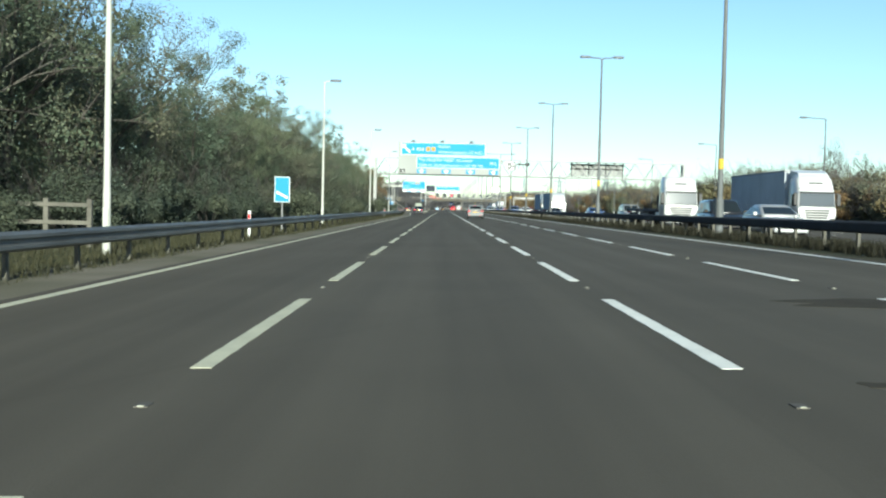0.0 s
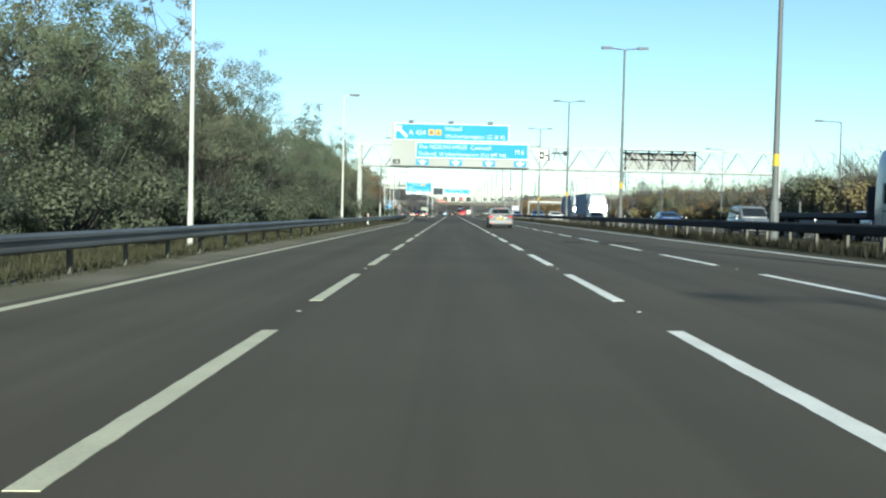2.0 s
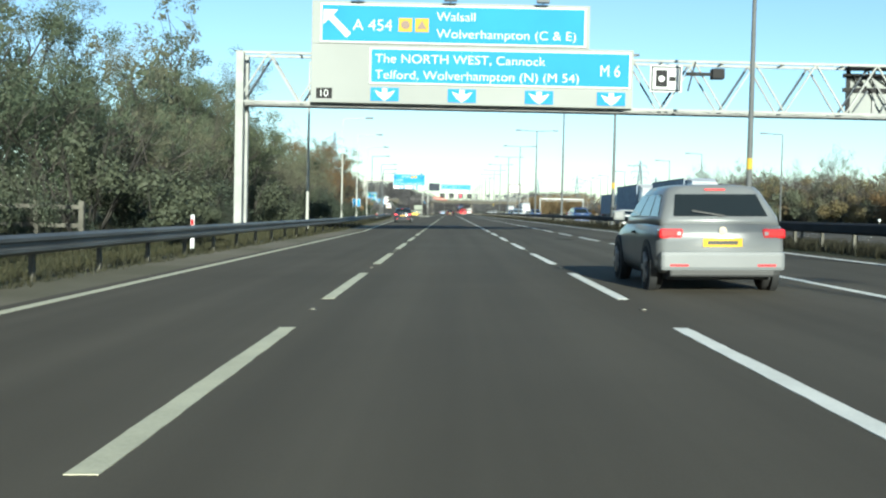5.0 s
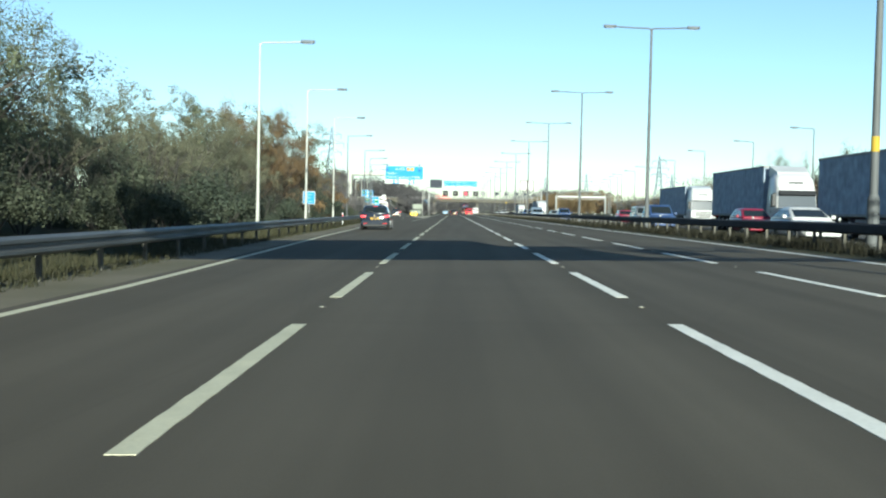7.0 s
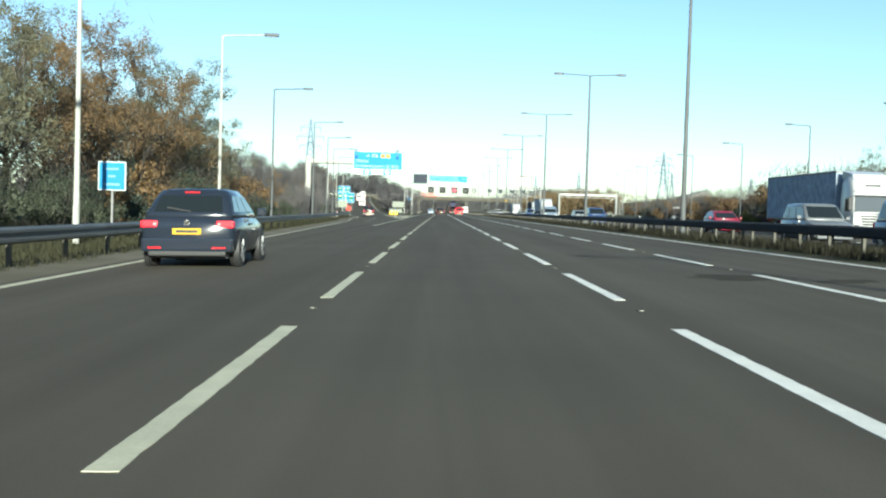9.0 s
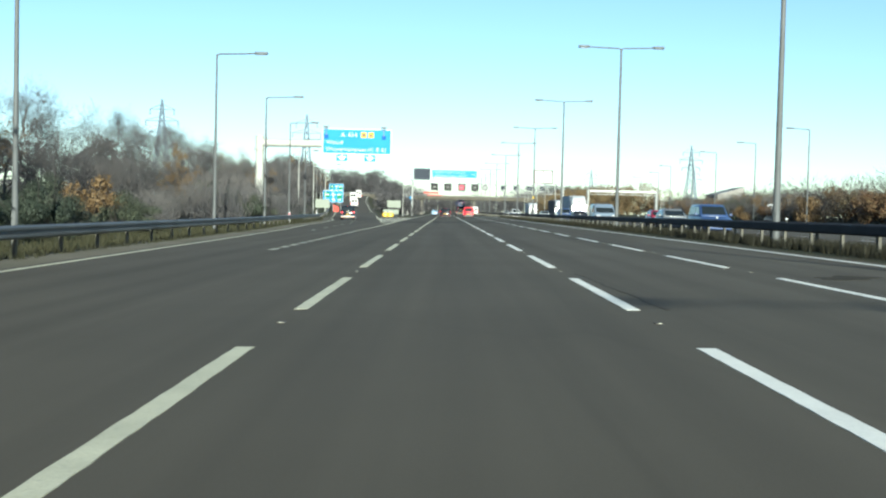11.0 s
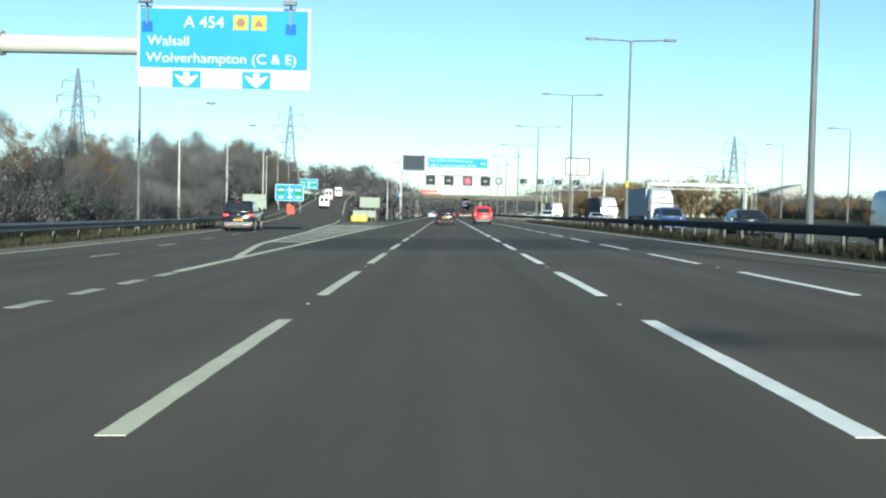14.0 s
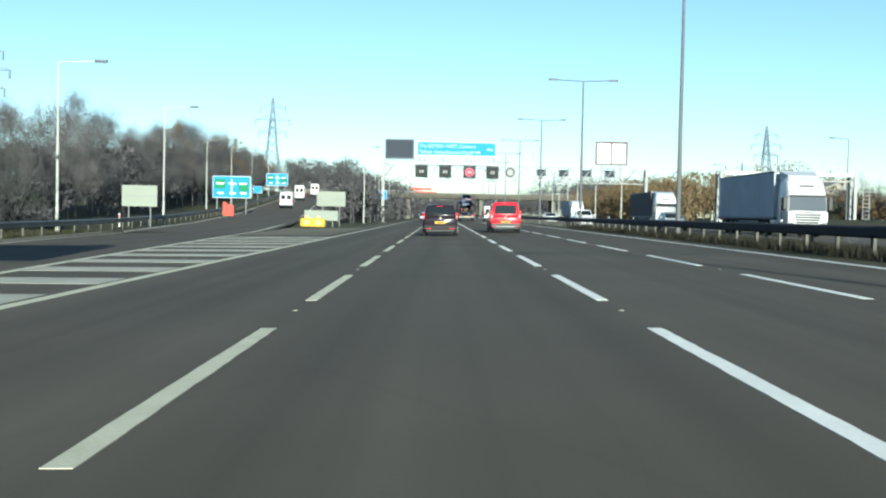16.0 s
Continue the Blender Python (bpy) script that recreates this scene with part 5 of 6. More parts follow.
# far verge beyond the oncoming carriageway
RIGHT_TOP = [(0, 5), (104, 5.6), (120, 6.8), (135, 7.4), (152, 6.6), (185, 5.6), (212, 5.0), (245, 7.4), (264, 7.2), (294, 6.6), (302, 7.2), (318, 5.6), (340, 5.0), (360, 4.4), (412, 4.0), (433, 3.6), (483, 4.6), (587, 7)]
y = 60.0
while y < 520:
    h = lerp_table(RIGHT_TOP, y)
    off = 0 if y < 380 else min(14, (y - 380) * 0.16)
    if not 262 < y < 283:
        plant(HEDGE[:2] + HEDGE[:2] + HEDGE[2:] + SH_GREEN[1:] if y > 250 else GOLD + GOLD + HEDGE[1:], 38.0 + off + plant_rng.uniform(-0.8, 1.2), y, h * plant_rng.uniform(0.6, 0.86), 3.0)
    plant(HEDGE if y > 250 else GOLD + GOLD + HEDGE[:1], 41.0 + off + (7.0 if 255 < y < 286 else 0.0) + plant_rng.uniform(-0.8, 1.2), y + 1.8, h * plant_rng.uniform(0.72, 1.0), 3.0)
    if plant_rng.random() < (0.6 if y < 310 else 0.25):
        plant(FAR, 44 + off + plant_rng.uniform(-1, 3), y + 1, h * plant_rng.uniform(0.68, 0.9))
    y += 5.6
for y, h in ((285, 4.6), (289, 3.4), (319, 2.6), (323, 2.3)):
    plant(YELLOW, 36.4, y, h, 3.0)


for src in GREEN + DEEP + FAR + AUTUMN + BARE + HEDGE + GOLD + YELLOW + SH_GREEN + SH_RED + SH_BARE:
    if src not in planted:
        for ob in list(src.children) + [src]:
            bpy.data.objects.remove(ob)


def woods(name, label, mat, spots, seed, per=150, size=0.34):
    """Far woodland as one mass of twig and leaf clumps with thin stems."""
    rng = random.Random(seed)
    mb = MB()
    for x, y, h in spots:
        z0 = ground_z(x, y)
        lumps = [(x + rng.gauss(0, h * 0.16), y + rng.gauss(0, h * 0.16), z0 + h * rng.uniform(0.15, 0.88), h * rng.uniform(0.10, 0.2)) for k in range(9)]
        leaf_cloud(mb, rng, lumps, per, size)
        mb.tube((x, y, z0 - 0.3), (x, y, z0 + h * 0.7), 0.12, 0.04, 4, False)
        for k in range(10):
            a = rng.uniform(0, math.tau)
            q = (x + math.cos(a) * h * 0.22, y + math.sin(a) * h * 0.22, z0 + h * rng.uniform(0.6, 1.05))
            mb.add([(x - 0.03, y, z0 + h * 0.35), (x + 0.03, y, z0 + h * 0.35), q], [(0, 1, 2)])
    tagged(part(name, mb, mat), label, "woodland", kind="stuff")


wr = random.Random(9)
spots = []
for k in range(150):
    y = wr.uniform(14, 640)
    spots.append((left_edge(y) - wr.uniform(15, 34), y, lerp_table(LEFT_TOP, y) * wr.uniform(0.7, 0.98)))
for k in range(70):
    y = wr.uniform(420, 650)
    spots.append((left_edge(y) - wr.uniform(8, 22), y, lerp_table(LEFT_TOP, y) * wr.uniform(0.6, 0.9)))
woods("left_woods", "deep belt of dark woodland behind the verge trees", M_LEAF2, [q for q in spots if q[1] < 250], 1, 420)
woods("left_far_woods", "bare brown woodland behind the slip road", M_TWIG, [q for q in spots if q[1] >= 250], 2, 300, 0.26)
spots = [(wr.uniform(44, 66) + max(0, (y - 380) * 0.14), y, lerp_table(RIGHT_TOP, y) * wr.uniform(0.7, 1.0)) for y in [wr.uniform(60, 640) for k in range(170)]]
spots += [(wr.uniform(33, 52), wr.uniform(500, 650), wr.uniform(6.0, 9.0)) for k in range(190)]
woods("right_woods", "olive and brown scrub behind the far verge", M_GOLD, [q for q in spots if q[1] < 260], 3, 300, 0.22)
woods("right_far_woods", "russet autumn scrub before the junction", M_HEDGE, [q for q in spots if q[1] >= 260], 5, 300, 0.22)
spots = [(wr.uniform(-60, -11) if k % 2 else wr.uniform(32, 80), wr.uniform(672, 860), wr.uniform(8, 14)) for k in range(300)]
spots += [(wr.uniform(-420, 460), wr.uniform(860, 1250), wr.uniform(6, 10)) for k in range(150)]
spots += [(wr.uniform(-24, 50), wr.uniform(870, 960), wr.uniform(9, 13)) for k in range(240)]
spots += [(wr.uniform(31, 62) + (y - 668) * 0.25, y, wr.uniform(9, 14)) for y in [wr.uniform(670, 800) for k in range(150)]]
spots += [(wr.uniform(-44, -11), wr.uniform(670, 760), wr.uniform(9, 13)) for k in range(70)]
for k in range(60):
    y = wr.uniform(500, 652)
    a, b = lerp_table(NOSE_EDGE, y) + 2.5, -9.5
    if b - a > 0.5:
        spots.append((wr.uniform(a, b), y, wr.uniform(4, 7)))
woods("distant_woods", "brown wooded banks around and beyond the junction bridge", M_TWIG, spots, 4, 330, 0.25)

# rough grass on the verges
def tufts(name, label, areas, count, seed, h=0.28, mat=M_BLADE, wb=0.011):
    rng = random.Random(seed)
    vs, fs = [], []
    for xa, xb, ya, yb, k in areas:
        for i in range(int(count * k)):
            y = rng.uniform(ya, yb)
            x = rng.uniform(xa, xb) + (left_edge(y) if xa < 0 and xa > -9 else 0)
            z = ground_z(x, y) if x < 9 else MEDIAN_Z + 0.05
            for j in range(4):
                a = rng.uniform(0, math.tau)
                hh, lean = h * rng.uniform(0.4, 1.3), rng.uniform(0.03, 0.16)
                dx, dy = math.cos(a), math.sin(a)
                px, py_ = x + rng.gauss(0, 0.06), y + rng.gauss(0, 0.06)
                o = len(vs)
                vs += [(px - dy * wb, py_ + dx * wb, z - 0.02), (px + dy * wb, py_ - dx * wb, z - 0.02), (px + dx * lean, py_ + dy * lean, z + hh)]
                fs.append((o, o + 1, o + 2))
    tagged(part(name, MB().add(vs, fs), mat), label, "grass", kind="stuff")


tufts("verge_grass", "tufts of rough grass under the crash barrier", [(-4.6, -1.35, 0, 420, 1.0)], 48000, 3, 0.16)
tufts("median_grass", "straw-coloured grass and weeds along the median", [(9.35, 12.1, 0, 440, 1.0)], 62000, 4, 0.25, M_WEED)

# ---- far things: junction bridge, pylons, warehouse ----
br = thing("overbridge", "low pale concrete junction bridge across the motorway", "bridge")
part("deck", MB().box(-40, 62, 655, 667, 5.5, 6.3, 0.1), M_BRIDGE, br)
part("edge_beam", MB().box(-40, 62, 654.6, 655.0, 6.0, 6.5, 0.05), M_BRIDGE, br)
part("parapet", MB().box(-40, 62, 655.1, 655.4, 6.3, 6.95, 0.05), M_BRIDGE, br)
part("railing", MB().bar((-40, 655.2, 7.35), (62, 655.2, 7.35), 0.08).bar((-40, 655.2, 7.15), (62, 655.2, 7.15), 0.05), M_GALV, br)
for px in (-9.5, 10.7, 30.8):
    for yy in (657, 661, 665):
        part("pier", MB().box(px - 0.5, px + 0.5, yy - 0.5, yy + 0.5, -0.4, 5.5, 0.08), M_CONC, br)
for px in (-40, 52):
    part("abutment", MB().box(px, px + 24 if px < 0 else px + 10, 655.5, 666.5, -0.5, 5.5, 0.1), M_CONC, br)
hb = thing("red_banner", "long red lettered board above the far bank", "sign board")
for k, (x0, x1, z) in enumerate(((-9.2, -3.2, 8.35), (-8.2, -1.8, 7.3))):
    part("panel", MB().box(x0, x1, 672, 672.2, z - 0.32, z + 0.32, 0.05), M_REDSIGN, hb)
part("post", MB().bar((-8.6, 672.3, 0), (-8.6, 672.3, 8.6), 0.2).bar((-3.4, 672.3, 0), (-3.4, 672.3, 8.6), 0.2), M_GALV, hb)


def pylon(x, y, h, z0=0.0):
    t = thing("pylon", "steel lattice electricity pylon toned blue-grey for haze", "pylon", "pylons on the horizon", m=Matrix.Translation((x, y, z0)))
    def half(z):
        f = z / h
        return h * (0.085 * (1 - f / 0.6) + 0.034 if f < 0.6 else 0.034 * (1 - (f - 0.6) / 0.4) + 0.004)
    b = MB()
    w = h * 0.005 + 0.08
    zs = [0, 0.14, 0.27, 0.38, 0.48, 0.56, 0.63, 0.70, 0.77, 0.84, 0.91, 1.0]
    for f0, f1 in zip(zs, zs[1:]):
        a, c = half(f0 * h), half(f1 * h)
        for s1, s2 in ((1, 1), (1, -1), (-1, 1), (-1, -1)):
            b.bar((s1 * a, s2 * a, f0 * h), (s1 * c, s2 * c, f1 * h), w)
        for s in (1, -1):
            b.bar((-a, s * a, f0 * h), (c, s * c, f1 * h), w * 0.6).bar((a, s * a, f0 * h), (-c, s * c, f1 * h), w * 0.6)
            b.bar((s * a, -a, f0 * h), (s * c, c, f1 * h), w * 0.6)
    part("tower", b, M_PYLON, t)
    for f, reach in ((0.70, 0.125), (0.805, 0.155), (0.91, 0.115)):
        arm = MB()
        for s in (1, -1):
            arm.bar((0, 0, f * h), (s * reach * h, 0, f * h), w).bar((0, 0, f * h + h * 0.045), (s * reach * h, 0, f * h), w * 0.7)
            arm.bar((s * reach * h * 0.96, 0, f * h), (s * reach * h * 0.96, 0, f * h - h * 0.05), w * 1.2)
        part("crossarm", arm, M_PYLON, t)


pylon(105.3, 710, 32)
pylon(-80.3, 545, 30.5)
pylon(-86, 903, 58)
pylon(125, 1180, 40)
pylon(92, 1250, 38)
pylon(150, 900, 30)
pylon(230, 1000, 32)
wh = thing("warehouse", "white warehouse with a sloping dark roof beyond the trees", "building")
part("wall", MB().box(107.5, 118.0, 671, 691, 0, 9.2), M_CLADDING, wh)
part("upper_wall", MB().hexa([(107.5, 671, 9.2), (118.0, 671, 9.2), (118.0, 691, 9.2), (107.5, 691, 9.2), (107.5, 671, 10.4), (118.0, 671, 13.3), (118.0, 691, 13.3), (107.5, 691, 10.4)]), M_CLADDING, wh)
part("roof", MB().hexa([(107.2, 670.6, 10.32), (118.6, 670.6, 13.46), (118.6, 692, 13.46), (107.2, 692, 10.32), (107.2, 670.6, 10.52), (118.6, 670.6, 13.66), (118.6, 692, 13.66), (107.2, 692, 10.52)]), M_GALV, wh)
for k in range(4):
    part("window", MB().box(108.4 + 2.4 * k, 110.2 + 2.4 * k, 670.9, 671.0, 6.0, 7.6), M_GLASS, wh)
part("annexe", MB().box(99.5, 107.4, 673, 690, 0, 8.4, 0.05), M_BROWNDISC, wh, "low brown brick annexe")

# ---- vehicles ----
def wheel(parent, x, y, r, w, s, rim=M_RIM):
    """A wheel with a rounded tyre and a spoked rim; s is the side that faces outwards."""
    prof = [(-0.5, 0.72), (-0.5, 0.9), (-0.36, 1.0), (0.36, 1.0), (0.5, 0.9), (0.5, 0.72)]
    n = 20
    rings = [[(x + u * w, y + rr * r * math.cos(k * math.tau / n), r + rr * r * math.sin(k * math.tau / n)) for u, rr in prof] for k in range(n + 1)]
    t = MB().loft(rings, closed=False, caps=False)
    wh_ = part("wheel", t, M_TYRE, parent)
    ri = MB().tube((x + s * w * 0.25, y, r), (x + s * w * 0.44, y, r), r * 0.72, r * 0.70, n)
    for k in range(5):
        a = math.tau * k / 5
        ri.bar((x + s * w * 0.48, y, r), (x + s * w * 0.48, y + 0.66 * r * math.cos(a), r + 0.66 * r * math.sin(a)), 0.035, 0.07)
    part("rim", ri, rim, wh_)


def rounded_ring(hw, y0, y1, z, c):
    c = min(c, hw * 0.6, (y1 - y0) * 0.4)
    return [(-hw, y0 + c, z), (-hw + c * 0.35, y0 + c * 0.3, z), (-hw + c, y0, z), (hw - c, y0, z), (hw - c * 0.35, y0 + c * 0.3, z), (hw, y0 + c, z), (hw, y1 - c, z), (hw - c * 0.35, y1 - c * 0.3, z), (hw - c, y1, z), (-hw + c, y1, z), (-hw + c * 0.35, y1 - c * 0.3, z), (-hw, y1 - c, z)]


def pane(parent, name, p, mat=M_GLASS, off=0.012):
    """A glass sheet through four corners, set a little proud along its normal."""
    p = [Vector(q) for q in p]
    n = (p[1] - p[0]).cross(p[3] - p[0]).normalized() * off
    return part(name, MB().hexa([q - n * 0.6 for q in p] + [q + n for q in p]), mat, parent)


def mix3(a, b, f):
    return tuple(x + (y - x) * f for x, y in zip(a, b))


def panel_between(parent, name, lo, hi, f0, f1, g0, g1, mat=M_GLASS, off=0.012):
    """A pane on the face between the edges lo and hi (each two points); f runs along them and g from lo to hi."""
    def at(f, g):
        return mix3(mix3(lo[0], lo[1], f), mix3(hi[0], hi[1], f), g)
    return pane(parent, name, [at(f0, g0), at(f1, g0), at(f1, g1), at(f0, g1)], mat, off)


def car(label, mat, L=4.2, W=1.78, H=1.48, belt=0.93, tail=0.45, nose=0.30, roof_in=0.55, category="car", group="", lit=False, rails=False, chrome=False, canopy=False, cladding=False, tall_lamps=False, lamp_in=0.80, lamp_z=(-0.34, 0.30), square=0.0):
    """A car at the origin: rear bumper at y = 0, front at y = L."""
    o = thing("car" if category == "car" else category.replace(" ", "_"), label, category, group)
    w = W / 2
    hood = 1.0 - nose
    st = [(0.0, 0.86, 0.42, belt * 0.84), (0.05, 0.93, 0.33, belt * 0.96), (0.22, 0.985, 0.26, belt), (L * 0.3, 1, 0.22, belt), (L * 0.6, 1, 0.22, belt * 0.985), (L * hood, 0.99, 0.22, belt * 0.97),
          (L * (hood + 0.12), 0.97, 0.23, belt * 0.90), (L - 0.22, 0.93, 0.24, belt * 0.80), (L - 0.06, 0.86, 0.28, belt * 0.70), (L, 0.78, 0.36, belt * 0.60)]
    rings = []
    for y, k, zb, zt in st:
        a = w * k
        half = [(0.86 * a, zb), (0.965 * a, zb + 0.09), (1.0 * a, zb + 0.42 * (zt - zb)), (0.995 * a, zb + 0.68 * (zt - zb)), (0.965 * a, zt - 0.05), (0.90 * a, zt), (0.45 * a, zt + 0.02)]
        rings.append([(x, y, z) for x, z in half] + [(-x, y, z) for x, z in reversed(half)])
    me = MB().loft(rings).mesh("body", mat)
    recalc(me)
    body = part("body", me, mat, o)
    # upper body: stacked rings from the belt to the roof
    y0, y1 = 0.10, L * hood + 0.05
    lv = [(0.925 * w, y0, y1, belt - 0.03, 0.10), (0.90 * w, y0 + 0.06 * tail, y1 - 0.10 * roof_in * 2, belt + 0.08, 0.12),
          ((0.77 + 0.11 * square) * w, y0 + tail * 0.86, y1 - roof_in * 1.45, H - 0.11, 0.18), ((0.70 + 0.14 * square) * w, y0 + tail * 0.97, y1 - roof_in * 1.65, H - 0.03, 0.22), ((0.52 + 0.20 * square) * w, y0 + tail + 0.14, y1 - roof_in * 1.95, H, 0.3)]
    me = MB().loft([rounded_ring(h, a, b, z, c) for h, a, b, z, c in lv]).mesh("cabin", mat)
    recalc(me)
    cab = part("cabin", me, mat, o)
    (h1, a1, b1, z1, _), (h2, a2, b2, z2, _) = lv[1], lv[2]
    panel_between(cab, "rear_window", ((-h1, a1, z1), (h1, a1, z1)), ((-h2, a2, z2), (h2, a2, z2)), 0.10, 0.90, 0.04, 0.90)
    panel_between(cab, "windscreen", ((h1, b1, z1), (-h1, b1, z1)), ((h2, b2, z2), (-h2, b2, z2)), 0.07, 0.93, 0.02, 0.95)
    for s in (1, -1):
        lo, hi = ((s * h1, a1 + 0.1, z1), (s * h1, b1 - 0.1, z1)), ((s * h2, a2 + 0.1, z2), (s * h2, b2 - 0.1, z2))
        if s < 0:
            lo, hi = lo[::-1], hi[::-1]
        cuts = ((0.05, 0.27), (0.30, 0.60), (0.63, 0.96)) if s > 0 else ((0.04, 0.37), (0.40, 0.70), (0.73, 0.95))
        for f0, f1 in cuts:
            panel_between(cab, "side_window", lo, hi, f0, f1, 0.03, 0.90)
        mi = part("mirror", MB().box(min(s * (w + 0.02), s * (w + 0.20)), max(s * (w + 0.02), s * (w + 0.20)), y1 - roof_in * 0.9, y1 - roof_in * 0.9 + 0.12, belt + 0.02, belt + 0.17, 0.03), mat if not cladding else M_TRIM, o)
        part("handle", MB().box(min(s * w * 0.99, s * w * 1.02), max(s * w * 0.99, s * w * 1.02), L * 0.42, L * 0.42 + 0.2, belt - 0.16, belt - 0.12, 0.008), M_TRIM if not chrome else M_CHROME, o)
        if rails:
            part("roof_rail", MB().bar((s * (0.68 + 0.12 * square) * w, y0 + tail + 0.1, H + 0.03), (s * (0.68 + 0.12 * square) * w, y1 - roof_in * 1.8, H + 0.03), 0.035, 0.05).bar((s * (0.68 + 0.12 * square) * w, y0 + tail + 0.2, H - 0.06), (s * (0.68 + 0.12 * square) * w, y0 + tail + 0.2, H + 0.03), 0.05).bar((s * (0.68 + 0.12 * square) * w, y1 - roof_in * 1.9, H - 0.06), (s * (0.68 + 0.12 * square) * w, y1 - roof_in * 1.9, H + 0.03), 0.05), M_TRIM, o)
        # lamps
        if tall_lamps:
            t = MB().box(min(s * w * lamp_in, s * w * 0.985), max(s * w * lamp_in, s * w * 0.985), -0.015, 0.26, belt + lamp_z[0], belt + lamp_z[1], 0.03)
        else:
            t = MB().box(min(s * w * 0.60, s * w * 0.955), max(s * w * 0.60, s * w * 0.955), -0.005, 0.22, belt - 0.20, belt - 0.07, 0.03)
        tl = part("tail_light", t, M_TAILLIT if lit else M_TAIL, o, "red tail light")
        if tall_lamps:
            part("reverse_lens", MB().box(min(s * w * (lamp_in + 0.03), s * w * 0.95), max(s * w * (lamp_in + 0.03), s * w * 0.95), -0.022, 0.0, belt - 0.12, belt + 0.03, 0.006), M_CLEAR, tl)
        else:
            part("reverse_lens", MB().box(min(s * w * 0.63, s * w * 0.69), max(s * w * 0.63, s * w * 0.69), -0.012, 0.01, belt - 0.16, belt - 0.11, 0.006), M_CLEAR, tl)
        part("headlight", MB().box(min(s * w * 0.50, s * w * 0.86), max(s * w * 0.50, s * w * 0.86), L - 0.24, L - 0.035, belt * 0.66, belt * 0.80, 0.04), M_CLEAR, o)
        part("rear_reflector", MB().box(min(s * w * 0.52, s * w * 0.80), max(s * w * 0.52, s * w * 0.80), -0.045, 0.02, 0.36, 0.39, 0.006), M_TAIL, o)
        for wy in (L * 0.185, L * 0.805):
            part("wheel_arch", MB().tube((s * w * 0.90, wy, 0.33), (s * w * 1.006, wy, 0.33), 0.385, 0.375, 20), M_TRIM, o)
            wheel(o, s * w * 0.90, wy, 0.315, 0.21, s)
    part("rear_bumper", MB().box(-w * 0.94, w * 0.94, -0.04, 0.25, 0.30, 0.56, 0.05), M_CHROME if chrome else (M_TRIM if cladding else mat), o)
    part("rear_valance", MB().box(-w * 0.8, w * 0.8, -0.02, 0.2, 0.22, 0.33, 0.03), M_TRIM, o)
    part("front_bumper", MB().box(-w * 0.80, w * 0.80, L - 0.22, L + 0.03, 0.24, 0.46, 0.06), M_TRIM if cladding else mat, o)
    part("grille", MB().box(-w * 0.46, w * 0.46, L - 0.1, L + 0.012, belt * 0.52, belt * 0.66, 0.02), M_TRIM, o)
    if cladding:
        part("bumper_strip", MB().box(-w * 0.62, w * 0.62, -0.06, -0.03, 0.33, 0.39, 0.01), M_GALV, o, "silver bumper strip")
        part("handle_bar", MB().box(-0.5, 0.5, -0.03, 0.06, belt - 0.31, belt - 0.24, 0.015), M_TRIM, o)
    pz = 0.62 if not cladding else belt - 0.44
    pl = part("number_plate", MB().box(-0.26, 0.26, -0.015 if not chrome else -0.055, 0.03, pz, pz + 0.11, 0.005), M_PLATEY, o, "yellow rear number plate")
    part("plate_bar", MB().box(-0.2, 0.2, -0.019 if not chrome else -0.059, -0.013, pz + 0.03, pz + 0.08), M_TRIM, pl)
    fp = part("front_plate", MB().box(-0.26, 0.26, L + 0.012, L + 0.04, 0.40, 0.51, 0.005), M_WHITE, o)
    part("plate_bar", MB().box(-0.2, 0.2, L + 0.036, L + 0.044, 0.43, 0.48), M_TRIM, fp)
    part("badge", MB().tube((0, 0.0 + 0.02, belt - 0.10), (0, -0.012, belt - 0.10), 0.055, n=14), M_CHROME, o)
    part("brake_light", MB().box(-0.14, 0.14, y0 + tail * 0.9 - 0.02, y0 + tail * 0.9 + 0.08, H - 0.085, H - 0.06, 0.006), M_TAIL, o)
    part("rear_wiper", MB().bar((0.05, a1 - 0.02, z1 + 0.02), (-0.38, a1 + 0.01, z1 + 0.09), 0.02), M_TRIM, o)
    part("underbody", MB().box(-w * 0.8, w * 0.8, 0.2, L - 0.3, 0.17, 0.27, 0.02), M_TRIM, o)
    return o


P_RED = paint("metallic_red_paint", (0.55, 0.012, 0.025))
P_NAVY = paint("dark_blue_grey_paint", (0.015, 0.020, 0.030), 0.18)
P_BLACK = paint("black_metallic_paint", (0.011, 0.012, 0.015), 0.18)
P_PLUM = paint("dark_brown_metallic_paint", (0.016, 0.012, 0.015), 0.18)
P_SILVER = paint("silver_metallic_paint", (0.2816, 0.2904, 0.2992), metal=0.3)
P_MIDSILVER = paint("grey_silver_paint", (0.132, 0.1408, 0.1452), metal=0.0)
P_WHITE = paint("white_gloss_paint", (0.387, 0.396, 0.4005), metal=0.0)
P_BLUE = paint("blue_metallic_paint", (0.026, 0.052, 0.13))
P_MAROON = paint("maroon_paint", (0.17, 0.010, 0.028))
P_VANBLUE = paint("blue_grey_van_paint", (0.13, 0.17, 0.22))
P_GREY = paint("mid_grey_paint", (0.12, 0.13, 0.14))
P_PALEBLUE = paint("pale_blue_paint", (0.22, 0.34, 0.46))
M_CURTAIN = material("grey_blue_curtain", (0.2125, 0.2635, 0.3315), rough=0.7, var=0.3, scale=0.5, bump=0.5, bscale=1.2)
M_BOXGREY = material("pale_grey_trailer_panel", (0.34, 0.374, 0.408), spec=0.2, rough=0.7, var=0.1, scale=2.0)
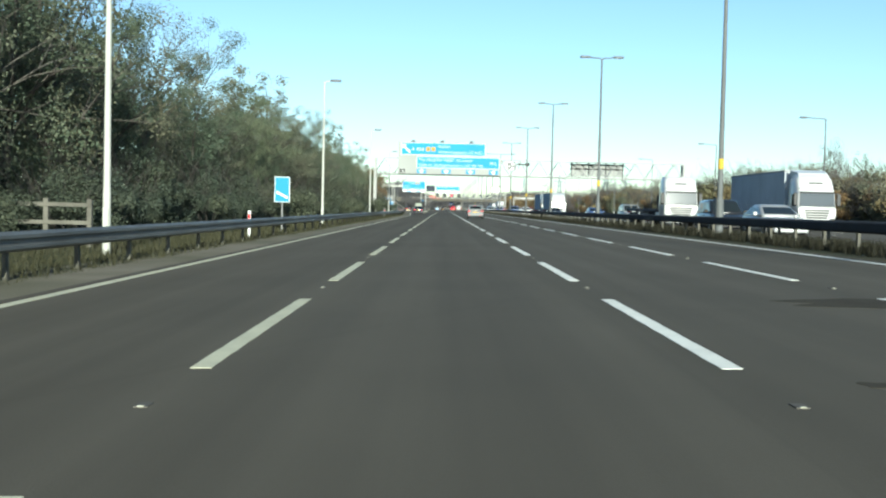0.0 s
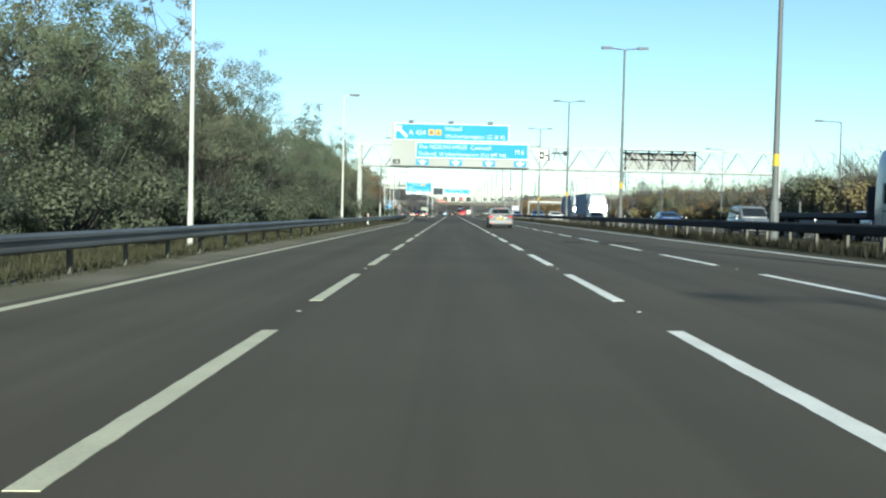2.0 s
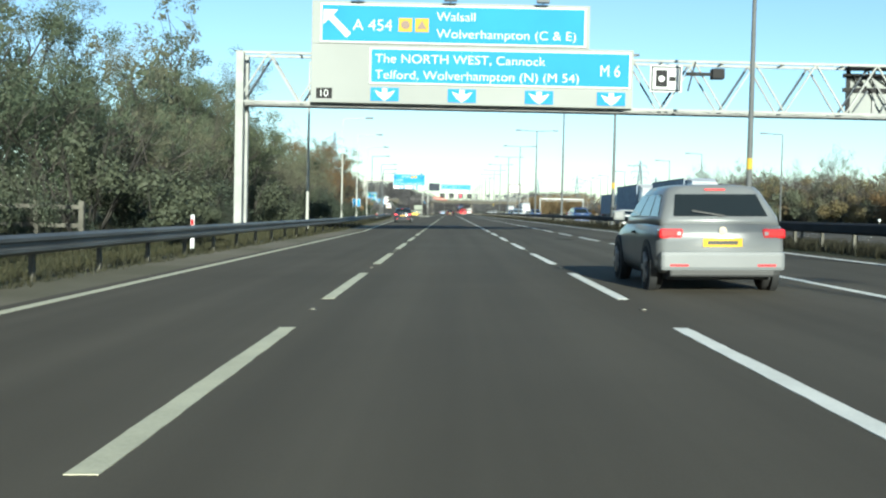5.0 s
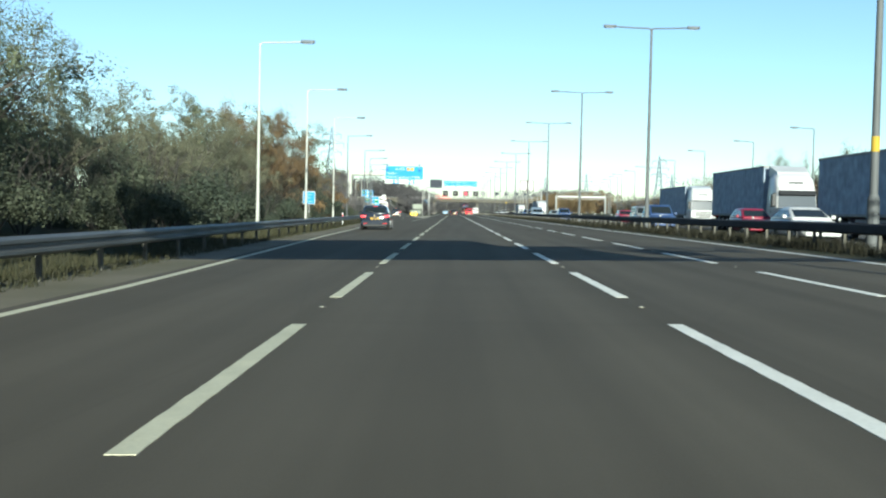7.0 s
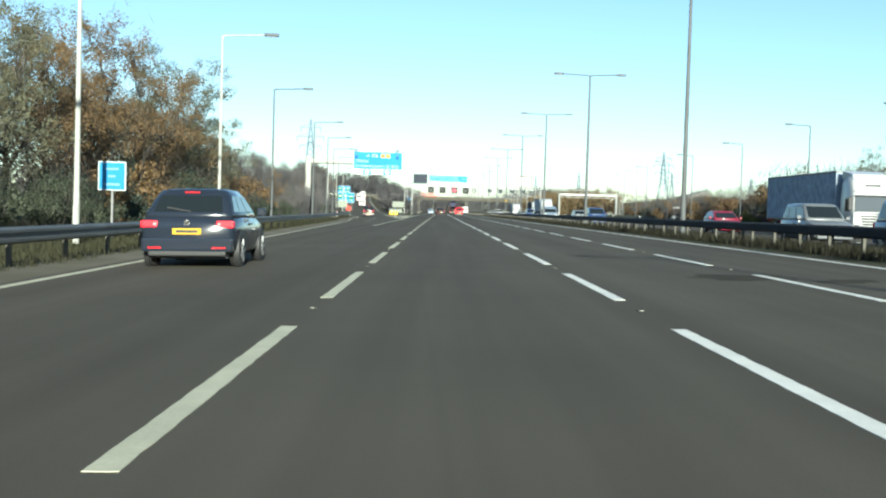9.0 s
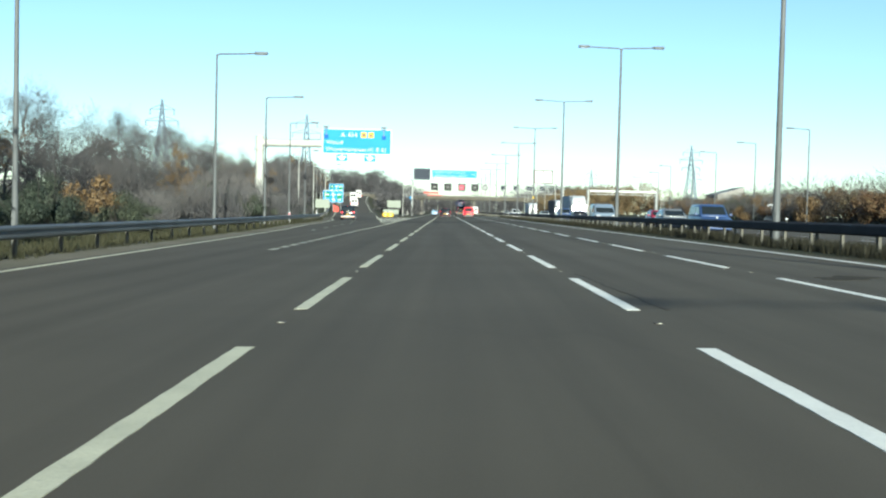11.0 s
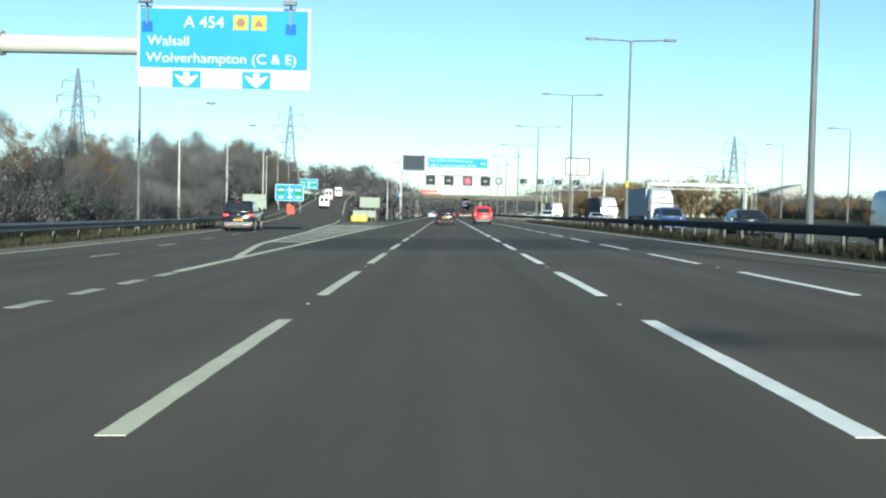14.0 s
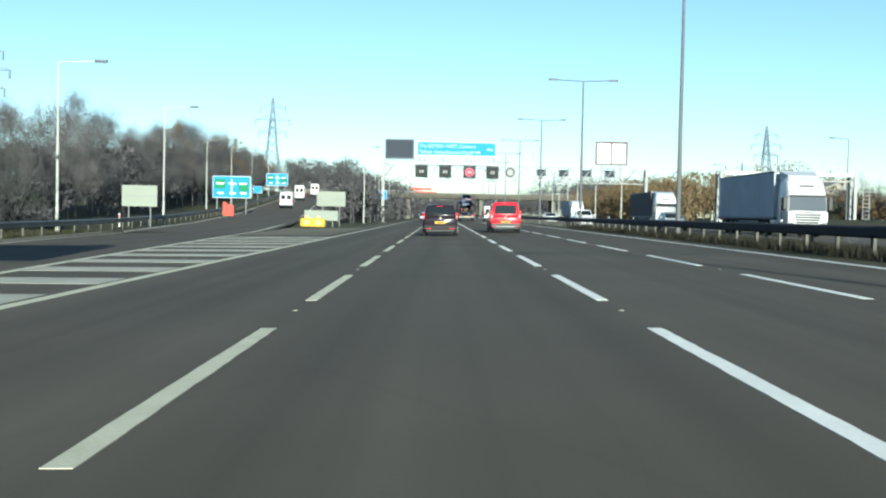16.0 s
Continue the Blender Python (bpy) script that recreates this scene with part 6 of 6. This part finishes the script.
M_CURTAINDARK = material("dark_trailer_curtain", (0.035, 0.035, 0.045), rough=0.7, var=0.2, scale=1.2)


def put(o, x, y, z, turn=0.0):
    o.matrix_basis = pose(x, y, z, 0, 0, turn)
    return o


def put_lane(o, x, y, turn=0.0):
    o.matrix_basis = pose(x, y, FALL * x, 0, -math.degrees(math.atan(FALL)), turn)
    return o


# traffic going the same way
put_lane(car("bright red tall people carrier with black bumpers and roof rails", P_RED, 4.38, 1.81, 1.78, 1.00, 0.16, 0.24, 0.42, group="", rails=True, cladding=True, tall_lamps=True, square=0.45), 3.55, 418.6)
put_lane(car("dark plum compact car with a black rear window", P_PLUM, 3.9, 1.74, 1.56, 0.98, 0.28, 0.27, 0.45, rails=True, tall_lamps=True, lamp_in=0.88, lamp_z=(-0.14, 0.16), square=0.25), -0.25, 408.8)
put_lane(car("dark blue-grey hatchback with its tail lights lit", P_NAVY, 4.1, 1.77, 1.47, 0.94, 0.48, 0.29, 0.55, lit=True), -5.05, 213.4, 1.0)
put_lane(car("black pickup with a rear canopy and chrome bumper", P_BLACK, 5.1, 1.80, 1.76, 1.08, 0.22, 0.28, 0.45, category="pickup", lit=True, chrome=True, tall_lamps=False, square=0.6), -12.1, 372.0, 4.0)
put_lane(car("silver-grey hatchback in the overtaking lane", P_MIDSILVER, 4.1, 1.75, 1.46, 0.93, 0.42, 0.29, 0.55), 3.3, 118)
put_lane(car("pale blue hatchback far ahead in the slow lane", P_PALEBLUE, 4.0, 1.73, 1.48, 0.94, 0.35, 0.29, 0.5), -3.4, 560)


def van(label, mat, L=5.2, W=1.95, H=2.35, group="vans"):
    """A panel van with its rear doors at y = 0."""
    o = thing("van", label, "van", group)
    w = W / 2
    rings = [rounded_ring(w * 0.94, 0.03, L - 0.35, 0.35, 0.12), rounded_ring(w, 0, L - 0.02, 0.55, 0.12), rounded_ring(w, 0, L, 0.95, 0.14), rounded_ring(w * 0.99, 0.0, L - 0.75, 1.12, 0.14), rounded_ring(w * 0.97, 0.02, L - 1.35, H * 0.82, 0.14),
             rounded_ring(w * 0.91, 0.06, L - 1.75, H * 0.96, 0.2), rounded_ring(w * 0.8, 0.14, L - 1.95, H, 0.25)]
    me = MB().loft(rings).mesh("body", mat)
    recalc(me)
    body = part("body", me, mat, o)
    for s in (1, -1):
        d = part("rear_door", MB().box(min(s * 0.012, s * w * 0.88), max(s * 0.012, s * w * 0.88), -0.02, 0.03, 0.55, H * 0.88, 0.02), mat, o)
        part("door_window", MB().box(min(s * 0.12, s * w * 0.72), max(s * 0.12, s * w * 0.72), -0.028, -0.018, H * 0.55, H * 0.80, 0.004), M_GLASS, d)
        part("hinge", MB().box(min(s * w * 0.86, s * w * 0.93), max(s * w * 0.86, s * w * 0.93), -0.035, 0.02, H * 0.35, H * 0.39).box(min(s * w * 0.86, s * w * 0.93), max(s * w * 0.86, s * w * 0.93), -0.035, 0.02, H * 0.75, H * 0.79), M_TRIM, d)
        part("tail_light", MB().box(min(s * w * 0.86, s * w * 0.99), max(s * w * 0.86, s * w * 0.99), -0.03, 0.06, 0.8, 1.35, 0.02), M_TAIL, o)
        part("headlight", MB().box(min(s * w * 0.55, s * w * 0.92), max(s * w * 0.55, s * w * 0.92), L - 0.12, L + 0.01, 0.72, 0.95, 0.04), M_CLEAR, o)
        part("mirror", MB().box(min(s * (w + 0.03), s * (w + 0.24)), max(s * (w + 0.03), s * (w + 0.24)), L - 1.25, L - 1.1, 1.15, 1.5, 0.03), M_TRIM, o)
        sw = MB().hexa([(s * (w + 0.002), L - 2.05, 1.2), (s * (w + 0.002), L - 1.0, 1.18), (s * (w - 0.02), L - 1.38, 1.8), (s * (w - 0.02), L - 2.05, 1.82), (s * (w + 0.014), L - 2.05, 1.2), (s * (w + 0.014), L - 1.0, 1.18), (s * (w - 0.008), L - 1.38, 1.8), (s * (w - 0.008), L - 2.05, 1.82)])
        part("side_window", sw, M_GLASS, o)
        for wy in (L * 0.2, L * 0.82):
            part("wheel_arch", MB().tube((s * w * 0.9, wy, 0.36), (s * w * 1.005, wy, 0.36), 0.41, 0.40, 18), M_TRIM, o)
            wheel(o, s * w * 0.9, wy, 0.34, 0.21, s)
    pane(o, "windscreen", [(w * 0.86, L - 0.80, 1.16), (-w * 0.86, L - 0.80, 1.16), (-w * 0.82, L - 1.33, H * 0.81), (w * 0.82, L - 1.33, H * 0.81)], off=0.03)
    part("bumper", MB().box(-w * 0.96, w * 0.96, -0.09, 0.1, 0.36, 0.56, 0.04), M_TRIM, o)
    part("front_bumper", MB().box(-w * 0.94, w * 0.94, L - 0.2, L + 0.05, 0.3, 0.62, 0.06), M_TRIM, o)
    part("grille", MB().box(-w * 0.5, w * 0.5, L - 0.05, L + 0.02, 0.68, 0.86, 0.02), M_TRIM, o)
    pl = part("number_plate", MB().box(-0.26, 0.26, -0.045, -0.02, 0.66, 0.77, 0.004), M_PLATEY, o)
    part("plate_bar", MB().box(-0.2, 0.2, -0.05, -0.044, 0.69, 0.74), M_TRIM, pl)
    return o


put_lane(van("white panel van in the fast lane", P_WHITE), 7.2, 520)
for x, y, lab in ((-23.8, 520, "white panel van climbing the slip road"), (-28.6, 572, "white box van on the slip road"), (-30.0, 610, "white van near the top of the slip road")):
    v = van(lab, P_WHITE, 5.4, 2.0, 2.5 if y < 550 else 3.0)
    put(v, x, y, slip_z(x, y) + 0.01, 5)


def hgv(label, cab_mat, trailer, trailer_mat, H=4.0, flatbed=False, visor=False):
    """An articulated lorry facing -y, its front at y = 0."""
    o = thing("lorry", label, "lorry", "oncoming lorries")
    w = 1.22
    rings = [rounded_ring(w * 0.97, 0.06, 2.2, 0.38, 0.18), rounded_ring(w, 0.0, 2.25, 0.75, 0.18), rounded_ring(w, 0.0, 2.3, 1.55, 0.18), rounded_ring(w * 0.98, 0.10, 2.3, 2.35, 0.2), rounded_ring(w * 0.96, 0.22, 2.3, 2.75, 0.22),
             rounded_ring(w * 0.93, 0.5, 2.3, 3.3, 0.25), rounded_ring(w * 0.82, 0.85, 2.28, 3.62, 0.3)]
    me = MB().loft(rings).mesh("cab", cab_mat)
    recalc(me)
    cab = part("cab", me, cab_mat, o)
    pane(cab, "windscreen", [(-w * 0.92, 0.005, 1.58), (w * 0.92, 0.005, 1.58), (w * 0.88, 0.12, 2.42), (-w * 0.88, 0.12, 2.42)], M_LORRYGLASS, 0.03)
    for wx in (-0.55, 0.35):
        part("wiper", MB().bar((wx, -0.045, 1.60), (wx + 0.62, -0.02, 1.72), 0.03), M_TRIM, cab)
    part("roof_slot", MB().box(-w * 0.36, w * 0.36, 0.36, 0.56, 3.02, 3.14, 0.02), M_TRIM, cab)
    part("visor_edge", MB().hexa([(-w * 0.9, 0.02, 2.44), (w * 0.9, 0.02, 2.44), (w * 0.9, 0.25, 2.44), (-w * 0.9, 0.25, 2.44), (-w * 0.9, 0.07, 2.54), (w * 0.9, 0.07, 2.54), (w * 0.9, 0.25, 2.54), (-w * 0.9, 0.25, 2.54)]), M_TRIM, cab)
    part("badge", MB().box(-0.34, 0.34, -0.02, 0.02, 1.43, 1.50, 0.01), M_CHROME, cab)
    part("fairing_line", MB().box(-w * 0.93, w * 0.93, 0.22, 0.30, 2.735, 2.76), M_TRIM, cab)
    for s in (1, -1):
        part("marker_lamp", MB().box(min(s * w * 0.6, s * w * 0.74), max(s * w * 0.6, s * w * 0.74), 0.26, 0.42, 2.86, 2.94, 0.02), M_CLEAR, cab)
        part("mirror_arm", MB().bar((s * w * 0.98, 0.12, 2.42), (s * (w + 0.2), 0.06, 2.44), 0.04), M_TRIM, cab)
        part("front_step", MB().box(min(s * w * 0.68, s * w * 0.93), max(s * w * 0.68, s * w * 0.93), -0.02, 0.03, 0.72, 0.84, 0.01), M_TRIM, cab)
    part("panel_gap", MB().box(-w * 0.94, w * 0.94, -0.008, 0.02, 1.535, 1.555), M_TRIM, cab)
    if visor:
        part("sun_visor", MB().hexa([(-w * 0.9, -0.14, 2.36), (w * 0.9, -0.14, 2.36), (w * 0.88, 0.16, 2.62), (-w * 0.88, 0.16, 2.62), (-w * 0.9, -0.10, 2.33), (w * 0.9, -0.10, 2.33), (w * 0.88, 0.19, 2.60), (-w * 0.88, 0.19, 2.60)]), M_TRIM, cab)
        for k in range(5):
            part("roof_lamp", MB().tube((-0.8 + 0.4 * k, 0.30, 2.95), (-0.8 + 0.4 * k, 0.42, 2.95), 0.09, n=12), M_CLEAR, cab)
    for k in range(4):
        part("grille_slot", MB().box(-w * (0.66 - 0.035 * k), w * (0.66 - 0.035 * k), -0.018, 0.03, 1.28 - 0.155 * k, 1.385 - 0.155 * k, 0.01), M_TRIM, cab)
    part("lower_gap", MB().box(-w * 0.97, w * 0.97, -0.012, 0.03, 0.64, 0.68), M_TRIM, cab)
    for s in (1, -1):
        part("corner_deflector", MB().box(min(s * w * 0.84, s * w * 0.99), max(s * w * 0.84, s * w * 0.99), -0.035, 0.08, 0.9, 1.5, 0.03), cab_mat, cab)
        part("door_gap", MB().box(min(s * (w - 0.004), s * (w + 0.006)), max(s * (w - 0.004), s * (w + 0.006)), 1.32, 1.345, 0.75, 2.4), M_TRIM, cab)
        part("door_handle", MB().box(min(s * w, s * (w + 0.03)), max(s * w, s * (w + 0.03)), 1.05, 1.25, 1.3, 1.36, 0.01), M_TRIM, cab)
    part("bumper", MB().box(-w * 0.99, w * 0.99, -0.07, 0.3, 0.28, 0.58, 0.06), cab_mat, o)
    part("air_intake", MB().box(-w * 0.5, w * 0.5, -0.085, -0.05, 0.34, 0.50, 0.02), M_TRIM, o)
    fp = part("front_plate", MB().box(-0.26, 0.26, -0.1, -0.08, 0.52, 0.63, 0.004), M_WHITE, o)
    part("plate_bar", MB().box(-0.2, 0.2, -0.106, -0.098, 0.55, 0.60), M_TRIM, fp)
    for s in (1, -1):
        part("headlight", MB().box(min(s * w * 0.66, s * w * 0.95), max(s * w * 0.66, s * w * 0.95), -0.09, 0.02, 0.42, 0.66, 0.04), M_CLEAR, o)
        part("mirror", MB().box(min(s * (w + 0.05), s * (w + 0.28)), max(s * (w + 0.05), s * (w + 0.28)), -0.02, 0.14, 1.65, 2.4, 0.04), M_TRIM, o)
        sw = MB().box(min(s * (w - 0.005), s * (w + 0.008)), max(s * (w - 0.005), s * (w + 0.008)), 0.35, 1.25, 1.6, 2.35, 0.003)
        part("side_window", sw, M_GLASS, cab)
        part("step", MB().box(min(s * w * 0.98, s * w * 1.02), max(s * w * 0.98, s * w * 1.02), 0.3, 0.9, 0.42, 0.62, 0.01), M_TRIM, o)
        for wy in (1.35, 4.4):
            wheel(o, s * 1.03, wy, 0.5, 0.32, s)
        for wy in (11.6, 12.9, 14.2):
            wheel(o, s * 1.06, wy, 0.5, 0.34, s)
        part("side_guard", MB().box(min(s * 1.16, s * 1.2), max(s * 1.16, s * 1.2), 6.2, 11.0, 0.55, 0.68).box(min(s * 1.16, s * 1.2), max(s * 1.16, s * 1.2), 6.2, 11.0, 0.82, 0.95), M_GALV, o)
        part("rear_light", MB().box(min(s * 0.8, s * 1.2), max(s * 0.8, s * 1.2), 16.02, 16.08, 0.95, 1.1), M_TAIL, o)
    part("chassis", MB().box(-0.45, 0.45, 1.8, 16.0, 0.72, 1.05, 0.03), M_TRIM, o)
    part("fuel_tank", MB().box(-1.18, -0.6, 2.6, 3.7, 0.45, 1.0, 0.08), M_RIM, o)
    if flatbed:
        part("bed", MB().box(-1.25, 1.25, 2.9, 16.1, 1.06, 1.28, 0.03), M_CURTAINDARK, o)
        part("headboard", MB().box(-1.2, 1.2, 2.9, 3.0, 1.28, 2.3, 0.02), M_CURTAINDARK, o)
        for k in range(4):
            part("stake", MB().bar((-1.2, 5 + 3 * k, 1.28), (-1.2, 5 + 3 * k, 1.8), 0.08), M_TRIM, o)
    else:
        tb = part("trailer", MB().box(-1.27, 1.27, 2.75, 16.1, 1.06, H, 0.04), trailer_mat, o)
        part("roof_edge", MB().box(-1.285, 1.285, 2.73, 16.12, H - 0.14, H - 0.02, 0.02), M_GALV, tb)
        part("floor_edge", MB().box(-1.285, 1.285, 2.73, 16.12, 1.06, 1.2, 0.02), M_GALV, tb)
        for s in (1, -1):
            for k in range(11):
                part("side_rib", MB().box(min(s * 1.268, s * 1.283), max(s * 1.268, s * 1.283), 3.4 + 1.2 * k, 3.46 + 1.2 * k, 1.2, H - 0.14), trailer_mat, tb)
        part("deflector", MB().hexa([(-1.0, 0.75, 3.5), (1.0, 0.75, 3.5), (1.1, 2.2, 3.5), (-1.1, 2.2, 3.5), (-0.95, 1.05, 3.75), (0.95, 1.05, 3.75), (1.1, 2.2, H - 0.05), (-1.1, 2.2, H - 0.05)]), cab_mat, cab)
    return o


OZ = MEDIAN_Z - 0.035
put(hgv("white lorry with a plain pale grey box trailer", P_WHITE, True, M_BOXGREY, 4.0), 23.7, 71, OZ)
put(hgv("white tractor unit pulling a low dark flatbed trailer", P_WHITE, True, M_CURTAIN, flatbed=True), 17.0, 80, OZ)
put(hgv("white lorry with a grey curtain-sided trailer", P_WHITE, True, M_CURTAIN, 4.05), 19.6, 188, OZ)
put(hgv("white lorry with roof lamps and a blue-grey curtain trailer", P_WHITE, True, M_CURTAIN, 4.2, visor=True), 20.2, 213.3, OZ)
put(hgv("white lorry with a grey curtain-sided trailer", P_WHITE, True, M_CURTAIN, 4.0), 24.2, 255, OZ)
put(hgv("white lorry with a long pale blue-grey box trailer", P_WHITE, True, M_BOXGREY, 4.1), 22.0, 421.2, OZ)
put(hgv("white and red lorry with a dark box trailer", P_WHITE, True, M_CURTAINDARK, 4.0, visor=True), 24.8, 476, OZ)
put(hgv("white lorry with a pale trailer in the distance", P_WHITE, True, M_BOXGREY, 4.0), 25.5, 560, OZ)
H_HATCH = dict(L=4.1, W=1.75, H=1.46, belt=0.92, tail=0.42, nose=0.29, roof_in=0.52, group="oncoming cars")
H_MPV = dict(L=4.5, W=1.85, H=1.72, belt=1.02, tail=0.2, nose=0.25, roof_in=0.5, square=0.3, group="oncoming cars")
H_SALOON = dict(L=4.6, W=1.8, H=1.43, belt=0.92, tail=1.0, nose=0.31, roof_in=0.6, group="oncoming cars")
for lab, pm, shape, x, y in (("silver saloon coming the other way", P_SILVER, H_SALOON, 14.4, 47), ("black people carrier coming the other way", P_BLACK, H_MPV, 14.6, 57), ("white hatchback beside a lorry", P_WHITE, H_HATCH, 20.6, 92),
                             ("grey people carrier coming the other way", P_GREY, H_MPV, 18.0, 105), ("dark blue saloon coming the other way", P_BLUE, H_SALOON, 18.2, 131), ("dark grey hatchback coming the other way", P_GREY, H_HATCH, 18.0, 176),
                             ("white saloon coming the other way", P_WHITE, H_SALOON, 14.4, 191.5), ("maroon hatchback beside a lorry", P_MAROON, H_HATCH, 16.4, 207), ("blue estate car coming the other way", P_BLUE, H_MPV, 14.4, 224),
                             ("dark people carrier coming the other way", P_GREY, H_MPV, 15.8, 238), ("maroon hatchback coming the other way", P_MAROON, H_HATCH, 18.0, 262), ("dark blue people carrier coming the other way", P_BLUE, H_MPV, 15.6, 303),
                             ("grey hatchback coming the other way", P_GREY, H_HATCH, 15.2, 312), ("dark red hatchback coming the other way", P_MAROON, H_HATCH, 18.0, 331), ("black hatchback coming the other way", P_BLACK, H_HATCH, 15.2, 363),
                             ("dark blue estate car coming the other way", P_BLUE, H_MPV, 15.9, 386), ("white people carrier in the distance", P_WHITE, H_MPV, 14.5, 466), ("silver car in the distance", P_SILVER, H_HATCH, 14.6, 501), ("grey hatchback in the distance", P_GREY, H_HATCH, 18.2, 440)):
    c = car(lab, pm, **shape)
    put(c, x, y + shape["L"], OZ, 180)
put(van("blue-grey panel van coming the other way", P_VANBLUE, 5.0, 1.92, 1.98, "oncoming vans"), 14.6, 345.5, OZ, 180)


# car transporter ahead in the third lane
def transporter():
    o = thing("car_transporter", "dark two-deck car transporter seen from behind, loaded", "lorry")
    for s in (1, -1):
        for y in (0.1, 4.2, 8.4, 12.4):
            part("upright", MB().bar((s * 1.18, y, 0.9), (s * 1.18, y, 2.7), 0.12), M_TRIM, o)
        part("deck_rail", MB().bar((s * 1.15, 0, 2.62), (s * 1.15, 13, 2.62), 0.14, 0.2), M_TRIM, o)
        part("deck_rail", MB().bar((s * 1.15, -0.3, 0.95), (s * 1.15, 13, 0.95), 0.16, 0.24), M_TRIM, o)
        part("tail_light", MB().box(min(s * 0.8, s * 1.2), max(s * 0.8, s * 1.2), -0.36, -0.3, 0.82, 0.98), M_TAIL, o)
        for y in (2.2, 3.5):
            wheel(o, s * 1.0, y, 0.45, 0.34, s)
    part("upper_track", MB().box(-1.1, -0.45, 0, 13, 2.66, 2.72).box(0.45, 1.1, 0, 13, 2.66, 2.72), M_TRIM, o)
    part("lower_track", MB().box(-1.1, -0.45, 0, 13, 1.0, 1.06).box(0.45, 1.1, 0, 13, 1.0, 1.06), M_TRIM, o)
    part("tail_beam", MB().box(-1.2, 1.2, -0.3, -0.1, 0.55, 0.8, 0.03), M_GALV, o)
    pl = part("number_plate", MB().box(-0.26, 0.26, -0.33, -0.3, 0.62, 0.73), M_PLATEY, o)
    part("cab", MB().box(-1.22, 1.22, 13.3, 15.4, 0.5, 3.4, 0.12), P_BLUE, o)
    return o


put_lane(transporter(), 3.75, 526)
for z, y, pm, lab in ((2.72, 526.3, P_BLUE, "dark blue car carried on the upper deck"), (1.06, 526.4, P_BLACK, "black car carried on the lower deck"), (2.72, 531.5, P_GREY, "grey car carried on the upper deck")):
    put(car(lab, pm, 4.0, 1.74, 1.42, 0.92, 0.45, 0.29, 0.55, group="transported cars"), 3.75 - z * 0.02, y, FALL * 3.75 + z + 0.01)
